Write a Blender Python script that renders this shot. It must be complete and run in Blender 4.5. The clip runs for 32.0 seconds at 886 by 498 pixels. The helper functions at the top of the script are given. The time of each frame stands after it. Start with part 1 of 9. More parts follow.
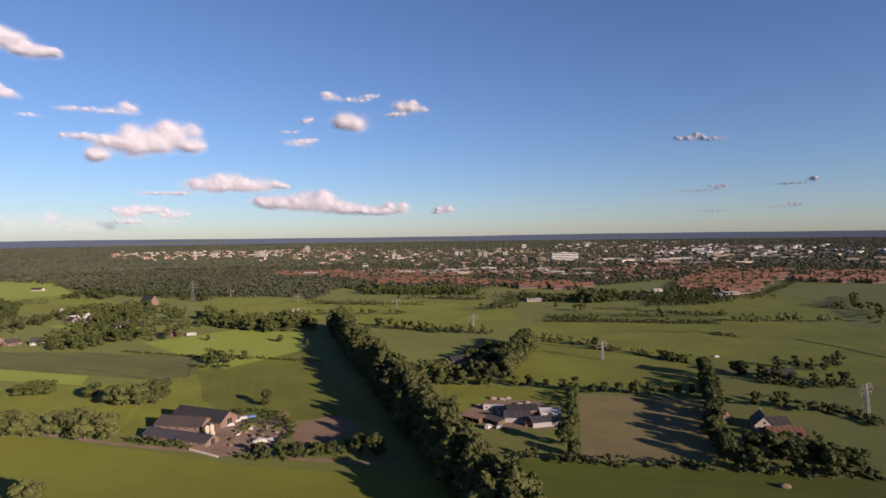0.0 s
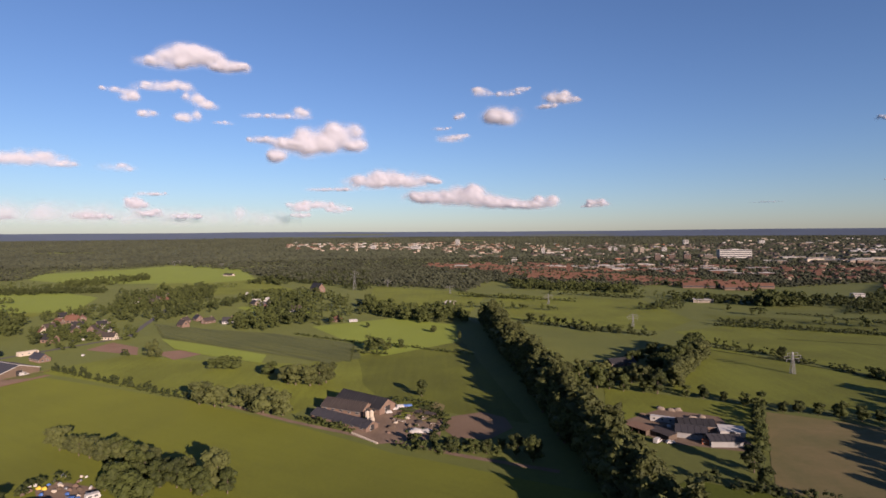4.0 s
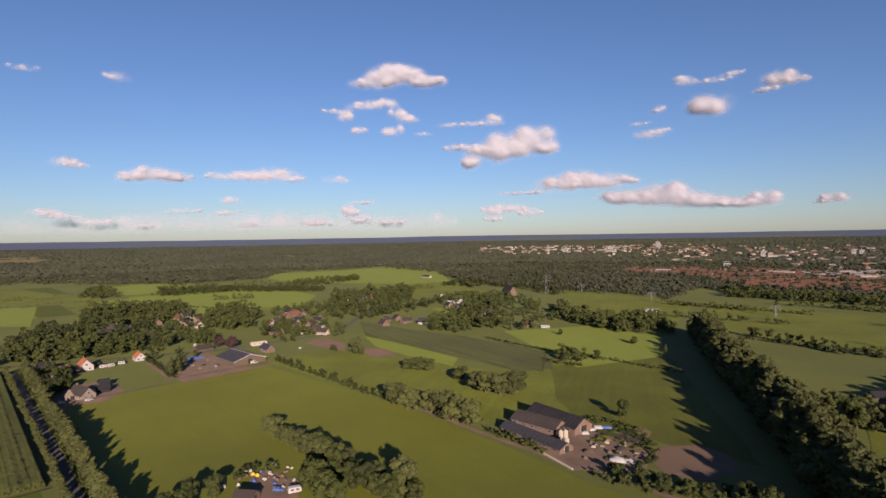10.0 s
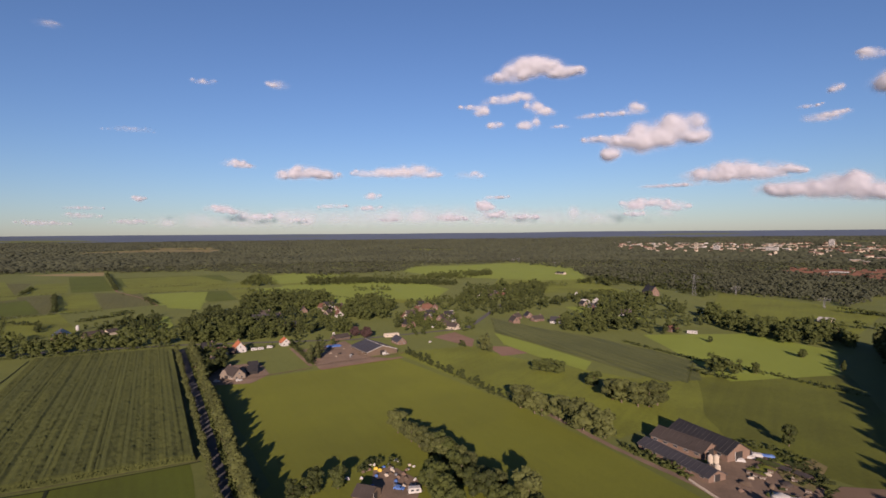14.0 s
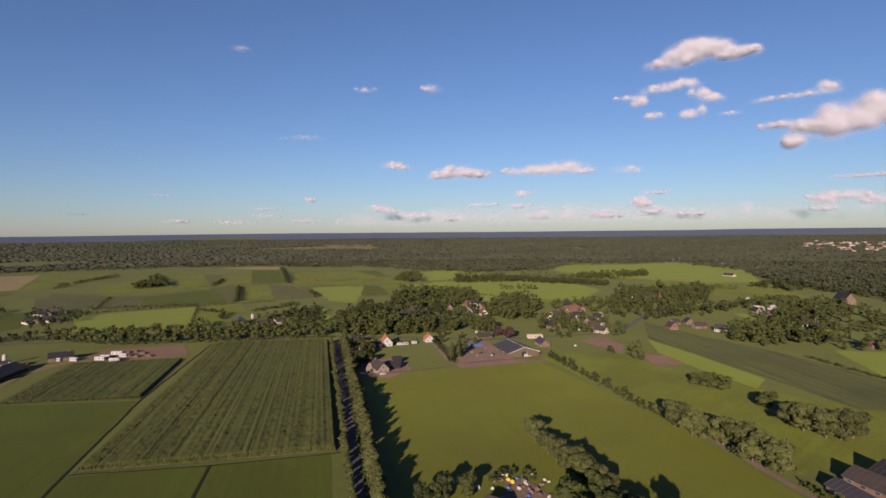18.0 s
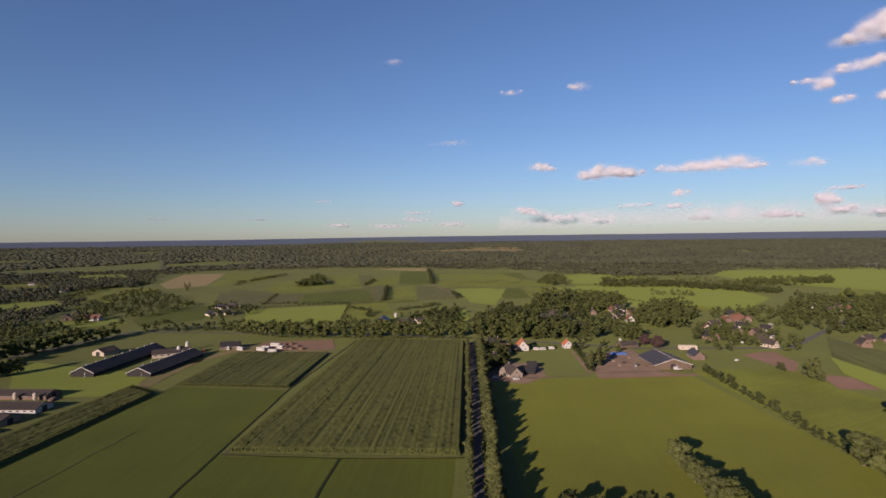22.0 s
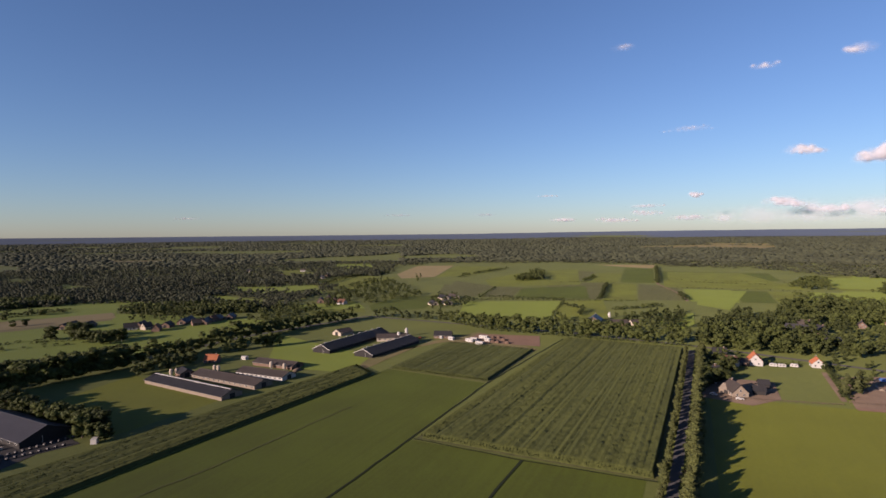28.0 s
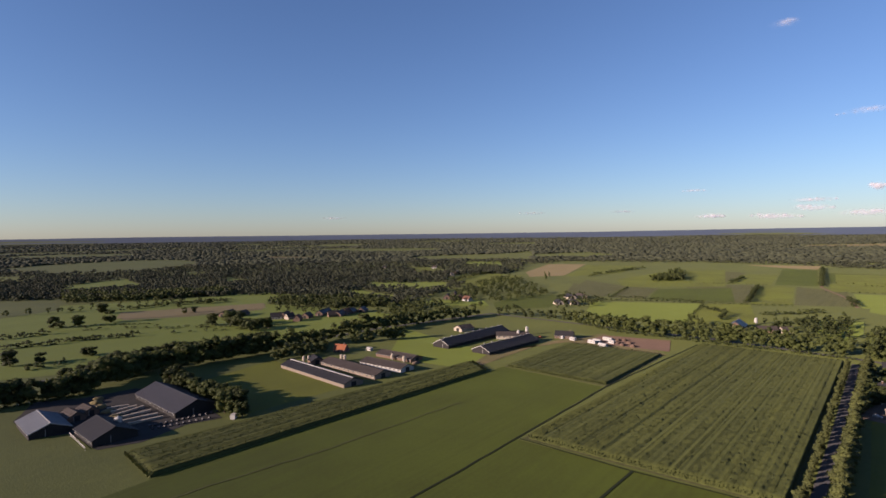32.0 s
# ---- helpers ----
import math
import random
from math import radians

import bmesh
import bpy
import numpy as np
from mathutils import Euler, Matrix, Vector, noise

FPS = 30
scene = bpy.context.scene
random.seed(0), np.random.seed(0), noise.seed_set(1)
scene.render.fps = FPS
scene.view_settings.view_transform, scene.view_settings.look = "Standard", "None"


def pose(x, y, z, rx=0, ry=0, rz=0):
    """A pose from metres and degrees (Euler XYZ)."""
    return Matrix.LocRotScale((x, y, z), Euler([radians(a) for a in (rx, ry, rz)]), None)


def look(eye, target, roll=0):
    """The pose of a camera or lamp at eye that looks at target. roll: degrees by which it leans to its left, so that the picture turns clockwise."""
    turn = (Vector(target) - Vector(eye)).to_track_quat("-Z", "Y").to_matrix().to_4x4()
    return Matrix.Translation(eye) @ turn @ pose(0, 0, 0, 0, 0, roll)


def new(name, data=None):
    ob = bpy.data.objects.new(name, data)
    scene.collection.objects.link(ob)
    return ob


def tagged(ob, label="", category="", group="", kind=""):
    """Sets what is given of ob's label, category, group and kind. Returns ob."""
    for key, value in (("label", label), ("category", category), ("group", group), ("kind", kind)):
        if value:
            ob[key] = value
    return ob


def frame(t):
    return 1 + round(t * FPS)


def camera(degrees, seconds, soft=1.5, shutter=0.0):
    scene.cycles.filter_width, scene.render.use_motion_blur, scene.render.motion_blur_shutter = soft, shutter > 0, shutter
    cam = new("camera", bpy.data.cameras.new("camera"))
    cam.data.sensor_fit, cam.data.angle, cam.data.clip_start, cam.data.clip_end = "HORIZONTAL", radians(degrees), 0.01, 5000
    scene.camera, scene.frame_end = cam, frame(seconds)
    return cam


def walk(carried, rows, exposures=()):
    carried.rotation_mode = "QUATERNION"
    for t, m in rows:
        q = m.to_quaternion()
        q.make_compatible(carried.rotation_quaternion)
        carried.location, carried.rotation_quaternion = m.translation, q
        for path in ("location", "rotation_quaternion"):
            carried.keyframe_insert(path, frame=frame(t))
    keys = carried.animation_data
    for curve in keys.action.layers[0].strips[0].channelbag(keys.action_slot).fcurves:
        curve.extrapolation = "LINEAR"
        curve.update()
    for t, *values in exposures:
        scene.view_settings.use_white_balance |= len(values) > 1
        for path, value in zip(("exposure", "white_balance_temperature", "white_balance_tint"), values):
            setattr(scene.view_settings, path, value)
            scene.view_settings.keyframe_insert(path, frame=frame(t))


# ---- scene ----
# camera and its flight
cam = camera(76.9, 32.0, soft=1.65)
PATH = [
    (0, (0.00, 0.00, 100.00), (0.001, 99.977, 97.864), -0.73),
    (1, (-2.40, 2.73, 99.25), (-7.921, 102.565, 97.744), -0.44),
    (2, (-3.98, 6.22, 99.13), (-14.669, 105.638, 97.713), -0.12),
    (3, (-5.44, 8.89, 99.18), (-23.959, 107.142, 97.115), -0.26),
    (3.5, (-6.01, 10.41, 99.24), (-28.670, 107.775, 96.528), -0.28),
    (5.5, (-9.06, 17.12, 99.11), (-43.120, 111.103, 96.456), -0.56),
    (6, (-9.92, 19.22, 99.34), (-46.895, 112.093, 96.536), -0.54),
    (7, (-11.67, 22.95, 98.66), (-54.147, 113.446, 96.059), -0.51),
    (8, (-13.78, 27.06, 98.45), (-61.267, 115.042, 96.425), -0.56),
    (9, (-14.93, 30.32, 98.35), (-67.087, 115.604, 95.784), -0.99),
    (10, (-16.16, 32.60, 98.70), (-72.927, 114.898, 96.633), -0.90),
    (11, (-17.83, 35.29, 98.78), (-79.141, 114.261, 96.799), -0.72),
    (12, (-19.51, 37.96, 98.92), (-86.227, 112.416, 96.740), -0.62),
    (13, (-20.97, 41.50, 98.65), (-91.677, 112.181, 96.749), -0.78),
    (14, (-22.58, 45.27, 98.91), (-97.270, 111.706, 96.216), -0.47),
    (14.5, (-23.24, 47.04, 99.08), (-100.500, 110.459, 96.170), -0.42),
    (16.5, (-26.22, 53.38, 98.93), (-111.653, 105.268, 95.961), -0.55),
    (17, (-27.12, 55.10, 98.90), (-114.059, 104.439, 96.274), -0.63),
    (18, (-29.25, 57.87, 99.01), (-118.870, 102.139, 96.159), -0.53),
    (19, (-31.39, 60.79, 98.91), (-123.973, 98.510, 96.439), -0.70),
    (20, (-32.60, 63.62, 98.27), (-127.101, 96.254, 95.876), -0.58),
    (21, (-35.03, 66.77, 97.90), (-131.423, 93.338, 96.031), -0.83),
    (22, (-36.39, 70.08, 97.49), (-134.432, 89.682, 95.424), -0.76),
    (23, (-37.08, 72.94, 98.22), (-136.238, 85.708, 96.098), -0.84),
    (24, (-38.43, 76.21, 97.62), (-138.146, 83.383, 95.479), -1.26),
    (25, (-39.95, 79.25, 97.50), (-139.891, 81.434, 94.801), -1.15),
    (25.5, (-40.54, 80.77, 97.53), (-140.507, 79.628, 95.095), -0.76),
    (27.5, (-43.38, 87.21, 98.01), (-141.927, 70.357, 95.934), -0.78),
    (28, (-44.06, 88.23, 98.84), (-141.947, 67.945, 96.219), -0.66),
    (29, (-45.40, 91.67, 97.81), (-141.991, 65.883, 95.611), -0.99),
    (30, (-47.17, 94.62, 97.22), (-142.120, 63.326, 95.044), -1.07),
    (31, (-48.65, 97.33, 97.33), (-141.794, 61.007, 95.074), -0.74),
    (32, (-49.86, 99.93, 98.02), (-140.172, 57.073, 95.360), -0.79),
]
walk(cam, [(t, look(eye, target, roll)) for t, eye, target, roll in PATH], [(0, 1.04, 6500, 22), (8, 0.86, 6500, 22), (18, 0.74, 6500, 22), (24, 0.79, 6500, 22), (26, 0.89, 6500, 22), (28, 1.04, 6500, 22), (30, 1.09, 6500, 22), (32, 1.18, 6500, 22)])
CX, CY, HC = -25.0, 50.0, 98.6      # middle of the flight and its height

# sun, sky, exposure
SUN_AZ, SUN_EL = math.atan2(-0.68, 0.73), radians(15.5)
world = bpy.data.worlds.new("sky")
scene.world = world
world.use_nodes = True
wn = world.node_tree.nodes
wl = world.node_tree.links
sky = wn.new("ShaderNodeTexSky")
sky.sky_type = "NISHITA"
sky.sun_disc = False
sky.sun_elevation = SUN_EL
sky.sun_rotation = math.pi / 2 - SUN_AZ
sky.altitude = 100
sky.air_density, sky.dust_density, sky.ozone_density = 1.0, 0.3, 4.0
tone = wn.new("ShaderNodeMix")
tone.data_type, tone.blend_type = "RGBA", "MULTIPLY"
tone.inputs[0].default_value = 1.0
tone.inputs[7].default_value = (0.925, 0.97, 1.075, 1)
wl.new(sky.outputs["Color"], tone.inputs[6])
wl.new(tone.outputs[2], wn["Background"].inputs["Color"])
wn["Background"].inputs["Strength"].default_value = 0.056
sun_data = bpy.data.lights.new("sun", "SUN")
sun_data.energy, sun_data.angle, sun_data.color = 5.0, radians(0.55), (1.0, 0.84, 0.68)
sun = new("sun", sun_data)
sun.matrix_world = look((0, 0, 0), (-math.cos(SUN_AZ) * math.cos(SUN_EL), -math.sin(SUN_AZ) * math.cos(SUN_EL), -math.sin(SUN_EL)))

# ---------------------------------------------------------------- materials


def mat(name, base, base2=None, rough=0.9, scale=(0.05, 1.2), amount=(0.5, 0.35), bump=0.0, bump_scale=2.0, metal=0.0,
        rand=0.0, island=0.0, streak=None, transl=0.0, coords="Object", spec=0.2):
    """Two-scale noise material: a coarse and a fine noise blend base and base2; optional streaks along an angle."""
    m = bpy.data.materials.new(name)
    m.use_nodes = True
    nt = m.node_tree
    n, l = nt.nodes, nt.links
    bsdf = n["Principled BSDF"]
    base2 = base2 or tuple(c * 0.7 for c in base)
    geo = n.new("ShaderNodeNewGeometry")
    tex = n.new("ShaderNodeTexCoord")
    pos = tex.outputs["Object"] if coords == "Object" else geo.outputs["Position"]
    def math_node(op, a, b):
        k = n.new("ShaderNodeMath")
        k.operation = op
        for i, v in enumerate((a, b)):
            if isinstance(v, (int, float)):
                k.inputs[i].default_value = v
            else:
                l.new(v, k.inputs[i])
        return k.outputs[0]
    total = None
    for s, a in zip(scale, amount):
        t = n.new("ShaderNodeTexNoise")
        t.inputs["Scale"].default_value = s
        t.inputs["Detail"].default_value = 5
        t.inputs["Roughness"].default_value = 0.62
        l.new(pos, t.inputs["Vector"])
        v = math_node("MULTIPLY", math_node("SUBTRACT", t.outputs["Fac"], 0.5), a * 3.0)
        total = v if total is None else math_node("ADD", total, v)
    if streak:
        angle, width, strength = streak
        mp = n.new("ShaderNodeMapping")
        mp.inputs["Rotation"].default_value = (0, 0, -angle)
        l.new(pos, mp.inputs["Vector"])
        sc = n.new("ShaderNodeMapping")
        sc.inputs["Scale"].default_value = (0.008, 1.0 / width, 1.0)
        l.new(mp.outputs[0], sc.inputs["Vector"])
        t = n.new("ShaderNodeTexNoise")
        t.inputs["Scale"].default_value = 1.0
        t.inputs["Detail"].default_value = 3
        l.new(sc.outputs[0], t.inputs["Vector"])
        total = math_node("ADD", total, math_node("MULTIPLY", math_node("SUBTRACT", t.outputs["Fac"], 0.5), strength * 3))
    if island:
        total = math_node("ADD", total, math_node("MULTIPLY", math_node("SUBTRACT", geo.outputs["Random Per Island"], 0.5), island))
    if rand:
        oi = n.new("ShaderNodeObjectInfo")
        total = math_node("ADD", total, math_node("MULTIPLY", math_node("SUBTRACT", oi.outputs["Random"], 0.5), rand))
    fac = math_node("ADD", total, 0.5)
    mix = n.new("ShaderNodeMix")
    mix.data_type = "RGBA"
    mix.clamp_factor = True
    l.new(fac, mix.inputs[0])
    mix.inputs[6].default_value = (*base, 1)
    mix.inputs[7].default_value = (*base2, 1)
    l.new(mix.outputs[2], bsdf.inputs["Base Color"])
    bsdf.inputs["Roughness"].default_value = rough
    bsdf.inputs["Diffuse Roughness"].default_value = 0.5 if rough > 0.7 else 0.2
    bsdf.inputs["Metallic"].default_value = metal
    bsdf.inputs["Specular IOR Level"].default_value = spec
    if bump:
        t = n.new("ShaderNodeTexNoise")
        t.inputs["Scale"].default_value = bump_scale
        t.inputs["Detail"].default_value = 4
        l.new(pos, t.inputs["Vector"])
        b = n.new("ShaderNodeBump")
        b.inputs["Strength"].default_value = 1.0
        b.inputs["Distance"].default_value = bump
        l.new(t.outputs["Fac"], b.inputs["Height"])
        l.new(b.outputs[0], bsdf.inputs["Normal"])
    if transl:
        tr = n.new("ShaderNodeBsdfTranslucent")
        l.new(mix.outputs[2], tr.inputs["Color"])
        ms = n.new("ShaderNodeMixShader")
        ms.inputs[0].default_value = transl
        l.new(bsdf.outputs[0], ms.inputs[1])
        l.new(tr.outputs[0], ms.inputs[2])
        l.new(ms.outputs[0], n["Material Output"].inputs["Surface"])
    return m


ROAD_ANGLE = math.atan2(74, -304)
M_GROUND = mat("rough_grass", (0.0848, 0.0941, 0.0220), (0.0537, 0.0628, 0.0162), scale=(0.012, 0.25), bump=0.15, bump_scale=1.0)
M_MEADOW = mat("meadow_grass", (0.0876, 0.0958, 0.0110), (0.0704, 0.0762, 0.0097), scale=(0.018, 0.6), amount=(0.9, 0.7), bump=0.12, streak=(ROAD_ANGLE, 3.0, 0.25))
M_MEADOW_B = mat("pasture_grass", (0.0902, 0.1028, 0.0138), (0.0620, 0.0689, 0.0100), scale=(0.018, 0.5), amount=(1.0, 0.7), bump=0.1, streak=(1.85, 4.0, 0.35))
M_MEADOW_D = mat("grazed_grass", (0.0649, 0.0740, 0.0099), (0.0446, 0.0496, 0.0072), scale=(0.018, 0.5), amount=(1.0, 0.7), bump=0.1, streak=(1.85, 4.0, 0.35))
M_MEADOW_C = mat("mown_grass", (0.0482, 0.0618, 0.0058), (0.0376, 0.0460, 0.0044), scale=(0.02, 0.6), amount=(0.9, 0.7), bump=0.08, streak=(ROAD_ANGLE, 2.5, 0.5))
M_BRIGHT = mat("bright_grass", (0.1120, 0.1370, 0.0210), (0.0900, 0.1120, 0.0170), scale=(0.02, 0.5), bump=0.08)
M_DARKCROP = mat("dark_crop", (0.0691, 0.0703, 0.0242), (0.0486, 0.0506, 0.0178), scale=(0.02, 0.7), bump=0.3, streak=(ROAD_ANGLE, 3.0, 0.7))
M_NURSERY = mat("nursery_rows", (0.0660, 0.0730, 0.0230), (0.0400, 0.0460, 0.0160), scale=(0.02, 0.7), bump=0.3, streak=(2.72, 3.5, 0.9))
M_TAN = mat("dry_grass", (0.1250, 0.0950, 0.0442), (0.0720, 0.0700, 0.0260), scale=(0.03, 0.4), amount=(0.8, 0.3), bump=0.1)
M_STUBBLE = mat("stubble", (0.1650, 0.1300, 0.0600), (0.1200, 0.0950, 0.0450), scale=(0.02, 0.5), bump=0.1)
M_SOIL = mat("bare_soil", (0.1332, 0.0844, 0.0587), (0.0932, 0.0577, 0.0408), scale=(0.06, 0.9), bump=0.1)
M_ARENA = mat("arena_sand", (0.1174, 0.0804, 0.0546), (0.0845, 0.0575, 0.0379), scale=(0.08, 1.5), bump=0.1)
M_YARD = mat("yard_gravel", (0.1377, 0.0963, 0.0679), (0.0781, 0.0555, 0.0397), scale=(0.08, 1.2), amount=(0.7, 0.5), bump=0.05)
M_YARD_DARK = mat("dark_concrete", (0.036, 0.032, 0.03), (0.022, 0.02, 0.019), scale=(0.1, 1.2), amount=(0.7, 0.5))
M_ASPHALT = mat("asphalt", (0.0629, 0.0592, 0.0592), (0.0444, 0.0414, 0.0414), scale=(0.05, 2.0))
M_WATER = mat("ditch_bed", (0.02, 0.024, 0.012), (0.012, 0.016, 0.01), rough=0.95, spec=0.05)
M_CORN = mat("maize_leaves", (0.0676, 0.0757, 0.0195), (0.0384, 0.0445, 0.0122), scale=(0.015, 0.5), amount=(0.35, 0.5), streak=(ROAD_ANGLE, 2.4, 0.7), transl=0.15, coords="World", island=0.25)
M_LEAF = mat("foliage", (0.0665, 0.0789, 0.0204), (0.0276, 0.0342, 0.0110), scale=(0.12, 0.7), amount=(0.4, 0.4), island=0.8, rand=0.8, transl=0.3, rough=0.75)
M_LEAF_OLIVE = mat("foliage_olive", (0.0980, 0.1070, 0.0330), (0.0460, 0.0520, 0.0180), scale=(0.12, 0.7), amount=(0.4, 0.4), island=0.8, rand=0.8, transl=0.3, rough=0.75)
M_LEAF_PURPLE = mat("foliage_copper", (0.05, 0.028, 0.026), (0.03, 0.018, 0.016), scale=(0.12, 0.7), island=0.5, transl=0.1)
# greyer and bluer than near leaves: distance haze put into the colour
M_WOODS = mat("far_foliage_hazed", (0.0510, 0.0560, 0.0320), (0.0310, 0.0340, 0.0210), scale=(0.004, 0.05), amount=(0.7, 0.5), island=0.75, transl=0.1, coords="World")
M_BARK = mat("bark", (0.13, 0.10, 0.07), (0.07, 0.055, 0.04), scale=(0.5, 4.0), bump=0.03)
# blue-grey base puts the haze over the hills into their colour
M_HILLS = mat("hills_far_haze", (0.0540, 0.0688, 0.1020), (0.0437, 0.0562, 0.0810), scale=(0.002, 0.02))
M_ROOF_DARK = mat("roof_slate_grey", (0.0292, 0.0270, 0.0281), (0.0191, 0.0180, 0.0191), rough=0.6, scale=(0.15, 1.5), bump=0.03, bump_scale=5, rand=0.3)
M_ROOF_BROWN = mat("roof_brown_sheet", (0.0570, 0.0456, 0.0396), (0.0360, 0.0288, 0.0252), rough=0.7, scale=(0.15, 1.5), bump=0.03, bump_scale=5, rand=0.3)
M_ROOF_BLUE = mat("roof_blue_grey", (0.0469, 0.0435, 0.0454), (0.0318, 0.0295, 0.0316), rough=0.45, scale=(0.1, 1.5), rand=0.2)
M_ROOF_PALE = mat("roof_pale_sheet", (0.125, 0.128, 0.14), (0.09, 0.094, 0.105), rough=0.5, scale=(0.1, 1.5), rand=0.2)
M_ROOF_RED = mat("roof_red_tile", (0.1180, 0.0574, 0.0383), (0.0787, 0.0391, 0.0273), rough=0.8, scale=(0.2, 2.0), rand=0.6, bump=0.02, bump_scale=6)
M_ROOF_ORANGE = mat("roof_orange_tile", (0.3, 0.1, 0.045), (0.2, 0.07, 0.034), rough=0.8, scale=(0.2, 2.0), rand=0.4, bump=0.02, bump_scale=6)
M_BRICK = mat("brick", (0.1560, 0.1040, 0.0779), (0.1092, 0.0720, 0.0541), scale=(0.3, 4.0), bump=0.01, bump_scale=8, rand=0.4)
M_BRICK_PALE = mat("pale_brick", (0.2160, 0.1728, 0.1344), (0.1584, 0.1248, 0.0960), scale=(0.3, 4.0), bump=0.01, bump_scale=8, rand=0.3)
M_WHITE = mat("white_paint", (0.3815, 0.3647, 0.3422), (0.2805, 0.2636, 0.2468), scale=(0.3, 2.0), rand=0.3, rough=0.6)
M_CREAM = mat("cream_render", (0.3720, 0.3180, 0.2520), (0.3000, 0.2520, 0.1980), scale=(0.3, 2.0), rand=0.5)
M_GREY = mat("concrete", (0.285, 0.27, 0.255), (0.195, 0.1875, 0.18), scale=(0.3, 2.0), rand=0.3)
M_STEEL = mat("galvanised_steel", (0.2, 0.2, 0.2), (0.13, 0.13, 0.13), rough=0.5, metal=0.5, scale=(0.5, 3))
M_GLASS = mat("window_glass", (0.03, 0.035, 0.045), (0.02, 0.024, 0.03), rough=0.12, spec=0.6)
M_WOOD = mat("weathered_wood", (0.12, 0.0863, 0.06), (0.0675, 0.0488, 0.036), scale=(0.5, 5.0), rand=0.4)
# dark timber and doors; on the cattle barns it paints in wall shade
M_BLACK = mat("dark_timber_and_shade", (0.03, 0.027, 0.026), (0.02, 0.018, 0.018), scale=(0.5, 3))
M_BLUE = mat("blue_tarpaulin", (0.07, 0.14, 0.34), (0.05, 0.10, 0.25), rough=0.5)
M_YELLOW = mat("yellow_paint", (0.55, 0.38, 0.05), (0.42, 0.28, 0.04), rough=0.5)
M_RED = mat("red_paint", (0.42, 0.09, 0.05), (0.3, 0.06, 0.04), rough=0.5)
M_RUBBER = mat("rubber", (0.02, 0.02, 0.02), (0.012, 0.012, 0.012))

# ---------------------------------------------------------------- mesh helpers
RNG = np.random.default_rng(7)


def far(x, y, z=0.0):
    """The land beyond 1.8 km drawn together so that it ends at 4.7 km, each place kept on its own line of sight."""
    dx, dy = x - CX, y - CY
    d = math.hypot(dx, dy)
    if d <= 1800:
        return (x, y, z)
    s = d - 1800
    r = 1800 + 2900 * s / (2900 + s)
    k = r / d
    return (CX + dx * k, CY + dy * k, HC * (1 - k) + z * k)


def far_scale(x, y):
    d = math.hypot(x - CX, y - CY)
    if d <= 1800:
        return 1.0
    return (1800 + 2900 * (d - 1800) / (1100 + d)) / d


def mesh_data(name, verts, faces, material):
    me = bpy.data.meshes.new(name)
    me.from_pydata([tuple(v) for v in verts], [], [tuple(f) for f in faces])
    me.materials.append(material)
    me.update()
    return me


def tri_mesh(name, verts, tris, material):
    """A big mesh from arrays of vertices and triangles."""
    verts, tris = np.asarray(verts, np.float32), np.asarray(tris, np.int32)
    me = bpy.data.meshes.new(name)
    me.vertices.add(len(verts))
    me.vertices.foreach_set("co", verts.ravel())
    me.loops.add(3 * len(tris))
    me.loops.foreach_set("vertex_index", tris.ravel())
    me.polygons.add(len(tris))
    me.polygons.foreach_set("loop_start", np.arange(0, 3 * len(tris), 3, dtype=np.int32))
    me.polygons.foreach_set("loop_total", np.full(len(tris), 3, dtype=np.int32))
    me.materials.append(material)
    me.update(calc_edges=True)
    me.validate()
    return me


def piece(name, verts, faces, material, parent=None, label=""):
    ob = new(name, mesh_data(name, verts, faces, material))
    ob.parent = parent
    if label:
        ob["label"] = label
    return ob


def part(name, bm, material, parent, label=""):
    me = bpy.data.meshes.new(name)
    bm.to_mesh(me)
    bm.free()
    me.materials.append(material)
    ob = new(name, me)
    ob.parent = parent
    if label:
        ob["label"] = label
    return ob


def box_vf(x0, x1, y0, y1, z0, z1):
    v = [(x0, y0, z0), (x1, y0, z0), (x1, y1, z0), (x0, y1, z0), (x0, y0, z1), (x1, y0, z1), (x1, y1, z1), (x0, y1, z1)]
    f = [(3, 2, 1, 0), (4, 5, 6, 7), (0, 1, 5, 4), (1, 2, 6, 5), (2, 3, 7, 6), (3, 0, 4, 7)]
    return v, f


def box(name, x0, x1, y0, y1, z0, z1, material, parent, label=""):
    return piece(name, *box_vf(x0, x1, y0, y1, z0, z1), material, parent, label)


def prism_vf(poly, z0, z1):
    k = len(poly)
    v = [(x, y, z0) for x, y in poly] + [(x, y, z1) for x, y in poly]
    f = [tuple(range(k - 1, -1, -1)), tuple(range(k, 2 * k))] + [(i, (i + 1) % k, k + (i + 1) % k, k + i) for i in range(k)]
    return v, f


def thing(name, x, y, z=0.0, angle=0.0, label="", category="", group="", s=1.0):
    ob = new(name)
    ob.empty_display_size = 0.5
    ob.matrix_basis = pose(x, y, z, 0, 0, math.degrees(angle)) @ Matrix.Diagonal((s, s, s, 1))
    return tagged(ob, label, category, group)


def poly_area(pts):
    return sum(a[0] * b[1] - b[0] * a[1] for a, b in zip(pts, pts[1:] + pts[:1])) / 2


def rounded(pts, cut=0.12, times=1):
    """Softens a plot's outline by cutting its corners."""
    for _ in range(times):
        out = []
        for a, b in zip(pts, pts[1:] + pts[:1]):
            out += [(a[0] + (b[0] - a[0]) * cut, a[1] + (b[1] - a[1]) * cut), (b[0] + (a[0] - b[0]) * cut, b[1] + (a[1] - b[1]) * cut)]
        pts = out
    return pts


LAYER = [0]


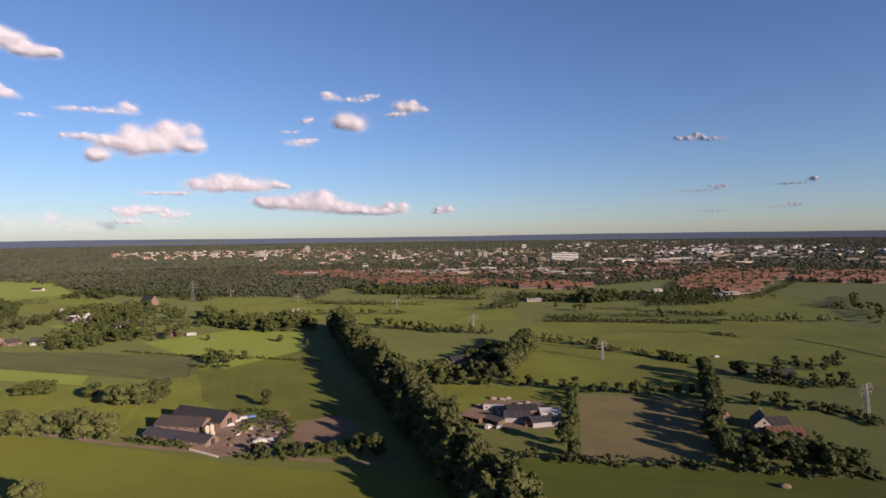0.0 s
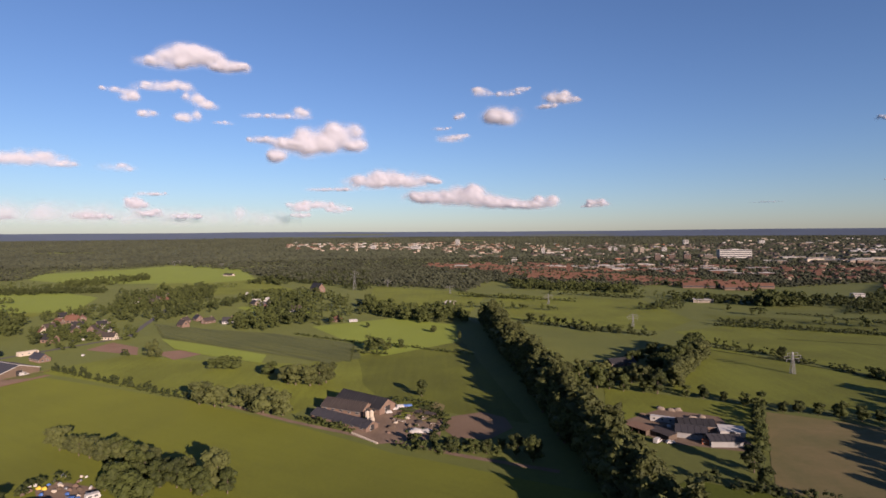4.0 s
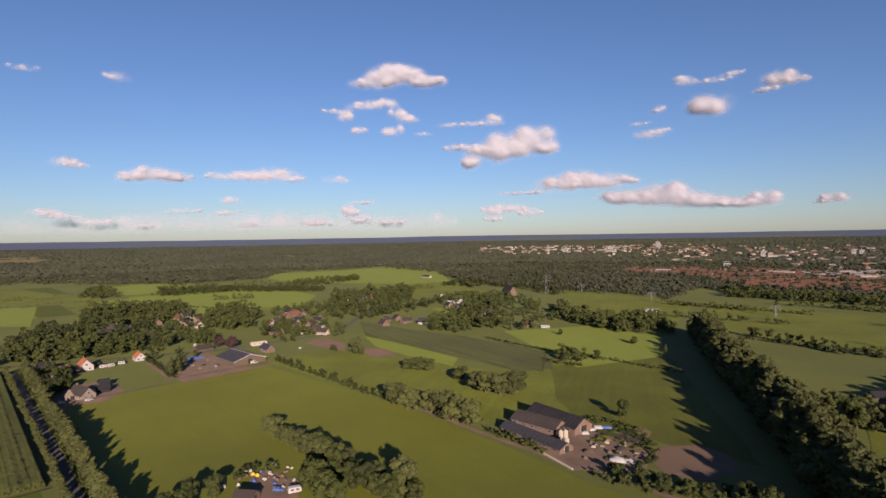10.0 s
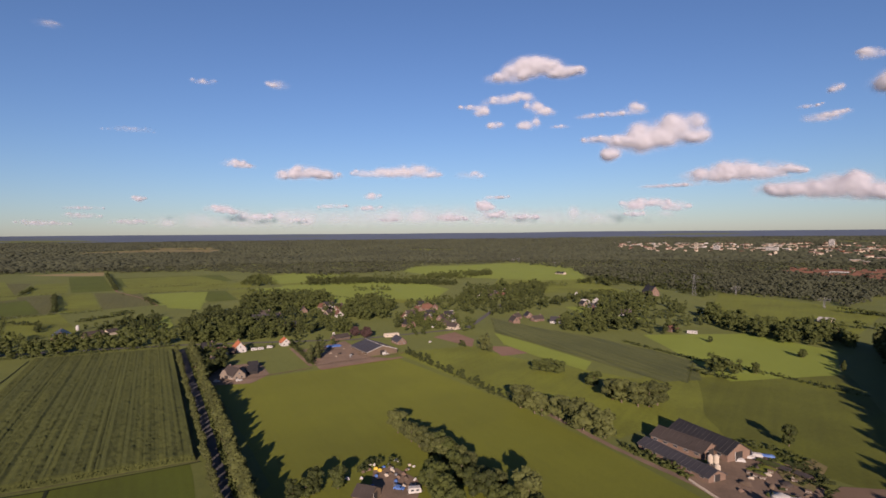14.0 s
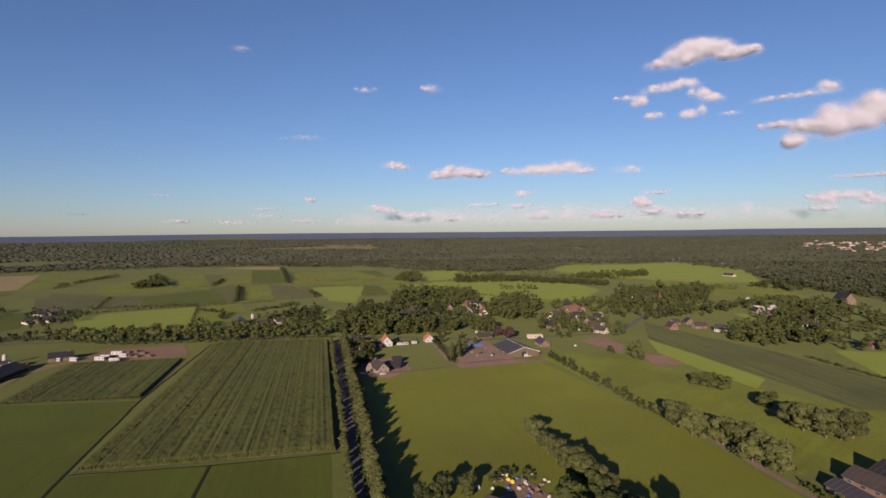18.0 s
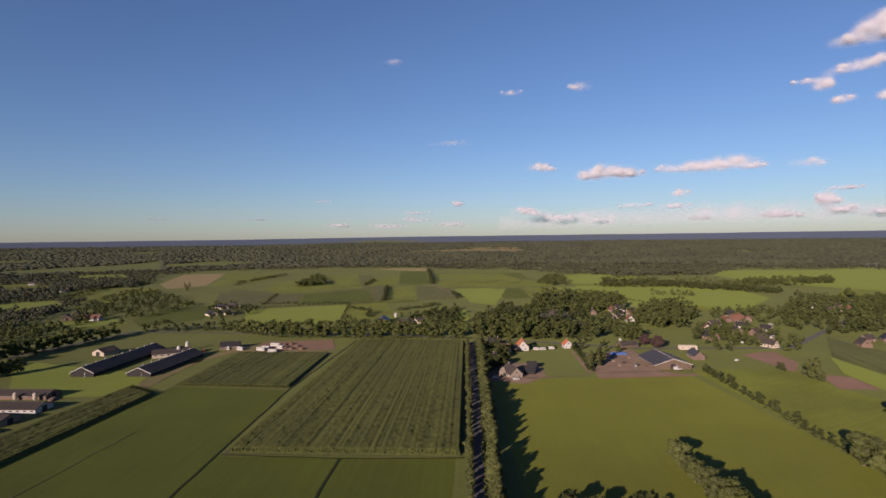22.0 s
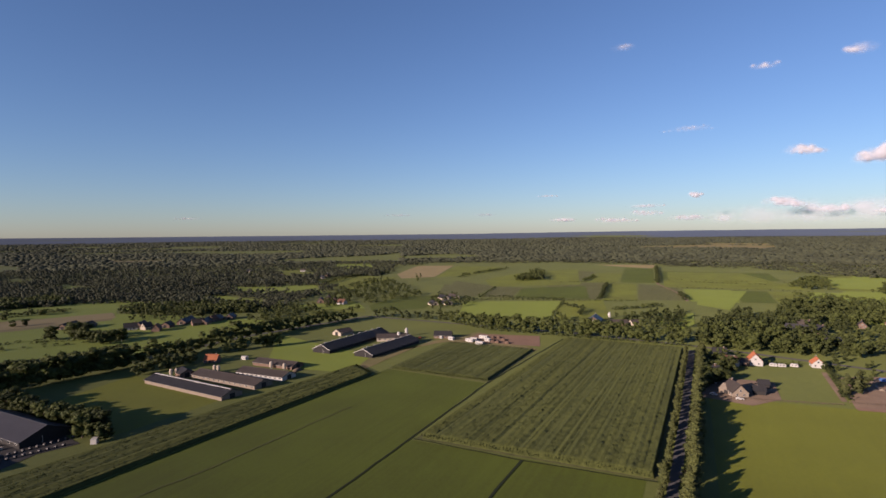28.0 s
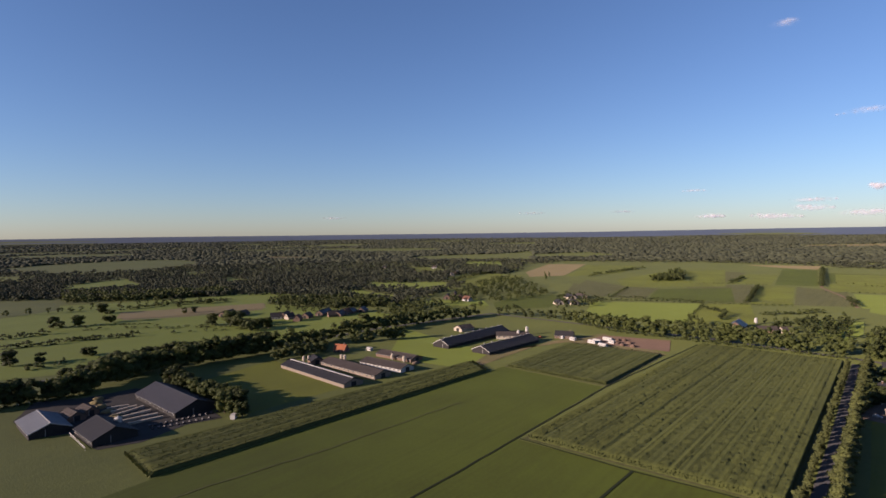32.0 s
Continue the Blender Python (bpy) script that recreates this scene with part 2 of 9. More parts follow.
def parcel(name, pts, material, label, lift=None, wobble=1.0):
    """A plot of land lying on the ground sheet, with an uneven edge."""
    LAYER[0] += 1
    z = lift if lift is not None else 0.031 + 0.0033 * (LAYER[0] % 40)
    if poly_area(pts) < 0:
        pts = pts[::-1]
    edge = []
    for a, b in zip(pts, pts[1:] + pts[:1]):
        k = max(1, int(math.hypot(b[0] - a[0], b[1] - a[1]) / 12))
        for i in range(k):
            x, y = a[0] + (b[0] - a[0]) * i / k, a[1] + (b[1] - a[1]) * i / k
            w = wobble * (1 if i else 0.3)
            edge.append(far(x + w * noise.noise((x * 0.06, y * 0.06, 1)), y + w * noise.noise((x * 0.06, y * 0.06, 9)), z))
    ob = piece(name, edge, [tuple(range(len(edge)))], material)
    return tagged(ob, label, "field", kind="structure")


def strip(name, pts, width, material, label, z=0.2, category="road", kind="structure", wobble=0.0):
    """A road, path or ditch along a line of points."""
    v, f = [], []
    line = []
    for a, b in zip(pts, pts[1:]):
        k = max(1, int(math.hypot(b[0] - a[0], b[1] - a[1]) / 8))
        line += [(a[0] + (b[0] - a[0]) * i / k, a[1] + (b[1] - a[1]) * i / k) for i in range(k)]
    line.append(pts[-1])
    for i, (x, y) in enumerate(line):
        a, b = line[max(i - 1, 0)], line[min(i + 1, len(line) - 1)]
        dx, dy = b[0] - a[0], b[1] - a[1]
        q = math.hypot(dx, dy) or 1
        nx, ny = -dy / q, dx / q
        o = wobble * noise.noise((x * 0.08, y * 0.08, 3))
        w = width * (0.5 + (0.12 * noise.noise((x * 0.15, y * 0.15, 5)) if wobble else 0))
        v += [far(x + nx * (w + o), y + ny * (w + o), z), far(x - nx * (w - o), y - ny * (w - o), z)]
        if i:
            f.append((2 * i - 2, 2 * i - 1, 2 * i + 1, 2 * i))
    return tagged(piece(name, v, f, material), label, category, kind=kind)


# ---------------------------------------------------------------- trees


def ico(sub):
    bm = bmesh.new()
    bmesh.ops.create_icosphere(bm, subdivisions=sub, radius=1.0)
    v = np.array([p.co[:] for p in bm.verts])
    f = np.array([[p.index for p in q.verts] for q in bm.faces])
    bm.free()
    return v, f


def topped(src):
    """The same without the faces that look down."""
    v, f = src
    n = np.cross(v[f[:, 1]] - v[f[:, 0]], v[f[:, 2]] - v[f[:, 0]])
    return v, f[n[:, 2] / np.linalg.norm(n, axis=1) > -0.55]


ICO1, ICO2 = topped(ico(1)), ico(2)


def lump(rng, c, r, src, rough=0.3, flat=0.8):
    v, f = src
    ph = rng.uniform(-50, 50, 3)
    n = np.array([noise.noise(Vector(p) * 1.6 + Vector(ph)) for p in v])
    w = v * (1 + rough * 1.6 * n)[:, None] * np.array([r, r, r * flat])
    return w + np.asarray(c), f


def crown_vf(seed, height=10.0, width=8.0, base=1.8, lumps=14, cards=420, src=None, shape="round", leaf=0.55):
    """A crown of uneven lumps with loose sprays of leaves over them; about 10 m high as built."""
    rng = np.random.default_rng(seed)
    V, F, n = [], [], 0
    src = src or ICO2
    cs = []
    zc, hz = (height + base) / 2, (height - base) / 2
    for i in range(lumps):
        u = (i + 0.5) / lumps
        if shape == "tall":
            z = base + (height - base) * (0.08 + 0.86 * u)
            prof = (0.55 + 0.5 * math.sin(math.pi * min(1, u * 1.15))) * (1.0 - 0.55 * u ** 3)
            rad, a = width / 2 * prof * rng.uniform(0.1, 0.5), rng.uniform(0, 6.28)
            r = width / 2 * prof * rng.uniform(0.55, 0.75)
        else:
            zz = rng.uniform(-0.75, 0.8)
            prof = math.sqrt(max(0.05, 1 - zz * zz)) * (0.85 if zz < -0.4 else 1)
            z = zc + hz * zz
            a, rad = i * 2.4 + rng.uniform(-0.5, 0.5), width / 2 * prof * rng.uniform(0.25, 0.72)
            r = width * rng.uniform(0.11, 0.21)
        c = np.array([rad * math.cos(a), rad * math.sin(a), z])
        cs.append((c, r))
        v, f = lump(rng, c, r * 0.86, src, 0.5)
        V.append(v)
        F.append(f + n)
        n += len(v)
    for i in range(cards):
        c, r = cs[rng.integers(len(cs))]
        d = rng.normal(size=3)
        d /= np.linalg.norm(d)
        p = c + d * r * rng.uniform(0.7, 1.25) * np.array([1, 1, 0.85])
        s = leaf * rng.uniform(0.5, 1.3)
        t1 = np.cross(d, rng.normal(size=3))
        t1 /= np.linalg.norm(t1) + 1e-6
        t2 = np.cross(d, t1) + d * rng.uniform(-0.5, 0.9)
        V.append(np.array([p - t1 * s * 0.6, p + t1 * s * 0.6, p + t2 * s, p - t2 * s * 0.7 + t1 * s * 0.2]))
        F.append(np.array([[0, 1, 2], [1, 0, 3]]) + n)
        n += 4
    return np.concatenate(V), np.concatenate(F)


def trunk_vf(seed, height, radius, limbs=4):
    """A tapered trunk with a few limbs that reach into the crown."""
    rng = np.random.default_rng(seed)
    V, F = [], []

    def tube(a, b, ra, rb, sides=6):
        a, b = np.asarray(a, float), np.asarray(b, float)
        d = (b - a) / np.linalg.norm(b - a)
        u = np.cross(d, (0.3, 0.9, 0.1))
        u /= np.linalg.norm(u)
        w = np.cross(d, u)
        k = len(V)
        for p, r in ((a, ra), (b, rb)):
            for i in range(sides):
                t = 2 * math.pi * i / sides
                V.append(p + r * (math.cos(t) * u + math.sin(t) * w))
        for i in range(sides):
            j = (i + 1) % sides
            F.extend([(k + i, k + j, k + sides + j), (k + i, k + sides + j, k + sides + i)])
    mid = (rng.uniform(-0.15, 0.15), rng.uniform(-0.15, 0.15), height * 0.45)
    tube((0, 0, -0.3), mid, radius * 1.25, radius * 0.8)
    tube(mid, (mid[0] * 2, mid[1] * 2, height * 0.8), radius * 0.8, radius * 0.25)
    for i in range(limbs):
        a = 2.4 * i + rng.uniform(-0.4, 0.4)
        z0 = height * rng.uniform(0.3, 0.5)
        tube((0, 0, z0), (height * 0.25 * math.cos(a), height * 0.25 * math.sin(a), z0 + height * 0.22), radius * 0.45, radius * 0.12, 5)
    return np.array(V), np.array(F)


CROWNS = {
    "round": [crown_vf(10 + i, 10, 8.8 + 0.5 * (i % 3), 1.0, 17 + i % 3, 1050, leaf=0.6) for i in range(5)],
    "tall": [crown_vf(30 + i, 10, 3.8 + 0.4 * i, 0.4, 13, 760, shape="tall", leaf=0.5) for i in range(4)],
    "shrub": [crown_vf(50 + i, 10, 13, -1.0, 11, 420, leaf=0.75) for i in range(4)],
}
LITE = {
    "round": [crown_vf(70 + i, 10, 9.0, 0.6, 9, 165, ICO1, leaf=0.95) for i in range(6)],
    "tall": [crown_vf(80 + i, 10, 4.4, 0.2, 9, 110, ICO1, "tall", leaf=0.75) for i in range(4)],
    "shrub": [crown_vf(90 + i, 10, 13, -1.5, 6, 80, ICO1, leaf=1.15) for i in range(4)],
}
DISTANT = {
    "round": [crown_vf(170 + i, 10, 9.2, 0.3, 7, 46, ICO1, leaf=1.3) for i in range(6)],
    "tall": [crown_vf(180 + i, 10, 4.4, 0.2, 7, 40, ICO1, "tall", leaf=0.95) for i in range(4)],
    "shrub": [crown_vf(190 + i, 10, 13, -1.5, 5, 34, ICO1, leaf=1.5) for i in range(4)],
}
TRUNKS = [trunk_vf(5 + i, 8.0, 0.24) for i in range(3)]
PROTO = {}


def proto_meshes(kind, i, material):
    key = (kind, i, material.name)
    if key not in PROTO:
        v, f = CROWNS[kind][i]
        tv, tf = TRUNKS[i % 3]
        PROTO[key] = (tri_mesh("crown", v, f, material), tri_mesh("trunk", tv, tf, M_BARK))
    return PROTO[key]


def tree(x, y, h, kind="round", material=None, label="", group="", name="tree", wide=1.0):
    """One tree as a thing: an empty at its foot, a trunk and a crown."""
    material = material or M_LEAF
    i = int(RNG.integers(len(CROWNS[kind])))
    crown_me, trunk_me = proto_meshes(kind, i, material)
    ob = new(name)
    ob.empty_display_size = 0.5
    s = h / 10
    ob.matrix_basis = pose(x, y, 0, 0, 0, float(RNG.uniform(0, 360))) @ Matrix.Diagonal((s * wide, s * wide, s, 1))
    tagged(ob, label or "broad-leaved tree with a full green crown in the fields", "tree", group)
    new("trunk", trunk_me).parent = ob
    new("crown", crown_me).parent = ob
    return ob


def grove(name, spots, kind, material, label, category="trees", lite=True, stuff=True):
    """Many trees or shrubs that nobody could count, joined into one object."""
    V, F, n = [], [], 0
    for x, y, h, w in spots:
        protos = (DISTANT if lite and math.hypot(x - CX, y - CY) > 600 else LITE if lite else CROWNS)[kind]
        v, f = protos[int(RNG.integers(len(protos)))]
        a = RNG.uniform(0, 6.28)
        c, s = math.cos(a), math.sin(a)
        k = far_scale(x, y)
        X, Y, Z = far(x, y)
        q = v * np.array([w / 10, w / 10, h / 10]) * k
        V.append(np.stack([X + c * q[:, 0] - s * q[:, 1], Y + s * q[:, 0] + c * q[:, 1], Z + q[:, 2]], 1))
        F.append(f + n)
        n += len(v)
    if not V:
        return None
    ob = new(name, tri_mesh(name, np.concatenate(V), np.concatenate(F), material))
    return tagged(ob, label, category, kind="stuff" if stuff else "")


def along(pts, step, jitter=1.0):
    """Places at even steps along a line of points."""
    out = []
    for a, b in zip(pts, pts[1:]):
        k = max(1, round(math.hypot(b[0] - a[0], b[1] - a[1]) / step))
        out += [(a[0] + (b[0] - a[0]) * (i + 0.5) / k + RNG.normal() * jitter, a[1] + (b[1] - a[1]) * (i + 0.5) / k + RNG.normal() * jitter) for i in range(k)]
    return out


def hedge(pts, h, w, step, label, material=None, kind="shrub", jitter=0.8, gaps=0.0, name="hedge", lite=True):
    spots = [(x, y, h * RNG.uniform(0.7, 1.25), w * RNG.uniform(0.75, 1.25)) for x, y in along(pts, step, jitter) if RNG.random() >= gaps]
    return grove(name, spots, kind, material or M_LEAF, label, "hedge", lite)


NEAR = 375.0


def tree_row(pts, h, step, label, kind="round", material=None, jitter=1.2, group="", wide=1.0, spread=0.2, joined=False):
    spots = [(x, y) for x, y in along(pts, step, jitter)]
    if math.hypot(sum(p[0] for p in spots) / len(spots) - CX, sum(p[1] for p in spots) / len(spots) - CY) > NEAR or joined:
        rows = [(x, y, h * RNG.uniform(1 - spread, 1 + spread)) for x, y in spots]
        return grove("tree_row", [(x, y, k, k * wide) for x, y, k in rows], kind, material or M_LEAF, label.replace("tree ", "trees ", 1), "trees", math.hypot(spots[0][0] - CX, spots[0][1] - CY) > 430)
    for x, y in spots:
        tree(x, y, h * RNG.uniform(1 - spread, 1 + spread), kind, material, label, group, wide=wide)


def wood(name, poly, step, h, label, kind="round", material=None, w=1.0, lite=True, jitter=0.35):
    """A wood that fills an outline."""
    xs, ys = [p[0] for p in poly], [p[1] for p in poly]
    spots = []
    x = min(xs)
    while x < max(xs):
        y = min(ys)
        while y < max(ys):
            px, py = x + RNG.normal() * step * jitter, y + RNG.normal() * step * jitter
            if inside(px, py, poly):
                hh = h * RNG.uniform(0.65, 1.2)
                spots.append((px, py, hh, hh * w * RNG.uniform(0.85, 1.2)))
            y += step
        x += step
    return grove(name, spots, kind, material or M_LEAF, label, "wood", lite)


def inside(x, y, poly):
    hit = False
    for (x1, y1), (x2, y2) in zip(poly, poly[1:] + poly[:1]):
        if (y1 > y) != (y2 > y) and x < (x2 - x1) * (y - y1) / (y2 - y1) + x1:
            hit = not hit
    return hit

# ---------------------------------------------------------------- the land


def build_ground():
    rings = list(np.linspace(0, 1800, 19)) + [1950, 2150, 2400, 2700, 3100, 3600, 4300, 5200, 6500, 8500, 12000, 18000, 30000, 60000, 150000]
    seg = 144
    v, f = [far(CX, CY)], []
    for r in rings[1:]:
        for i in range(seg):
            a = 2 * math.pi * i / seg
            x, y, z = far(CX + r * math.cos(a), CY + r * math.sin(a))
            v.append((x, y, z))
    for i in range(seg):
        f.append((0, 1 + i, 1 + (i + 1) % seg))
    for k in range(len(rings) - 2):
        a, b = 1 + k * seg, 1 + (k + 1) * seg
        for i in range(seg):
            j = (i + 1) % seg
            f.append((a + i, b + i, b + j, a + j))
    return tagged(piece("ground", v, f, M_GROUND), "flat green farmland reaching to the horizon", "ground", kind="structure")


build_ground()


HILL_RINGS = [(far(CX + d, CY)[0] - CX, d) for d in (10500, 11500, 12500, 14000, 18000, 25000, 40000)]


def build_hills():
    """The long low rise of the wooded hills on the skyline, with distance haze in its colour."""
    v, f, seg = [], [], 300
    for i in range(seg):
        a = 2 * math.pi * i / seg
        left = math.degrees(math.atan2(-math.cos(a), math.sin(a)))
        up = 5 + 5 * noise.noise((3 * math.cos(a), 3 * math.sin(a), 0.5)) + 2.0 * noise.noise((14 * math.cos(a), 14 * math.sin(a), 2.5))
        up += 7 * math.exp(-((left + 25) / 22) ** 2) + 4 * math.exp(-((left - 40) / 25) ** 2)
        prof = [(r, far(CX + d, CY)[2] + 1.5 + 5 * noise.noise((d * 0.0003, 5 * math.cos(a), 5 * math.sin(a)))) for r, d in HILL_RINGS]
        prof += [(4690, HC + up), (4760, HC + up * 0.6), (4800, 60)]
        for r, z in prof:
            v.append((CX + r * math.cos(a), CY + r * math.sin(a), z))
    q = len(prof)
    for i in range(seg):
        j = (i + 1) % seg
        for k in range(q - 1):
            f.append((q * i + k, q * i + k + 1, q * j + k + 1, q * j + k))
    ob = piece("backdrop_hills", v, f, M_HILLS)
    for p in ob.data.polygons:
        p.use_smooth = True
    return tagged(ob, "wooded hills along the horizon, distance haze in their blue-grey colour", "hills", kind="structure")


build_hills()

# fields round the flight
parcel("field_big_meadow", [(-232, 139), (-400, 176), (-388, 243), (-378, 312), (-236, 290), (-150, 266), (-95, 246), (60, 215), (160, 195), (150, 60), (-120, 20)], M_MEADOW, "smooth bright green grazing meadow")
parcel("field_maize_ground", [(-572, 96), (-541, 192), (-275, 126), (-304, 20)], M_DARKCROP, "soil between tall maize rows")
parcel("field_west_meadow", [(-409, 40), (-437, -36), (-415, -42), (-204, -104), (-120, -120), (-110, 20), (-279, 12)], M_MEADOW_C, "green mown meadow crossed by tracks")
parcel("field_ditch_plot", [(-302, 17), (-275, 122), (-240, 113), (-150, 90), (-120, 18), (-279, 11)], M_MEADOW_C, "small mown plot beside the ditch")
parcel("field_dark_strip", [(-542, -10), (-520, 70), (-411, 42), (-438, -36)], M_DARKCROP, "dark green young maize plot")
parcel("field_between_barns", [(-278, -131), (-322, -212), (-390, -212), (-343, -113)], M_MEADOW, "green paddock between a tree row and barns")
parcel("field_east_meadow", [(-122, 312), (-150, 345), (-190, 425), (-122, 505), (-38, 300)], M_MEADOW_D, "pasture beside the tall tree belt")
parcel("field_gap", [(-215, 296), (-215, 440), (-165, 440), (-120, 420), (-112, 306)], M_MEADOW_B, "rough pasture behind the barns", 0.02)
parcel("field_north_strip", [(-295, 545), (-170, 430), (-126, 500), (-148, 590), (-230, 620)], M_BRIGHT, "bright green strip of pasture")
parcel("field_nursery", [(-475, 521), (-389, 505), (-314, 499), (-251, 483), (-213, 470), (-184, 418), (-199, 396), (-267, 417), (-335, 436), (-405, 454)], M_NURSERY, "dark rows of nursery plants", 0.31)
parcel("field_nursery_green", [(-401, 449), (-332, 432), (-264, 411), (-252, 385), (-304, 396), (-355, 413)], M_BRIGHT, "light green grass beside the nursery rows", 0.32)
parcel("field_orchard_meadow", [(-396, 322), (-236, 294), (-165, 284), (-160, 330), (-200, 392), (-330, 380), (-372, 392)], M_MEADOW_B, "rough pasture with scattered bushes")
parcel("field_brown_plot", [(-428, 392), (-433, 425), (-392, 412), (-368, 386)], M_SOIL, "bare brown soil plot")
parcel("field_brown_plot", [(-362, 398), (-345, 412), (-318, 404), (-326, 378)], M_SOIL, "bare brown soil plot")
parcel("field_tan", [(84, 350), (152, 333), (120, 240), (60, 246)], M_TAN, "yellowed dry paddock with tree shadows")
parcel("field_belt_east", [(0, 378), (82, 360), (60, 290), (0, 306)], M_MEADOW_B, "grass round the yard")
parcel("field_south", [(30, 250), (175, 222), (260, 170), (0, 200)], M_MEADOW_C, "green meadow south of the hedge")
parcel("field_pylon", [(88, 535), (40, 380), (165, 352), (196, 420), (150, 470)], M_MEADOW_B, "green pasture under the power line")
parcel("field_north_east", [(95, 545), (200, 430), (330, 520), (310, 620), (130, 650), (70, 600)], M_MEADOW_B, "green pasture north of the hedge")
parcel("field_far_east", [(310, 625), (335, 525), (420, 560), (560, 880), (420, 900), (330, 760)], M_MEADOW_B, "open green pasture towards the town")
parcel("field_east_long", [(200, 425), (300, 340), (520, 420), (600, 640), (430, 570), (330, 515)], M_MEADOW_B, "wide green pasture in the flat farmland")
parcel("field_hedged_strip", [(130, 660), (312, 632), (330, 700), (120, 730)], M_MEADOW_D, "olive strip between hedges")
parcel("field_north_mid", [(-110, 640), (60, 600), (100, 680), (60, 860), (-160, 900)], M_MEADOW_B, "green pasture before the woods")
parcel("field_north_mid", [(-300, 700), (-150, 640), (-170, 890), (-400, 980)], M_MEADOW_B, "green pasture before the woods")
parcel("field_northwest", [(-1080, 1420), (-640, 1000), (-500, 880), (-620, 760), (-780, 900), (-1100, 1120), (-1250, 1280)], M_MEADOW_B, "pale green pasture by the wood")
parcel("field_camp", [(-470, 660), (-380, 600), (-340, 640), (-440, 720)], M_BRIGHT, "bright green paddock among trees")
parcel("field_gbarn", [(-480, -60), (-450, -75), (-400, -60), (-540, -30), (-600, 10), (-520, 72), (-545, -14)], M_TAN, "yellowish grass by the barns")
parcel("field_gbarn_green", [(-430, -130), (-560, -190), (-500, -100), (-482, -62), (-420, -60)], M_BRIGHT, "green grass beside the long barns")
parcel("arena", [(-82, 283), (-80, 301), (-66, 312), (-52, 306), (-46, 291), (-55, 272), (-71, 271)], M_ARENA, "brown sand riding arena", wobble=0.5)
parcel("yard_east", [(-123, 262), (-104, 254), (-78, 268), (-84, 296), (-116, 314), (-124, 285)], M_YARD, "pale gravel farmyard with clutter", wobble=0.6)
parcel("yard_south", [(6, 312), (26, 288), (66, 286), (58, 335), (30, 342)], M_YARD, "grey paved yard with sheds", wobble=0.6)
parcel("yard_middle", [(-388, 248), (-376, 312), (-396, 300), (-470, 320), (-460, 270)], M_YARD, "brown paved yard before the wide barn", wobble=0.6)
parcel("yard_southwest", [(-219, -238), (-209, -200), (-220, -191), (-212, -156), (-227, -146), (-254, -147), (-269, -138), (-279, -159), (-297, -214), (-290, -238), (-263, -247), (-246, -268)], M_YARD_DARK, "dark farmyard in the flat farmland", wobble=0.6)
parcel("yard_building_site", [(-552, 0), (-590, 10), (-585, 70), (-535, 72)], M_SOIL, "bare soil of a building site", wobble=1)
parcel("yard_road_house", [(-400, 170), (-385, 195), (-400, 215), (-440, 225), (-450, 190)], M_YARD, "paved yard beside the brick house", wobble=0.6)

strip("road_avenue", [(-170, 106), (-233, 122), (-353, 152), (-537, 196)], 4.6, M_ASPHALT, "narrow asphalt road between young trees", 0.2)
strip("road_main", [(-230, -330), (-334, -300), (-425, -245), (-545, -214), (-690, -140), (-640, 0), (-605, 105), (-555, 205), (-470, 330), (-440, 450), (-560, 640)], 5.5, M_ASPHALT, "tree-lined country road in the flat farmland", 0.19)
strip("path_farm", [(-215, 290), (-160, 272), (-118, 262), (-60, 250), (-20, 244)], 3.2, M_YARD, "sandy farm track in the flat farmland", 0.18, wobble=0.8)
strip("ditch", [(-574, 92), (-408, 41), (-279, 12), (-150, -18)], 1.1, M_WATER, "dark narrow ditch in the flat farmland", 0.2, "ditch", wobble=0.6)
strip("ditch", [(-286, 72), (-256, 64), (-200, 52)], 1.2, M_WATER, "dark narrow ditch in the flat farmland", 0.21, "ditch", wobble=0.6)
strip("ditch", [(-303, 19), (-286, 72), (-274, 126)], 1.0, M_WATER, "dark narrow ditch in the flat farmland", 0.22, "ditch", wobble=0.6)
strip("tractor_track", [(-345, -30), (-250, -60), (-190, -84), (-140, -100)], 0.8, M_DARKCROP, "faint dark wheel track in the grass", 0.2, "track", wobble=1.5)


# ---------------------------------------------------------------- maize


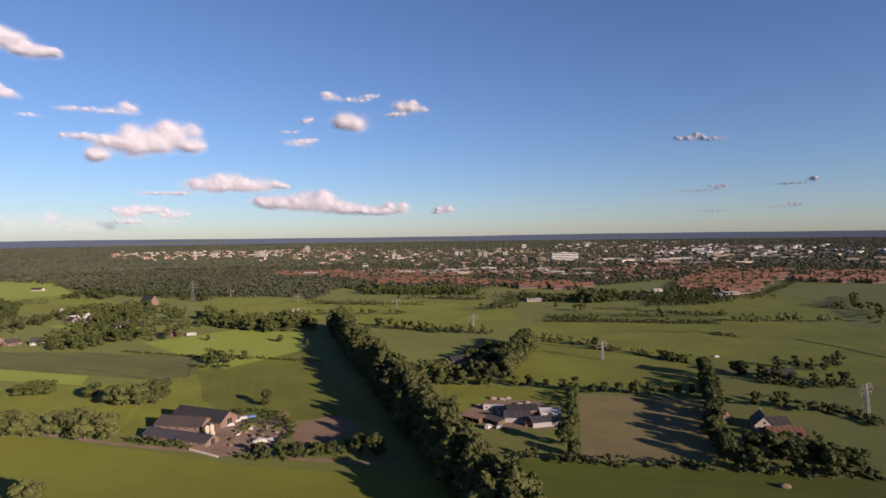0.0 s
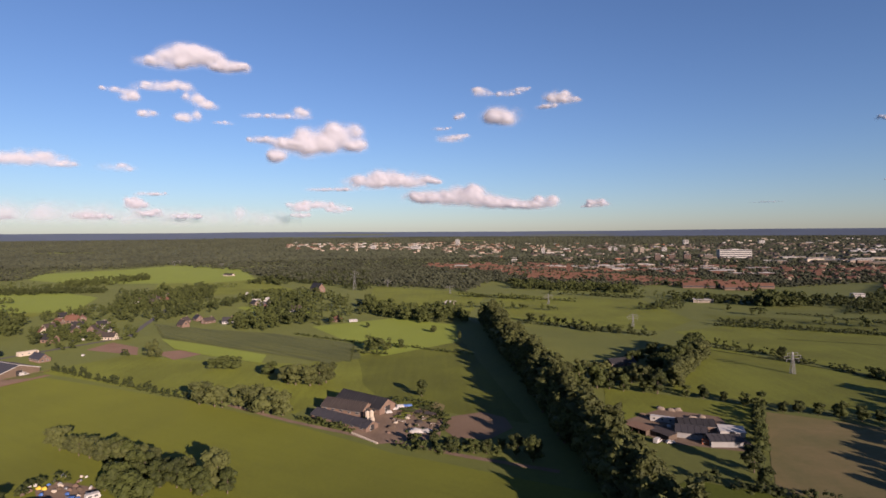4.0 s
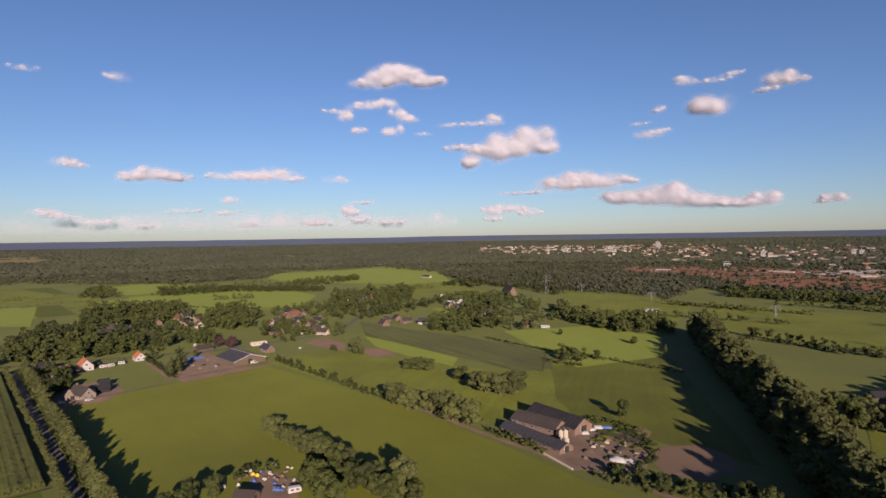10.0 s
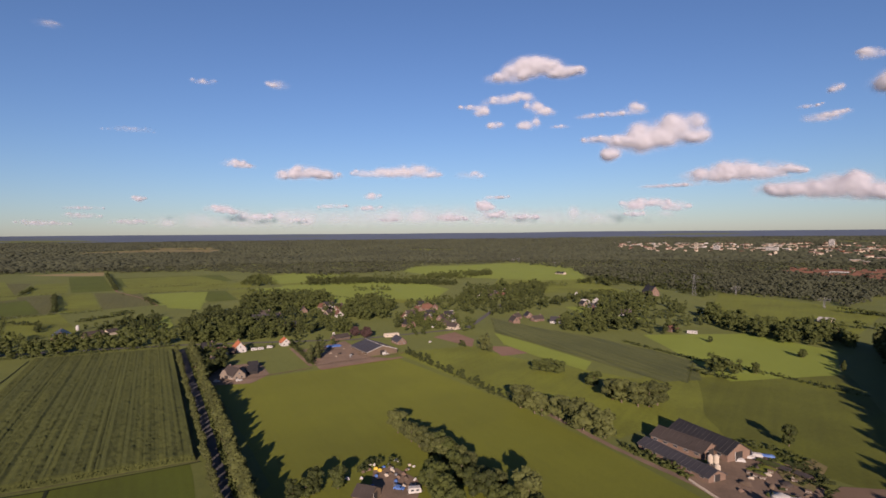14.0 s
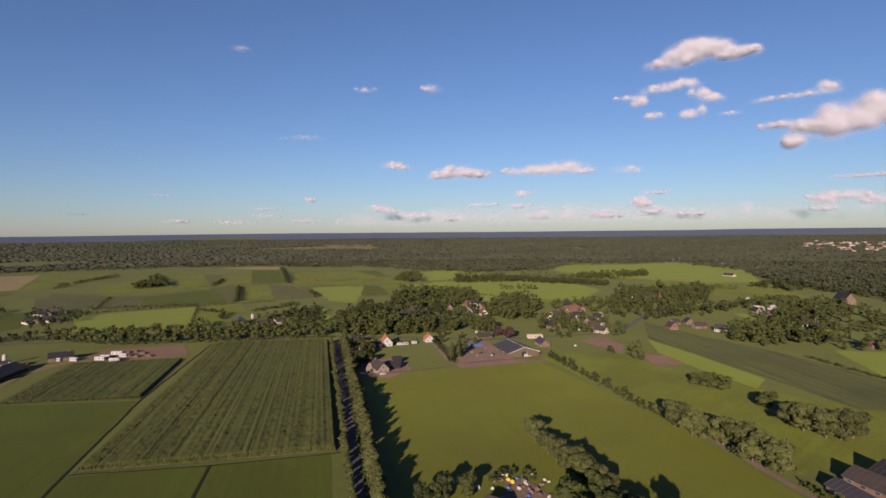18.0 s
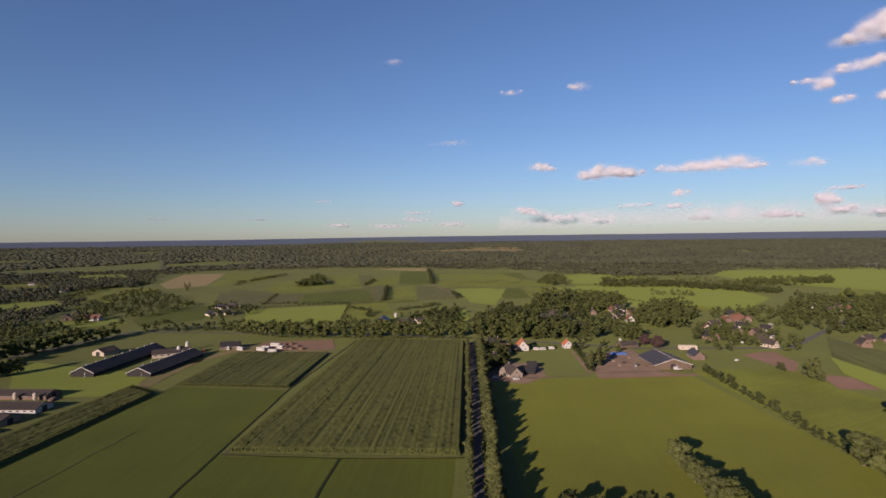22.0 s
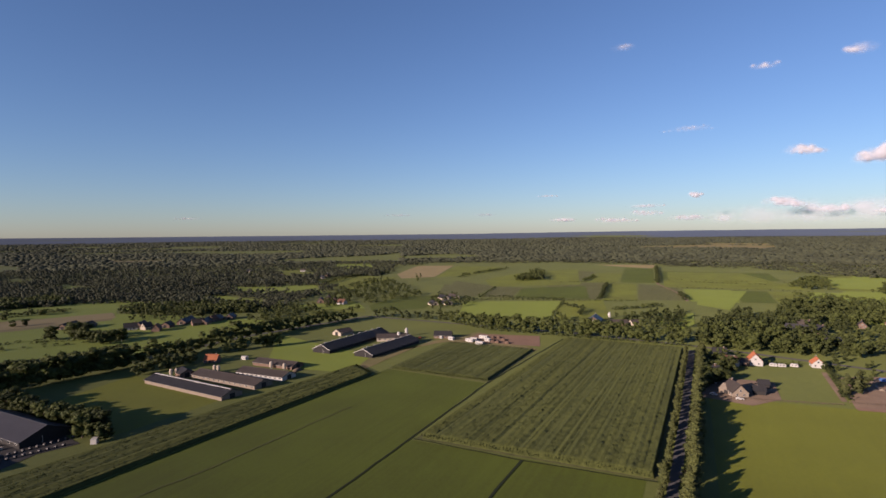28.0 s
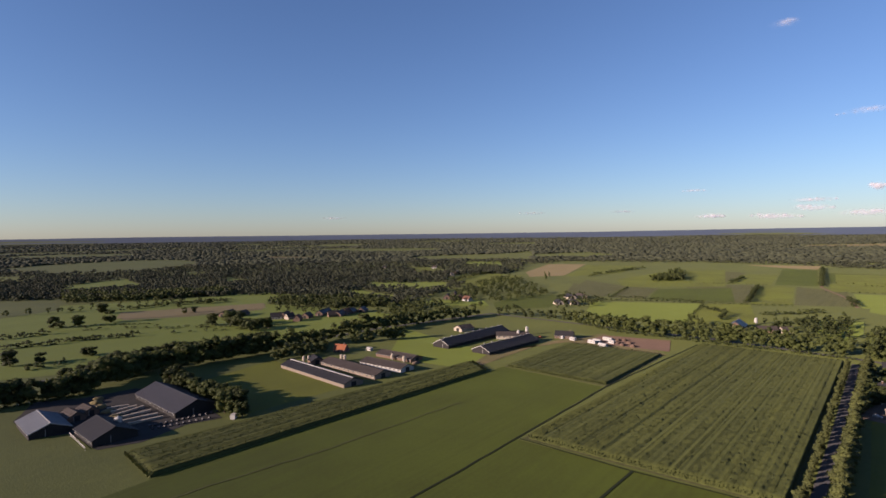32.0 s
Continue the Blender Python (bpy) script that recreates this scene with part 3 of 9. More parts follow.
def maize(name, corners, row_gap, step, h, label, leaves, tram=11, material=None, category="maize"):
    """Standing maize: rows of stalks as uneven ridges with loose leaf tips; corners a-b run along the rows."""
    a, b, c, d = [np.array(p, float) for p in corners]     # a->b along the rows, d->c the far side
    nrow = int(np.linalg.norm(d - a) / row_gap)
    nst = int(max(np.linalg.norm(b - a), np.linalg.norm(c - d)) / step)
    V, F = [], []
    cols = 2 * nrow + 1
    lift = 1 + 0.075 * RNG.normal(size=cols)
    for j in range(cols):
        for i in range(nst + 1):
            u, w = i / nst, j / (cols - 1)
            p = (a * (1 - u) + b * u) * (1 - w) + (d * (1 - u) + c * u) * w
            edge = i in (0, nst) or j in (0, cols - 1)
            z = 0.0 if edge else (h if j % 2 else h * 0.82) * (0.86 if (j // 2) % tram == tram // 2 else lift[j]) * (0.98 + 0.04 * RNG.random()) * (1 + 0.1 * noise.noise((p[0] * 0.02, p[1] * 0.02, 7)))
            V.append((p[0] + RNG.normal() * 0.12, p[1] + RNG.normal() * 0.12, z))
    k = nst + 1
    for j in range(cols - 1):
        for i in range(nst):
            q = j * k + i
            F += [(q, q + 1, q + k + 1), (q, q + k + 1, q + k)]
    V, F = np.array(V), np.array(F)
    u, w = RNG.random(leaves), (np.floor(RNG.random(leaves) * nrow) + 0.5) / nrow
    edge = RNG.random(leaves) < 0.3
    u = np.where(edge, np.where(RNG.random(leaves) < 0.5, 0.0, 1.0), u)
    u, w = u[:, None], w[:, None]
    p = (a * (1 - u) + b * u) * (1 - w) + (d * (1 - u) + c * u) * w
    z = h * np.where(edge, RNG.uniform(0.2, 0.95, leaves), RNG.uniform(0.72, 0.92, leaves))
    ang = math.atan2(b[1] - a[1], b[0] - a[0]) + RNG.normal(size=leaves) * 0.5 + np.where(RNG.random(leaves) < 0.5, 0, math.pi)
    s = RNG.uniform(0.3, 0.75, leaves)
    p0 = np.column_stack([p, z])
    dx, dy = np.cos(ang) * s, np.sin(ang) * s
    q1 = p0 + np.column_stack([dx, dy, 0.35 * s])
    q2 = p0 + np.column_stack([-dy * 0.35, dx * 0.35, 0.9 * s])
    L = np.stack([p0, q1, q2], 1).reshape(-1, 3)
    T = np.arange(3 * leaves).reshape(-1, 3) + len(V)
    ob = new(name, tri_mesh(name, np.concatenate([V, L]), np.concatenate([F, T]), material or M_CORN))
    return tagged(ob, label, category, kind="stuff")


maize("maize_field", [(-277, 125), (-541, 190), (-572, 96), (-305, 22)], 1.6, 2.2, 2.4, "tall green maize standing in long rows", 3500, 29)
maize("maize_plot", [(-414, 41), (-520, 67), (-541, -10), (-438, -34)], 1.6, 2.4, 1.5, "dark green maize plot by the building site", 4000)
maize("maize_strip", [(-201, -106), (-418, -42), (-440, -62), (-213, -138)], 1.6, 2.4, 2.1, "long strip of standing maize beside the meadow", 5000, 5)

maize("nursery_rows", [(-187, 405), (-404, 455), (-464, 512), (-210, 463)], 4.2, 3.0, 0.8, "dark green rows of nursery shrubs", 3000, 4, M_NURSERY, "shrubs")
strip("path_nursery", [(-355, 462), (-280, 445), (-192, 423)], 2.6, M_TAN, "pale grass path beside the nursery rows", 0.2, "path", wobble=0.8)

# ---------------------------------------------------------------- woods and hedges

EDGE_AZ = [-60, -45, -30, -20, 0, 10, 12, 18, 24, 30, 33, 35.5, 41, 47, 50.5, 52.5, 56, 60.5, 64, 65, 66.5, 69, 73, 78, 79.2, 84.7, 86.2, 92.7, 94.6, 98, 102, 104, 108, 112, 117, 121, 130, 139, 150, 185]
EDGE_D = [1500, 1500, 1500, 1150, 1000, 1060, 904, 971, 1017, 1132, 1250, 1550, 1880, 1800, 1730, 1500, 1450, 1400, 1500, 1450, 1270, 1382, 1534, 1555, 1820, 1840, 1540, 1600, 1794, 1886, 1918, 1685, 1200, 930, 720, 740, 930, 930, 900, 900]

FAR_CLEARINGS = [
    [(-3927, 478), (-3396, 1260), (-4058, 1496), (-4458, 1154)],
    [(-1929, -1661), (-1953, -1414), (-2157, -1576), (-2138, -1839)],
    [(-4497, 1158), (-4195, 1511), (-4702, 1686), (-5083, 1300)],
]
SOUTH_CLEARINGS = [
    [(-751, -1120), (-937, -1171), (-809, -929), (-682, -945)],
    [(-862, -1667), (-897, -1540), (-821, -1378), (-740, -1402)],
    [(-1052, -975), (-952, -753), (-916, -813)],
    [(-1155, -1216), (-1146, -1132), (-1079, -1064), (-1075, -1128)],
    [(-556, -775), (-668, -721), (-655, -678), (-532, -716)],
    [(-1005, -541), (-1072, -379), (-941, -309), (-913, -443)],
    [(-832, -480), (-879, -461), (-821, -348), (-768, -331)],
]
WEST_CLEARINGS = [
    [(-1838, -664), (-1859, -546), (-1688, -470), (-1627, -564)],
    [(-1501, -694), (-1534, -630), (-1312, -479), (-1255, -547)],
    [(-1231, -449), (-1328, -366), (-1288, -278), (-1009, -280), (-1064, -375)],
    [(-2166, -804), (-2152, -630), (-1900, -533), (-1839, -649)],
    [(-1762, -422), (-1914, 148), (-753, 118), (-719, -145)],
    [(-794, -268), (-863, -222), (-717, -152), (-684, -214)],
    [(-2168, -235), (-1569, 623), (-1409, 640), (-1176, 760), (-969, 801), (-640, 546), (-654, -11)],
    [(-375, -725), (-542, -714), (-657, -689), (-772, -568), (-687, -204), (-374, -55), (-212, -316)],
]
CLEARINGS = SOUTH_CLEARINGS + WEST_CLEARINGS


def far_woods():
    V, F, n = [], [], 0
    variants = [lump(np.random.default_rng(200 + i), (0, 0, 0.3), 1.0, ICO1, 0.45, 0.9) for i in range(8)]
    bushy = [crown_vf(300 + i, 1.5, 2.2, -0.4, 5, 22, ICO1, leaf=0.26) for i in range(8)]
    d = 715.0
    while d < 13000:
        k = far_scale(CX + d, CY)
        gap = 7.0 + d * 0.0031
        az = -55.0
        while az < 172:
            az += math.degrees(gap / d) * RNG.uniform(0.6, 1.4)
            if d < np.interp(az, EDGE_AZ, EDGE_D) + 30 * noise.noise((az * 0.4, 0, 3)):
                continue
            a, dd = radians(90 + az), d * RNG.uniform(0.98, 1.02)
            x, y = CX + dd * math.cos(a), CY + dd * math.sin(a)
            clear = noise.noise((x * 0.0011, y * 0.0011, 4.0)) + ((0.1 if d > 2000 else 0.08) if az > 105 else -0.2 if az < 30 else -0.25)
            if any(inside(x, y, q) for q in (CLEARINGS if d < 1900 else FAR_CLEARINGS)):
                continue
            if clear > (0.32 if d < 9000 else 0.5):
                continue
            r = gap * RNG.uniform(0.55, 1.0)
            h = RNG.uniform(4.0, 7.5) * (1 + 0.35 * noise.noise((x * 0.01, y * 0.01, 6)))
            v, f = (bushy if d < 2000 else variants)[int(RNG.integers(8))]
            X, Y, Z = far(x, y)
            V.append(v * np.array([r, r, h]) * k + np.array([X, Y, Z + 0.2 * h * k]))
            F.append(f + n)
            n += len(v)
        d += gap * 1.7 if d < 1500 else 17 + d * 0.0175 if d < 3000 else 5 + d * 0.032
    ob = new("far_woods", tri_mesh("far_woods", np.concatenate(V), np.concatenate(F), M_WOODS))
    return tagged(ob, "dark green woods stretching to the horizon, greyed by painted haze", "woods", kind="stuff")


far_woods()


def bocage():
    """Hedgerow trees in broken lines over the far south-western pastures and round the northern fields."""
    lines = []
    for az0, az1, d0, d1, count, turn in ((36, 66, 640, 1350, 12, 0.7), (-40, 10, 600, 1000, 8, -0.2)):
        for _ in range(count):
            az, d = RNG.uniform(az0, az1), d0 + (d1 - d0) * RNG.random() ** 0.8
            a = radians(90 + az)
            x, y = CX + d * math.cos(a), CY + d * math.sin(a)
            t = turn + (math.pi / 2 if RNG.random() < 0.25 else 0) + RNG.normal() * 0.12
            L = RNG.uniform(40, 190)
            for k in range(int(L / 9)):
                if RNG.random() < 0.82:
                    h = RNG.uniform(6, 12)
                    lines.append((x + (k * 9 - L / 2) * math.cos(t) + RNG.normal() * 2, y + (k * 9 - L / 2) * math.sin(t) + RNG.normal() * 2, h, h * RNG.uniform(0.7, 1.1)))
    return grove("hedgerow_trees", lines, "shrub", M_LEAF, "dark hedgerow trees between distant pastures", "trees")


bocage()

# ---------------------------------------------------------------- plots, hedges and trees west and south-west

parcel("field_plot", [(-850, -47), (-870, 91), (-682, 79), (-717, -33)], M_BRIGHT, "bright green grass plot behind the roadside trees")
parcel("field_plot", [(-871, 92), (-887, 151), (-702, 146), (-683, 81)], M_MEADOW_B, "green grass plot behind the roadside trees")
parcel("field_plot", [(-1043, -28), (-1058, 20), (-906, 18), (-905, -29)], M_DARKCROP, "dark green crop plot")
parcel("field_plot", [(-1060, 24), (-1108, 136), (-903, 133), (-902, 21)], M_MEADOW_C, "dull green crop plot")
parcel("field_plot", [(-1168, 67), (-1179, 180), (-899, 150), (-897, 70)], M_DARKCROP, "dark green crop plot")
parcel("field_plot", [(-1169, 182), (-1162, 234), (-894, 199), (-888, 151)], M_MEADOW_B, "light green crop plot")
parcel("field_plot", [(-1161, 237), (-1086, 294), (-897, 264), (-893, 201)], M_DARKCROP, "dark green crop plot")
parcel("field_plot", [(-1553, 125), (-1496, 180), (-1205, 126), (-1223, 70)], M_DARKCROP, "dark crop strip in the flat farmland")
parcel("field_plot", [(-1452, 182), (-1441, 238), (-1194, 202), (-1194, 139)], M_MEADOW_B, "light green strip plot")
parcel("field_plot", [(-1663, 268), (-1612, 334), (-1184, 270), (-1193, 207)], M_MEADOW_C, "dull green strip plot")
parcel("field_plot", [(-1824, 193), (-1805, 370), (-1648, 340), (-1701, 273)], M_STUBBLE, "tan stubble field in the flat farmland")
parcel("field_plot", [(-1526, 341), (-1453, 561), (-1236, 512), (-1271, 297)], M_MEADOW_C, "dull green pasture in the flat farmland")
parcel("field_plot", [(-1239, 295), (-1186, 509), (-1060, 488), (-1097, 274)], M_MEADOW_B, "green pasture plot in the flat farmland")
parcel("field_plot", [(-1063, 297), (-1053, 370), (-874, 332), (-886, 271)], M_BRIGHT, "light green pasture plot")
parcel("field_plot", [(-1053, 373), (-1032, 418), (-874, 379), (-879, 336)], M_MEADOW_C, "dull green crop plot")
parcel("field_plot", [(-1032, 420), (-1026, 469), (-879, 434), (-874, 382)], M_MEADOW_B, "green pasture plot in the flat farmland")
parcel("field_plot", [(-1025, 472), (-1020, 513), (-900, 481), (-883, 438)], M_BRIGHT, "yellow-green mown plot in the flat farmland")
parcel("field_plot", [(-1355, 636), (-1352, 724), (-1095, 697), (-1008, 555), (-1077, 533)], M_MEADOW_B, "pale green pasture by the wood")
parcel("field_plot", [(-985, 518), (-918, 665), (-877, 730), (-671, 571), (-660, 531), (-805, 512)], M_MEADOW, "long green pasture before the village wood")
strip("track_west", [(-1702, 357), (-1156, 271), (-1002, 277), (-886, 267)], 4, M_SOIL, "brown farm track between the plots", 0.24, wobble=1.0)
parcel("field_plot", [(-1396, -311), (-1755, -347), (-1776, -237), (-1310, -195), (-1258, -260)], M_STUBBLE, "tan stubble field by the wood")
parcel("field_plot", [(-1737, -224), (-1726, -85), (-1413, -85), (-1289, -186)], M_MEADOW_B, "pale green pasture by the wood")
parcel("field_plot", [(-1237, -68), (-1488, 2), (-1592, 139), (-1134, 128), (-1083, -37)], M_MEADOW_B, "light green pasture by the wood")
parcel("field_plot", [(-1126, -134), (-1073, -45), (-918, -40), (-924, -104)], M_DARKCROP, "dark nursery plot in the flat farmland")
parcel("field_plot", [(-788, -173), (-906, -161), (-929, -89), (-767, -88), (-726, -146)], M_MEADOW_C, "olive green pasture beside the farm")
parcel("field_plot", [(-766, -279), (-839, -213), (-727, -156), (-698, -205)], M_MEADOW_B, "green pasture beside the wood")
wood("wood", [(-1192, 0), (-1298, 4), (-1510, 35), (-1460, 50), (-1226, 57)], 12, 12, "field copse in the western plots")
hedge([(-899, 146), (-1169, 181)], 4, 6, 8, "dark field hedge in the flat farmland")
hedge([(-877, 70), (-878, 150), (-878, 202)], 3, 5, 7, "dark field hedge in the flat farmland")
hedge([(-1702, 357), (-1174, 274)], 7, 8, 8, "dark track-side hedge in the flat farmland")
hedge([(-989, 277), (-897, 267)], 6, 8, 8, "dark track-side hedge in the flat farmland")
hedge([(-1091, 261), (-1046, 478)], 2, 4, 9, "low field boundary hedge", gaps=0.35)
hedge([(-1260, 294), (-1206, 510)], 2, 4, 9, "low field boundary hedge", gaps=0.4)
hedge([(-1205, 67), (-1184, 207)], 2, 4, 8, "low field boundary hedge", gaps=0.3)
hedge([(-870, -43), (-881, 96)], 3, 5, 7, "dark field hedge in the flat farmland")
hedge([(-899, -32), (-1072, -26)], 3, 5, 8, "dark field hedge in the flat farmland")
hedge([(-1280, -138), (-1605, -72)], 5, 7, 11, "dotted field trees in the flat farmland", gaps=0.2)
hedge([(-655, 527), (-801, 505), (-885, 472)], 3, 5, 9, "dotted field hedge in the flat farmland", gaps=0.3)
wood("wood", [(-1126, 484), (-1314, 585), (-1255, 594), (-1077, 533), (-1060, 491)], 13, 11, "wood corner at the plots")
wood("wood", [(-1035, 565), (-1087, 636), (-1090, 730), (-981, 707), (-970, 637), (-993, 560)], 13, 10, "dark trees along the pasture")
wood("wood", [(-768, 339), (-850, 379), (-876, 462), (-814, 507), (-767, 476), (-762, 415)], 10, 12, "dense copse before the pasture")
wood("wood", [(-1065, -312), (-1179, -312), (-1247, -299), (-1006, -170), (-934, -129), (-862, -142), (-773, -165), (-850, -211)], 15, 9, "dark wood beside the farm road")
wood("wood", [(-767, -88), (-875, -105), (-944, -98), (-889, -63), (-873, -35), (-807, -32), (-765, -58)], 14, 8, "trees round the western farmstead")
wood("wood", [(-720, -220), (-848, -268), (-1005, -293), (-944, -255), (-791, -206)], 15, 10, "dark tree belt by the pasture")
wood("wood", [(-706, -453), (-745, -412), (-755, -311), (-750, -258), (-710, -249), (-668, -368)], 13, 10, "dark tree belt behind the road")
hedge([(-1064, -375), (-1295, -393), (-1419, -338)], 8, 11, 11, "dark tree line in the flat farmland", kind="round")
tree_row([(-1207, -211), (-1189, -203)], 12, 6, "tall narrow poplar in the fields", "tall")
wood("wood", [(-785, 155), (-851, 225), (-824, 223), (-773, 161)], 8, 5, "clipped rows of a tree nursery", kind="shrub")
tree_row([(-689, 81), (-673, 98)], 10, 8, "broad-leaved tree beside the western farm")
tree_row([(-669, 154), (-697, 175), (-744, 201)], 9, 8, "broad-leaved tree beside the western farm")
wood("wood", [(-636, 174), (-744, 201), (-778, 237), (-633, 214)], 10, 9, "garden trees of the western farm")
hedge([(-659, 73), (-638, 114), (-619, 164), (-607, 208)], 9, 10, 7, "dense roadside trees in the flat farmland", kind="round")
wood("wood", [(-548, 202), (-698, 242), (-768, 304), (-716, 329), (-681, 377), (-594, 344), (-566, 288), (-577, 278), (-599, 256)], 14, 10, "trees round the houses by the road")
wood("wood", [(-549, 316), (-653, 366), (-677, 431), (-628, 432), (-570, 383), (-544, 334)], 14, 9, "trees behind the wide barn")
wood("wood", [(-491, 396), (-552, 449), (-563, 487), (-489, 429)], 15, 9, "garden trees of the village")
wood("wood", [(-628, 420), (-748, 518), (-753, 555), (-643, 506), (-573, 435), (-569, 404)], 11, 11, "dense village wood behind the barns")
wood("wood", [(-594, 579), (-789, 786), (-706, 801), (-740, 937), (-579, 761), (-471, 571), (-484, 530), (-520, 522)], 14, 9, "trees among the village houses")
wood("wood", [(-649, 951), (-761, 1229), (-660, 1220), (-551, 1319), (-366, 880), (-479, 959), (-566, 995)], 15, 10, "trees round the church")
wood("wood", [(-494, 715), (-510, 827), (-471, 865), (-313, 586), (-326, 532), (-385, 579)], 15, 9, "trees of the camp site")
parcel("field_southwest", [(-389, -689), (-542, -714), (-649, -679), (-763, -560), (-669, -478), (-654, -287), (-636, -237), (-527, -253), (-436, -263), (-357, -310), (-292, -326), (-247, -361)], M_BRIGHT, "long green pastures between hedges", 0.17)
parcel("field_southwest", [(-309, -504), (-361, -440), (-416, -410), (-450, -355), (-446, -299), (-374, -332), (-303, -360), (-259, -390)], M_BRIGHT, "light green pasture strip", 0.18)
parcel("field_southwest", [(-409, -636), (-500, -613), (-537, -623), (-485, -526), (-422, -530), (-371, -559)], M_BRIGHT, "light green pasture strip", 0.19)
parcel("field_southwest", [(-512, -578), (-595, -562), (-669, -479), (-619, -439), (-538, -480), (-486, -533)], M_TAN, "dry tan strip of stubble", 0.20)
parcel("field_southwest", [(-458, -353), (-572, -276), (-632, -231), (-592, -238), (-512, -252), (-441, -285)], M_BRIGHT, "light green pasture strip", 0.21)
hedge([(-355, -527), (-395, -516)], 6.0, 7.5, 5, "dark ditch-side hedge in the flat farmland")
hedge([(-328, -472), (-366, -448)], 6.0, 7.5, 5, "dark ditch-side hedge in the flat farmland")
hedge([(-373, -454), (-420, -415)], 5.1, 7.5, 5, "dark ditch-side hedge in the flat farmland", gaps=0.1)
hedge([(-539, -627), (-596, -610), (-671, -556)], 6.8, 9.0, 7, "dark field hedge in the flat farmland", gaps=0.15)
hedge([(-415, -519), (-462, -450), (-508, -373)], 3.7, 6.0, 7, "low field hedge in the flat farmland", gaps=0.4)
hedge([(-289, -361), (-326, -359)], 5.1, 7.5, 6, "low field hedge in the flat farmland", gaps=0.2)
hedge([(-439, -407), (-492, -345)], 3.4, 6.0, 8, "low field hedge in the flat farmland", gaps=0.4)
tree(-419, -552, 13, "round", label="dark field tree standing in the green pasture", group="pasture trees in the flat farmland", wide=1.35)
tree(-437, -538, 13, "round", label="dark field tree standing in the green pasture", group="pasture trees in the flat farmland", wide=1.35)
tree(-514, -614, 14, "round", label="dark field tree standing in the green pasture", group="pasture trees in the flat farmland", wide=1.35)
tree(-469, -530, 15, "round", label="dark field tree standing in the green pasture", group="pasture trees in the flat farmland", wide=1.35)
tree(-498, -399, 14, "round", label="dark field tree standing in the green pasture", group="pasture trees in the flat farmland", wide=1.35)
tree(-505, -379, 17, "round", label="dark field tree standing in the green pasture", group="pasture trees in the flat farmland", wide=1.35)
tree(-504, -367, 17, "round", label="dark field tree standing in the green pasture", group="pasture trees in the flat farmland", wide=1.35)
tree(-492, -345, 12, "round", label="dark field tree standing in the green pasture", group="pasture trees in the flat farmland", wide=1.35)
tree(-492, -325, 13, "round", label="dark field tree standing in the green pasture", group="pasture trees in the flat farmland", wide=1.35)
tree(-505, -324, 12, "round", label="dark field tree standing in the green pasture", group="pasture trees in the flat farmland", wide=1.35)
tree(-557, -513, 8, "round", label="dark field tree standing in the green pasture", group="pasture trees in the flat farmland", wide=1.35)
tree(-567, -507, 8, "round", label="dark field tree standing in the green pasture", group="pasture trees in the flat farmland", wide=1.35)
tree(-310, -378, 9, "round", label="dark field tree standing in the green pasture", group="pasture trees in the flat farmland", wide=1.35)
tree(-342, -371, 8, "round", label="dark field tree standing in the green pasture", group="pasture trees in the flat farmland", wide=1.35)
tree(-344, -366, 8, "round", label="dark field tree standing in the green pasture", group="pasture trees in the flat farmland", wide=1.35)
tree(-294, -389, 13, "round", label="dark field tree standing in the green pasture", group="pasture trees in the flat farmland", wide=1.35)
tree(-422, -543, 8, "round", label="dark field tree standing in the green pasture", group="pasture trees in the flat farmland", wide=1.35)
tree(-643, -565, 8, "round", label="dark field tree standing in the green pasture", group="pasture trees in the flat farmland", wide=1.35)
tree(-596, -571, 8, "round", label="dark field tree standing in the green pasture", group="pasture trees in the flat farmland", wide=1.35)
wood("wood", [(-474, -328), (-498, -341), (-523, -331), (-497, -311)], 9, 10, "small dark tree clump")
wood("wood", [(-612, -413), (-682, -455), (-741, -425), (-715, -359), (-652, -333), (-606, -358)], 15, 10, "trees among the farm roofs")
wood("wood", [(-624, -280), (-699, -280), (-757, -237), (-697, -208), (-627, -228)], 13, 10, "trees beside the farm roofs")
hedge([(-448, -716), (-516, -671), (-621, -643), (-678, -595)], 9, 10, 12, "dark trees at the wood edge", kind="round", gaps=0.15)
hedge([(-360, -314), (-402, -291), (-462, -258)], 3, 5, 6, "low growth behind the roadside trees", gaps=0.2)
parcel("field_clearing", [(-751, -1120), (-937, -1171), (-809, -929), (-682, -945)], M_BRIGHT, "green clearing in the dark woods")
parcel("field_clearing", [(-862, -1667), (-897, -1540), (-821, -1378), (-740, -1402)], M_MEADOW_B, "green clearing in the dark woods")
parcel("field_clearing", [(-1052, -975), (-952, -753), (-916, -813)], M_BRIGHT, "green clearing in the dark woods")
parcel("field_clearing", [(-1155, -1216), (-1146, -1132), (-1079, -1064), (-1075, -1128)], M_MEADOW_B, "green clearing in the dark woods")
parcel("field_clearing", [(-556, -775), (-668, -721), (-655, -678), (-532, -716)], M_MEADOW_B, "green clearing in the dark woods")
parcel("field_clearing", [(-1005, -541), (-1072, -379), (-941, -309), (-913, -443)], M_BRIGHT, "green clearing in the dark woods")
parcel("field_clearing", [(-832, -480), (-879, -461), (-821, -348), (-768, -331)], M_BRIGHT, "green clearing in the dark woods")
parcel("field_clearing", [(-1838, -664), (-1859, -546), (-1688, -470), (-1627, -564)], M_BRIGHT, "green clearing in the dark woods")
parcel("field_clearing", [(-1501, -694), (-1534, -630), (-1312, -479), (-1255, -547)], M_MEADOW_B, "green clearing in the dark woods")
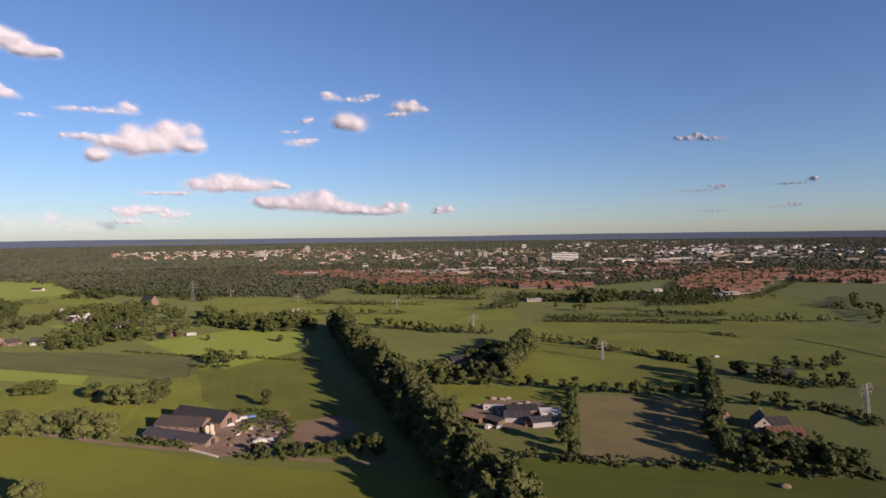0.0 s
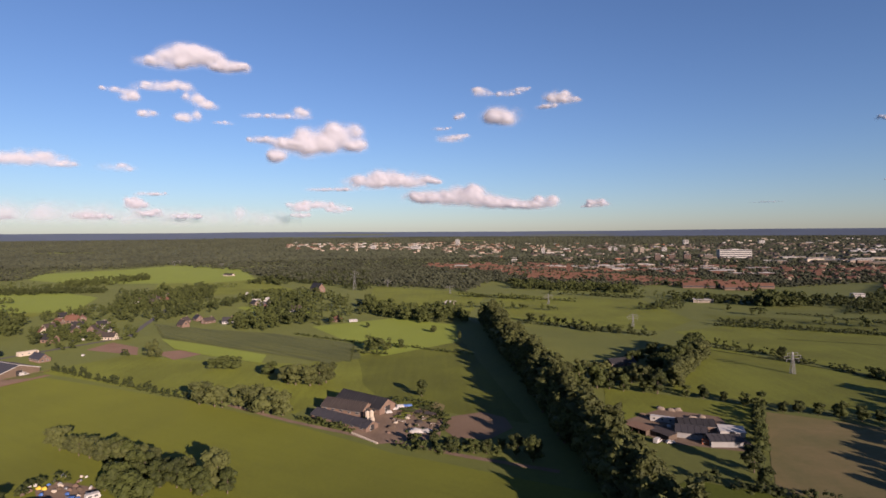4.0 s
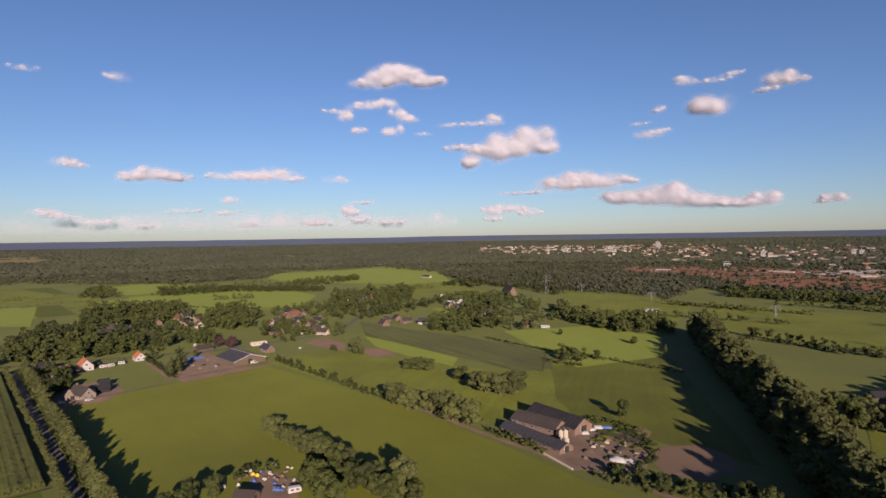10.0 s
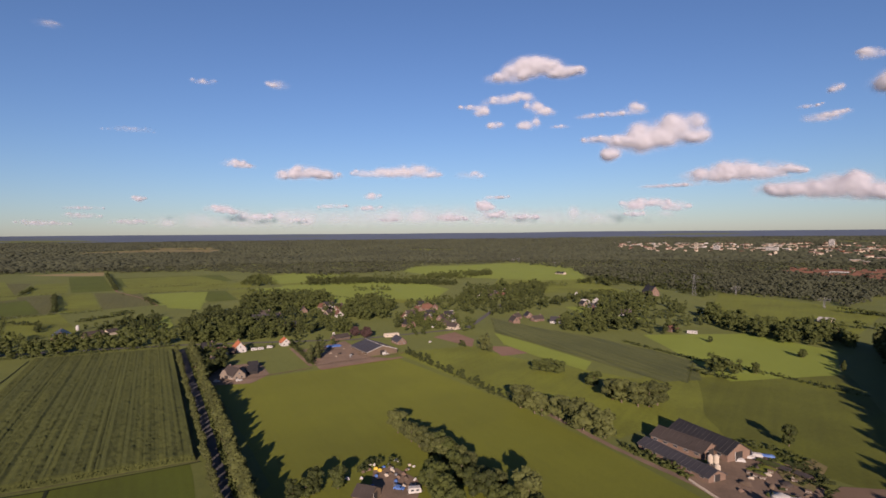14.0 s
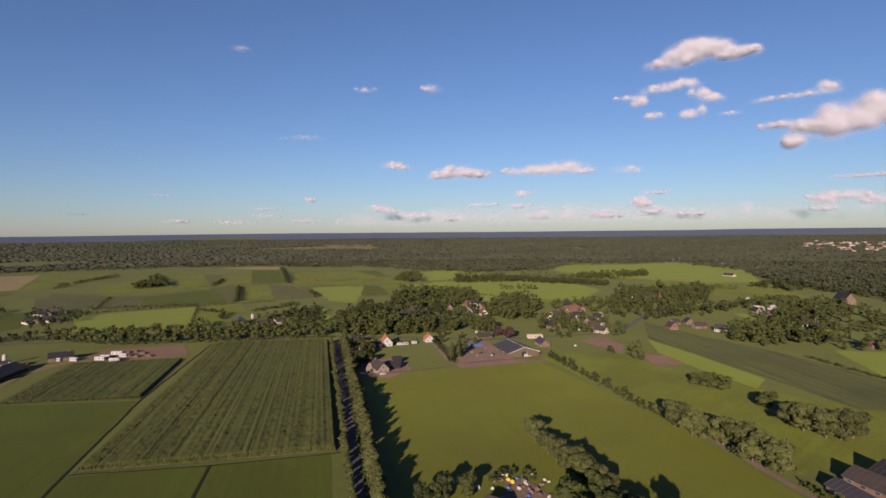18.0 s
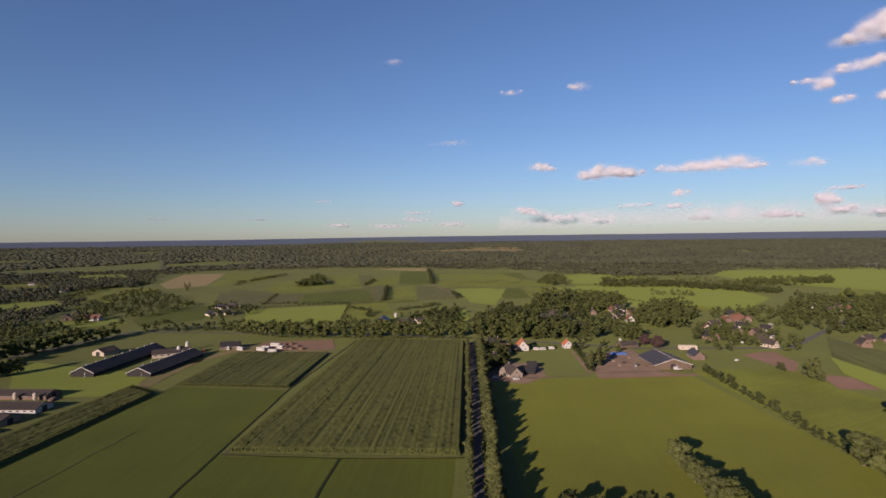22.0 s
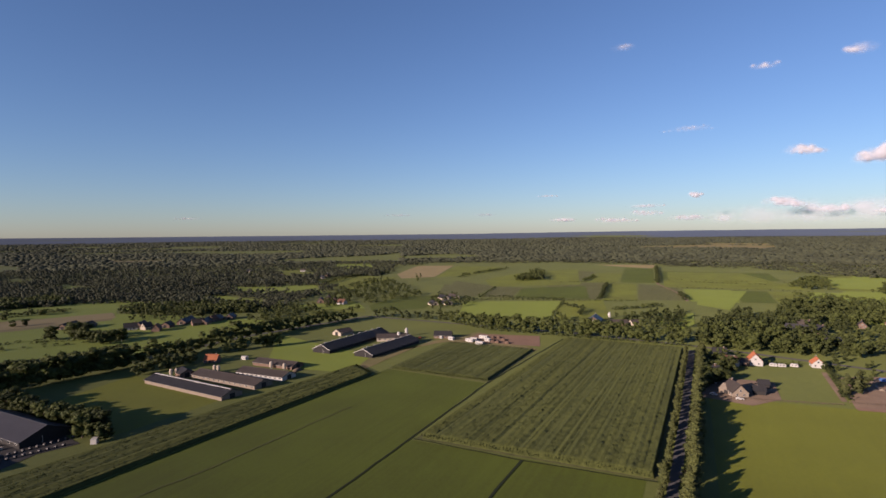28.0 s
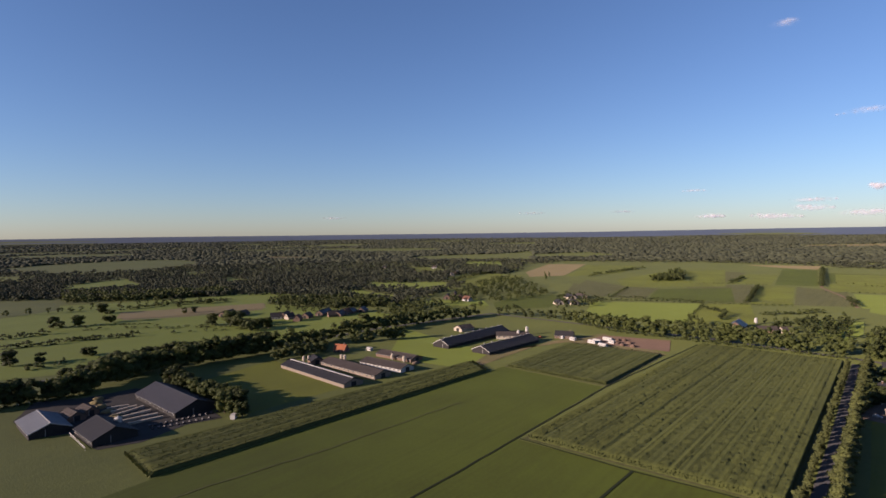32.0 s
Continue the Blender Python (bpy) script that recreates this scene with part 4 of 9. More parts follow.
parcel("field_clearing", [(-1231, -449), (-1328, -366), (-1288, -278), (-1009, -280), (-1064, -375)], M_MEADOW_B, "green clearing in the dark woods")
parcel("field_clearing", [(-2166, -804), (-2152, -630), (-1900, -533), (-1839, -649)], M_MEADOW_B, "green clearing in the dark woods")

parcel("field_clearing", [(-3927, 478), (-3396, 1260), (-4058, 1496), (-4458, 1154)], M_TAN, "pale stubble field deep in the woods", 0.6)
parcel("field_clearing", [(-1929, -1661), (-1953, -1414), (-2157, -1576), (-2138, -1839)], M_TAN, "pale stubble field deep in the woods", 0.6)
parcel("field_clearing", [(-4497, 1158), (-4195, 1511), (-4702, 1686), (-5083, 1300)], M_TAN, "pale stubble field deep in the woods", 0.6)
# bright plots, copses and hedges that divide the middle distance
parcel("field_plot", [(-920, 472), (-1046, 534), (-1041, 628), (-970, 718), (-867, 755), (-758, 714), (-649, 577), (-732, 544), (-760, 491), (-798, 500)], M_BRIGHT, "wide bright green pasture before the northern woods", 0.24)
parcel("field_plot", [(-1240, 631), (-1375, 698), (-1312, 764), (-1206, 772), (-1091, 610)], M_BRIGHT, "bright green pasture strip at the wood edge", 0.25)
parcel("field_plot", [(-1202, 952), (-1347, 1092), (-1276, 1269), (-1267, 1456), (-1177, 1517), (-920, 1326), (-710, 1067), (-754, 974), (-895, 925), (-1067, 912)], M_BRIGHT, "pale green pasture bay in the woods", 0.26)
parcel("field_plot", [(-848, 941), (-668, 935), (-640, 827), (-767, 837)], M_MEADOW_B, "green pasture beside the lane", 0.27)
wood("wood", [(-1070, 598), (-961, 678), (-798, 770), (-850, 820), (-1069, 741), (-1137, 635)], 9, 7, "dark trees along the far pasture", w=1.35)
wood("wood", [(-980, 852), (-948, 921), (-998, 968), (-1028, 894)], 9, 8, "small field copse in the bright pasture", w=1.35)
wood("wood", [(-954, 951), (-933, 1007), (-984, 1062), (-1018, 1014)], 9, 8, "small field copse in the bright pasture", w=1.35)
wood("wood", [(-770, 403), (-765, 483), (-794, 495), (-830, 440)], 9, 11, "dense dark copse at the pasture corner", w=1.35)
parcel("field_plot", [(-1037, 319), (-1035, 389), (-795, 297), (-847, 270)], M_BRIGHT, "bright green mown plot", 0.28)
parcel("field_plot", [(-1027, 473), (-1019, 535), (-874, 471), (-897, 429)], M_BRIGHT, "yellow-green mown plot in the flat farmland", 0.29)
parcel("field_plot", [(-814, 441), (-974, 543), (-890, 713), (-697, 628), (-728, 539), (-698, 454), (-700, 386)], M_BRIGHT, "wide bright pasture behind the village", 0.28)
parcel("field_plot", [(-1317, 616), (-1323, 723), (-1058, 681), (-1087, 548)], M_BRIGHT, "bright pasture at the wood edge", 0.30)
parcel("field_plot", [(-1486, 347), (-1462, 505), (-1123, 487), (-1160, 291)], M_MEADOW_B, "pale green plot at the wood edge", 0.24)
parcel("field_plot", [(-753, 200), (-765, 248), (-679, 230), (-630, 207), (-674, 191)], M_BRIGHT, "small bright paddock among the trees", 0.27)
parcel("field_plot", [(-972, -109), (-930, -43), (-1087, -28), (-1201, -124)], M_DARKCROP, "dark nursery plot in the western fields", 0.29)
parcel("field_plot", [(-931, -31), (-908, 13), (-1067, 26), (-1085, -25)], M_DARKCROP, "dark nursery plot in the western fields", 0.29)
hedge([(-921, -38), (-900, 28), (-892, 97)], 4, 5, 6, "dark hedge behind the bright plot")
hedge([(-865, 95), (-687, 76)], 1.8, 3, 5, "low hedge beside the bright plot")
hedge([(-1130, 175), (-904, 149)], 7, 7, 7, "dark tree hedge between the plots")
hedge([(-1206, 136), (-1345, 167)], 6, 7, 7, "dark tree hedge between the plots")
hedge([(-1362, -138), (-1466, -98), (-1615, -50)], 7, 9, 9, "line of trees along the farm lane", kind="round", gaps=0.15)
hedge([(-1210, 338), (-1155, 460)], 2.5, 5, 8, "thin dark hedge in the western plots", gaps=0.2)
wood("wood", [(-727, 323), (-718, 378), (-709, 447), (-747, 459), (-757, 396), (-762, 345)], 10, 10, "dark wood strip behind the village", w=1.35)
wood("wood", [(-1242, 1), (-1251, 57), (-1327, 55), (-1308, 8)], 10, 11, "small dark copse in the western plots", w=1.35)
parcel("field_plot", [(-511, -699), (-548, -764), (-594, -715), (-679, -660), (-804, -598), (-785, -500), (-709, -469), (-683, -562), (-599, -629), (-513, -638)], M_BRIGHT, "bright green pasture strip in the evening sun", 0.27)
parcel("field_plot", [(-492, -554), (-533, -604), (-593, -547), (-676, -491), (-637, -450), (-575, -478), (-515, -520)], M_STUBBLE, "dry tan strip between the pastures", 0.28)
parcel("field_plot", [(-408, -523), (-442, -582), (-485, -534), (-544, -453), (-495, -408), (-442, -465)], M_BRIGHT, "bright green pasture strip in the evening sun", 0.29)
parcel("field_plot", [(-342, -410), (-363, -446), (-425, -417), (-465, -389), (-507, -311), (-586, -268), (-546, -241), (-465, -288), (-411, -313), (-356, -342)], M_BRIGHT, "bright green pasture behind the roadside trees", 0.26)
parcel("field_plot", [(-834, -481), (-893, -476), (-803, -338), (-800, -413)], M_BRIGHT, "green clearing among the dark trees", 0.25)
parcel("field_plot", [(-1042, -555), (-1080, -385), (-961, -330), (-944, -401), (-978, -495)], M_BRIGHT, "green clearing among the dark trees", 0.25)
parcel("field_plot", [(-781, -282), (-811, -196), (-759, -168), (-733, -240)], M_BRIGHT, "green pasture before the dark copse", 0.25)
hedge([(-599, -629), (-695, -574)], 4.5, 5, 5, "dark shrubs along the pasture ditch", gaps=0.15)
hedge([(-370, -458), (-399, -442), (-434, -428)], 3.8, 5, 5, "dark dotted hedge across the pasture", gaps=0.15)
hedge([(-449, -432), (-474, -419)], 3.5, 5, 6, "dark dotted hedge across the pasture", gaps=0.3)
hedge([(-425, -553), (-479, -473)], 2.5, 4, 5, "low dark hedge in the pasture")
hedge([(-478, -404), (-529, -323)], 2.5, 4, 5, "low dark hedge in the pasture")
wood("wood", [(-570, -800), (-642, -687), (-750, -632), (-801, -684), (-718, -787), (-623, -893)], 10, 11, "dark tree band beyond the pastures", w=1.35)
wood("wood", [(-663, -469), (-674, -363), (-702, -284), (-757, -344), (-716, -496)], 10, 11, "dark trees round the far farm", w=1.35)
tree_row([(-41, 398), (-19, 402), (5, 396), (29, 395)], 12, 8, "round broad-leaved tree of the curved thicket", material=M_LEAF_OLIVE, wide=1.2)
tree_row([(36, 425), (51, 444), (67, 475), (77, 507)], 14, 8, "round broad-leaved tree of the curved thicket", wide=1.2)
tree_row([(32, 435), (49, 465)], 11, 7, "round broad-leaved tree of the curved thicket", wide=1.2)
tree_row([(141, 253), (138, 243), (147, 243), (160, 245)], 10, 7, "round tree in the garden of the red-roofed farm", wide=1.25)
tree_row([(153, 253), (165, 252), (162, 237), (179, 233)], 8, 6, "bushy tree in the garden of the red-roofed farm", wide=1.3)

# ---------------------------------------------------------------- trees, hedges and woods near the flight

# the tall belt
tree_row([(18, 170), (-4, 240), (-66, 430), (-123, 612)], 20, 7.5, "tall poplar with a slender crown in a dense belt", "tall", M_LEAF_OLIVE, 1.8, "poplars of the belt", 1.3)
tree_row([(25, 170), (3, 240), (-59, 430), (-116, 612)], 24, 7, "tall poplar with a slender crown in a dense belt", "tall", M_LEAF_OLIVE, 1.8, "poplars of the belt", 1.3, joined=True)
tree_row([(32, 170), (10, 240), (-52, 430), (-109, 612)], 21, 8, "tall poplar with a slender crown in a dense belt", "tall", M_LEAF_OLIVE, 1.8, "poplars of the belt", 1.3)
hedge([(20, 175), (-4, 245), (-66, 430), (-122, 610)], 5, 7, 4, "dark undergrowth along the tall tree belt")
# east: rows, hedges and thickets
tree_row([(-20, 377), (37, 372)], 13, 9, "broad-leaved tree in the row beside the hidden house", group="row by the hidden house")
tree_row([(42, 383), (81, 503)], 14, 8, "broad-leaved tree in the thick row at the pasture edge", material=M_LEAF_OLIVE)
tree_row([(39, 390), (74, 514)], 13, 9, "broad-leaved tree in the thick row at the pasture edge")
tree_row([(16, 444), (43, 489)], 10, 10, "broad-leaved tree behind the hidden house")
tree_row([(42, 370), (80, 356), (122, 346), (158, 342)], 8, 9, "round young tree in the field row", group="field row")
hedge([(82, 356), (74, 325), (66, 284)], 7, 6, 3.5, "tall clipped hedge beside the yard")
tree(57, 263, 11, "round", label="large bushy tree at the hedge corner", wide=1.1)
tree(58, 251, 8, "round", label="bushy tree at the hedge corner")
hedge([(33, 250), (62, 242), (91, 239), (115, 235)], 4.5, 6, 4.5, "mixed hedge at the meadow edge", gaps=0.1)
hedge([(122, 235), (154, 226), (177, 223)], 5, 7, 4.5, "mixed hedge at the meadow edge")
tree_row([(125, 242), (127, 232), (141, 230), (161, 226)], 10, 10, "broad-leaved tree in front of the red-roofed farm")
tree_row([(186, 396), (167, 348), (145, 298), (130, 260), (124, 240)], 12, 8, "tall broad-leaved tree beside the dry paddock", group="paddock row")
hedge([(183, 396), (123, 243)], 4, 5, 4, "undergrowth beside the dry paddock")
tree_row([(175, 320), (195, 317), (203, 323)], 9, 9, "broad-leaved tree by the farm")
hedge([(196, 312), (219, 308), (225, 283)], 5, 8, 5, "thick hedge east of the farm")
wood("shrubbery", [(167, 250), (173, 266), (182, 263), (169, 233)], 6, 5, "orchard shrubs beside the farm", kind="shrub")
tree_row([(206, 406), (212, 384), (226, 368), (247, 362), (265, 361)], 9, 9, "broad-leaved tree round the hedged house", group="trees of the hedged house")
tree_row([(244, 416), (268, 397), (291, 413)], 10, 10, "broad-leaved tree round the hedged house", group="trees of the hedged house")
hedge([(209, 374), (232, 358), (265, 359)], 5, 7, 5, "dense garden hedge in the flat farmland")
hedge([(91, 529), (120, 505)], 4, 6, 6, "low field hedge in the flat farmland")
hedge([(129, 492), (151, 477)], 5, 7, 5, "field hedge in the flat farmland")
hedge([(158, 474), (170, 458)], 4.5, 6, 5, "field hedge in the flat farmland")
hedge([(172, 449), (190, 429)], 6, 8, 5, "thick field hedge in the flat farmland")
tree(135, 498, 9, "round", label="single round tree on the field hedge")
hedge([(120, 655), (184, 643), (248, 627), (306, 616)], 5, 7, 6, "long field hedge in the flat farmland")
hedge([(284, 705), (340, 673)], 4.5, 7, 6, "long field hedge in the flat farmland")
hedge([(246, 738), (268, 714)], 4, 7, 6, "field hedge in the flat farmland")
tree_row([(170, 734), (187, 733)], 11, 11, "broad-leaved tree among the fields")
tree(156, 775, 8, "round", label="small tree among the fields")
hedge([(266, 554), (283, 538)], 4, 7, 6, "field hedge in the flat farmland")
hedge([(24, 607), (-1, 597)], 5, 7, 6, "field hedge in the flat farmland")
tree_row([(47, 746), (108, 780)], 10, 10, "broad-leaved tree in the far field row")
tree_row([(-81, 632), (-39, 609), (-8, 577), (22, 577), (46, 570)], 9, 10, "broad-leaved tree in the northern field row", group="northern field row")
hedge([(-80, 620), (51, 569)], 4, 6, 6, "northern field hedge in the flat farmland")
tree_row([(92, 542), (105, 532), (121, 517), (136, 503)], 6, 9, "round shrub-like tree in the hedge row", "shrub")
hedge([(113, 859), (64, 753)], 9, 10, 8, "thicket among the fields", kind="round")
hedge([(125, 676), (184, 662)], 6, 9, 7, "thicket along the field", kind="round")
hedge([(-189, 857), (-26, 824)], 5, 9, 8, "long dark hedge in the flat farmland")
hedge([(-11, 901), (62, 877)], 6, 9, 8, "long dark hedge in the flat farmland")
tree_row([(622, 843), (530, 718), (544, 698), (495, 623)], 12, 12, "broad-leaved tree at the eastern pasture edge")
hedge([(489, 762), (542, 749)], 3, 6, 7, "dark ditch-side hedge in the flat farmland")
hedge([(357, 874), (370, 775)], 9, 12, 9, "thicket before the town", kind="round")
hedge([(253, 886), (283, 830)], 12, 14, 9, "thicket before the town", kind="round")
hedge([(486, 859), (692, 1096)], 8, 10, 9, "tree row at the edge of the town", kind="round")
wood("wood", [(310, 827), (394, 980), (476, 969), (391, 818)], 16, 11, "trees round the tennis hall")
wood("wood", [(-145, 983), (-34, 960), (62, 939), (67, 1017), (-161, 1092)], 11, 12, "dark band of trees at the edge of the town", w=1.2)
wood("wood", [(100, 860), (187, 821), (203, 888), (108, 925)], 11, 11, "dark band of trees at the edge of the town", w=1.2)
wood("wood", [(194, 814), (256, 814), (274, 872), (210, 879)], 10, 18, "tall dark trees at the edge of the town", w=1.2)
wood("wood", [(276, 864), (326, 813), (352, 879), (297, 929)], 11, 10, "dark band of trees at the edge of the town", w=1.2)
wood("wood", [(274, 760), (351, 777), (431, 809), (457, 875), (310, 837)], 11, 8, "garden trees before the red-roofed quarter", w=1.2)
hedge([(114, 646), (190, 636), (249, 623), (302, 614)], 4.5, 6, 5.5, "dark hedge row along the olive plot")
hedge([(203, 755), (244, 739), (286, 713), (349, 681)], 3.5, 6, 7, "dotted shrubs above the olive plot", gaps=0.25)
hedge([(173, 453), (182, 442), (191, 432)], 6, 7, 5, "dark clipped trees along the long ditch", gaps=0.1)
strip("ditch", [(81, 520), (134, 483), (168, 454), (194, 420)], 1.6, M_WATER, "dark narrow ditch in the flat farmland", 0.34, "ditch", wobble=0.6)
strip("ditch", [(330, 520), (342, 485), (349, 439)], 2.2, M_WATER, "dark narrow ditch in the flat farmland", 0.34, "ditch", wobble=0.6)
strip("ditch", [(156, 581), (223, 572), (261, 566), (285, 535)], 1.6, M_WATER, "dark narrow ditch in the flat farmland", 0.34, "ditch", wobble=0.6)
# farm with the three barns
tree_row([(-232, 289), (-196, 282), (-165, 280)], 13, 9.5, "large broad-leaved tree beside the farm track", wide=1.3, material=M_LEAF_OLIVE, group="trees of the farm track")
tree_row([(-206, 334), (-198, 336), (-181, 336), (-176, 351)], 14, 8, "tall broad-leaved tree in the pasture", wide=1.3, material=M_LEAF_OLIVE)
tree_row([(-279, 362), (-267, 361), (-256, 363)], 9, 7, "low round bushy tree in the pasture", wide=1.4)
tree(-226, 355, 10, "round", label="round tree in the pasture", wide=1.4)
tree(-207, 348, 10, "round", label="round tree in the pasture", wide=1.4)
tree(-107, 332, 10, "round", label="lone open-crowned tree in the pasture", wide=0.9)
tree_row([(-196, 453), (-181, 446), (-171, 452)], 11, 7, "broad-leaved tree on the field boundary", wide=1.3)
hedge([(-201, 440), (-169, 436)], 4, 8, 6, "bushes on the field boundary")
tree(-166, 463, 8, "round", label="small tree on the field boundary")
tree(-127, 515, 8, "tall", label="narrow tree at the edge of the belt", wide=1.3)
tree(-160, 542, 7, "round", label="small tree in the pasture")
tree(-235, 553, 6, "round", label="small tree in the pasture")
hedge([(-291, 502), (-249, 486), (-203, 473), (-155, 465), (-100, 452)], 2.4, 4, 4, "low field hedge in the flat farmland")
wood("wood", [(-280, 644), (-323, 762), (-247, 686), (-174, 695), (-140, 607), (-189, 594)], 9, 13, "dense band of dark broad-leaved trees")
wood("wood", [(-322, 543), (-445, 702), (-519, 867), (-451, 884), (-318, 742), (-280, 644), (-270, 550)], 19, 10, "broad-leaved trees round the camp site")
wood("wood", [(-383, 519), (-420, 604), (-388, 626), (-322, 543), (-320, 498)], 13, 10, "trees at the nursery edge")
tree_row([(-368, 513), (-354, 509), (-342, 522)], 9, 10, "broad-leaved tree at the nursery edge")
hedge([(-507, 635), (-504, 692), (-529, 801), (-525, 867)], 9, 12, 9, "tree band in the flat farmland", kind="round")
hedge([(-647, 812), (-641, 833)], 9, 12, 9, "tree band in the flat farmland", kind="round")
hedge([(-661, 962), (-678, 1061), (-583, 953)], 9, 12, 9, "tree band in the flat farmland", kind="round")
# low hedge and garden shrubs before the barns
hedge([(-160, 277), (-140, 271), (-123, 266)], 3, 4, 3, "green shrubs before the low barn")
hedge([(-95, 252), (-70, 252), (-45, 258)], 4, 5, 3.5, "rough shrubs along the yard")
tree_row([(-90, 255), (-64, 254), (-44, 262)], 6.5, 8, "small tree beside the riding arena")
tree_row([(-40, 258), (-28, 250)], 11, 9, "dense tree at the end of the belt")
hedge([(-84, 268), (-78, 280), (-84, 300), (-100, 312)], 2.5, 4, 3, "hedges and beds of the nursery garden")
hedge([(-128, 318), (-112, 320), (-95, 318)], 2.5, 4, 3.5, "shrubs behind the yard")
# meadow hedge and foreground clump
tree_row([(-392, 330), (-330, 314), (-262, 298), (-236, 291)], 5.2, 7.5, "young round tree in the meadow hedge", group="meadow hedge trees in the flat farmland", spread=0.35)
hedge([(-390, 329), (-238, 291)], 2, 3.5, 4, "low growth under the meadow hedge")
tree_row([(-253, 214), (-227, 208), (-202, 204), (-179, 200), (-160, 198)], 9.5, 7, "broad-leaved tree in the meadow clump", material=M_LEAF_OLIVE, group="meadow clump")
tree_row([(-214, 209), (-174, 194), (-153, 192), (-138, 194)], 10.5, 7.5, "broad-leaved tree in the meadow clump", group="meadow clump")
tree(-149, 198, 15, "round", label="large pale green tree of the meadow clump", material=M_LEAF_OLIVE)
tree_row([(-192, 188), (-176, 180), (-160, 172)], 11, 7, "broad-leaved tree beside the cluttered yard")
tree_row([(-214, 138), (-213, 145), (-212, 152), (-211, 159)], 9, 4.5, "dark tree beside the cluttered yard")
tree_row([(-186, 180), (-187, 185), (-177, 179)], 9, 6, "dark tree at the end of the cluttered yard")
hedge([(-217, 170), (-222, 180), (-212, 187)], 3, 4, 3, "dark shrubs behind the cluttered yard")
# avenue
tree_row([(-180, 113), (-234, 129), (-352, 158.5), (-526, 201)], 10.5, 6.2, "young narrow tree in the avenue", "tall", M_LEAF_OLIVE, 0.5, "avenue trees in the flat farmland", 1.45)
tree_row([(-180, 106), (-235, 119), (-353, 147.5), (-530, 190)], 6.2, 7, "small young tree in the avenue", "tall", M_LEAF_OLIVE, 0.4, "avenue trees in the flat farmland", 1.5, joined=True)
hedge([(-180, 110), (-234, 126), (-352, 156), (-526, 199)], 2.2, 2.6, 2.5, "hedge under the avenue trees")
tree_row([(-426, 181), (-436, 190), (-441, 199)], 8.5, 5, "dark garden tree between the avenue houses", wide=1.2)
tree_row([(-463, 193), (-478, 205), (-467, 210)], 8, 5, "dark garden tree between the avenue houses", wide=1.2)
tree_row([(-534, 251), (-536, 263), (-538, 280)], 7, 5, "dark garden tree between the avenue houses", wide=1.2)
# tree-lined main road
tree_row([(-254, -259), (-282, -262), (-320, -269), (-360, -254), (-409, -234)], 17, 8.5, "dark broad-leaved roadside tree", group="roadside trees in the flat farmland", wide=1.25)
tree_row([(-409, -234), (-468, -217), (-516, -212), (-589, -187), (-669, -146)], 16, 9, "dark broad-leaved roadside tree", group="roadside trees in the flat farmland", wide=1.3)
tree_row([(-276, -290), (-341, -297), (-433, -255)], 13, 10, "dark broad-leaved roadside tree", group="roadside trees in the flat farmland", wide=1.3)
tree_row([(-682, -131), (-677, -69), (-660, -33)], 12, 10, "dark broad-leaved roadside tree", group="roadside trees in the flat farmland")
tree_row([(-665, -34), (-618, 17), (-589, 104), (-575, 160), (-567, 203)], 15, 8, "round broad-leaved roadside tree", group="roadside trees in the flat farmland", wide=1.2)
hedge([(-660, -33), (-614, 17), (-585, 104), (-555, 200)], 3, 5, 5, "roadside undergrowth in the flat farmland")
tree_row([(-308, -232), (-288, -172), (-275, -126)], 10.5, 7, "round tree in the paddock row", group="paddock trees in the flat farmland", wide=1.1)
tree_row([(-316, -237), (-295, -175), (-281, -135)], 10.5, 8, "round tree in the paddock row", group="paddock trees in the flat farmland", wide=1.1)
tree_row([(-216, -277), (-231, -274), (-246, -268), (-260, -258), (-274, -256)], 14, 7, "dark broad-leaved roadside tree", group="roadside trees in the flat farmland", wide=1.25)
hedge([(-214, -274), (-230, -272), (-258, -256), (-272, -253)], 4, 6, 5, "roadside undergrowth in the flat farmland")
tree_row([(-387, -208), (-405, -201), (-419, -197), (-439, -196)], 12, 7, "dark broad-leaved tree behind the poultry barns", wide=1.25)
tree_row([(-472, -193), (-489, -177), (-506, -158)], 11, 7, "dark broad-leaved tree behind the poultry barns", wide=1.25)
# village woods
wood("wood", [(-553, 197), (-671, 235), (-760, 302), (-672, 319), (-580, 329), (-515, 305), (-527, 277), (-561, 240)], 12, 9, "broad-leaved trees round the village houses")
wood("wood", [(-683, 309), (-715, 354), (-749, 472), (-715, 455), (-665, 360)], 10, 11, "narrow copse between the fields")
wood("wood", [(-594, 393), (-711, 479), (-720, 527), (-617, 486), (-555, 433), (-559, 399)], 9.5, 12, "round village wood in the flat farmland")
wood("wood", [(-524, 303), (-556, 347), (-543, 368), (-501, 353), (-503, 332)], 10, 11, "village trees in the flat farmland")
wood("wood", [(-575, 290), (-607, 342), (-548, 317), (-530, 279)], 11, 10, "village trees in the flat farmland")
wood("wood", [(-481, 404), (-546, 464), (-490, 489), (-442, 483), (-426, 448), (-431, 417)], 14, 9, "garden trees among the houses")
wood("wood", [(-626, 604), (-709, 757), (-697, 904), (-599, 795), (-562, 644), (-553, 549)], 15, 11, "trees along the village street")
wood("wood", [(-530, 561), (-509, 635), (-534, 697), (-531, 786), (-487, 750), (-476, 667), (-473, 579)], 16, 10, "trees along the lane")
wood("wood", [(-958, 751), (-1037, 913), (-1047, 1128), (-923, 998), (-908, 804)], 18, 10, "field copse in the flat farmland")
wood("wood", [(-386, 530), (-397, 575), (-367, 549), (-357, 505)], 9, 9, "tree clump by the lane")
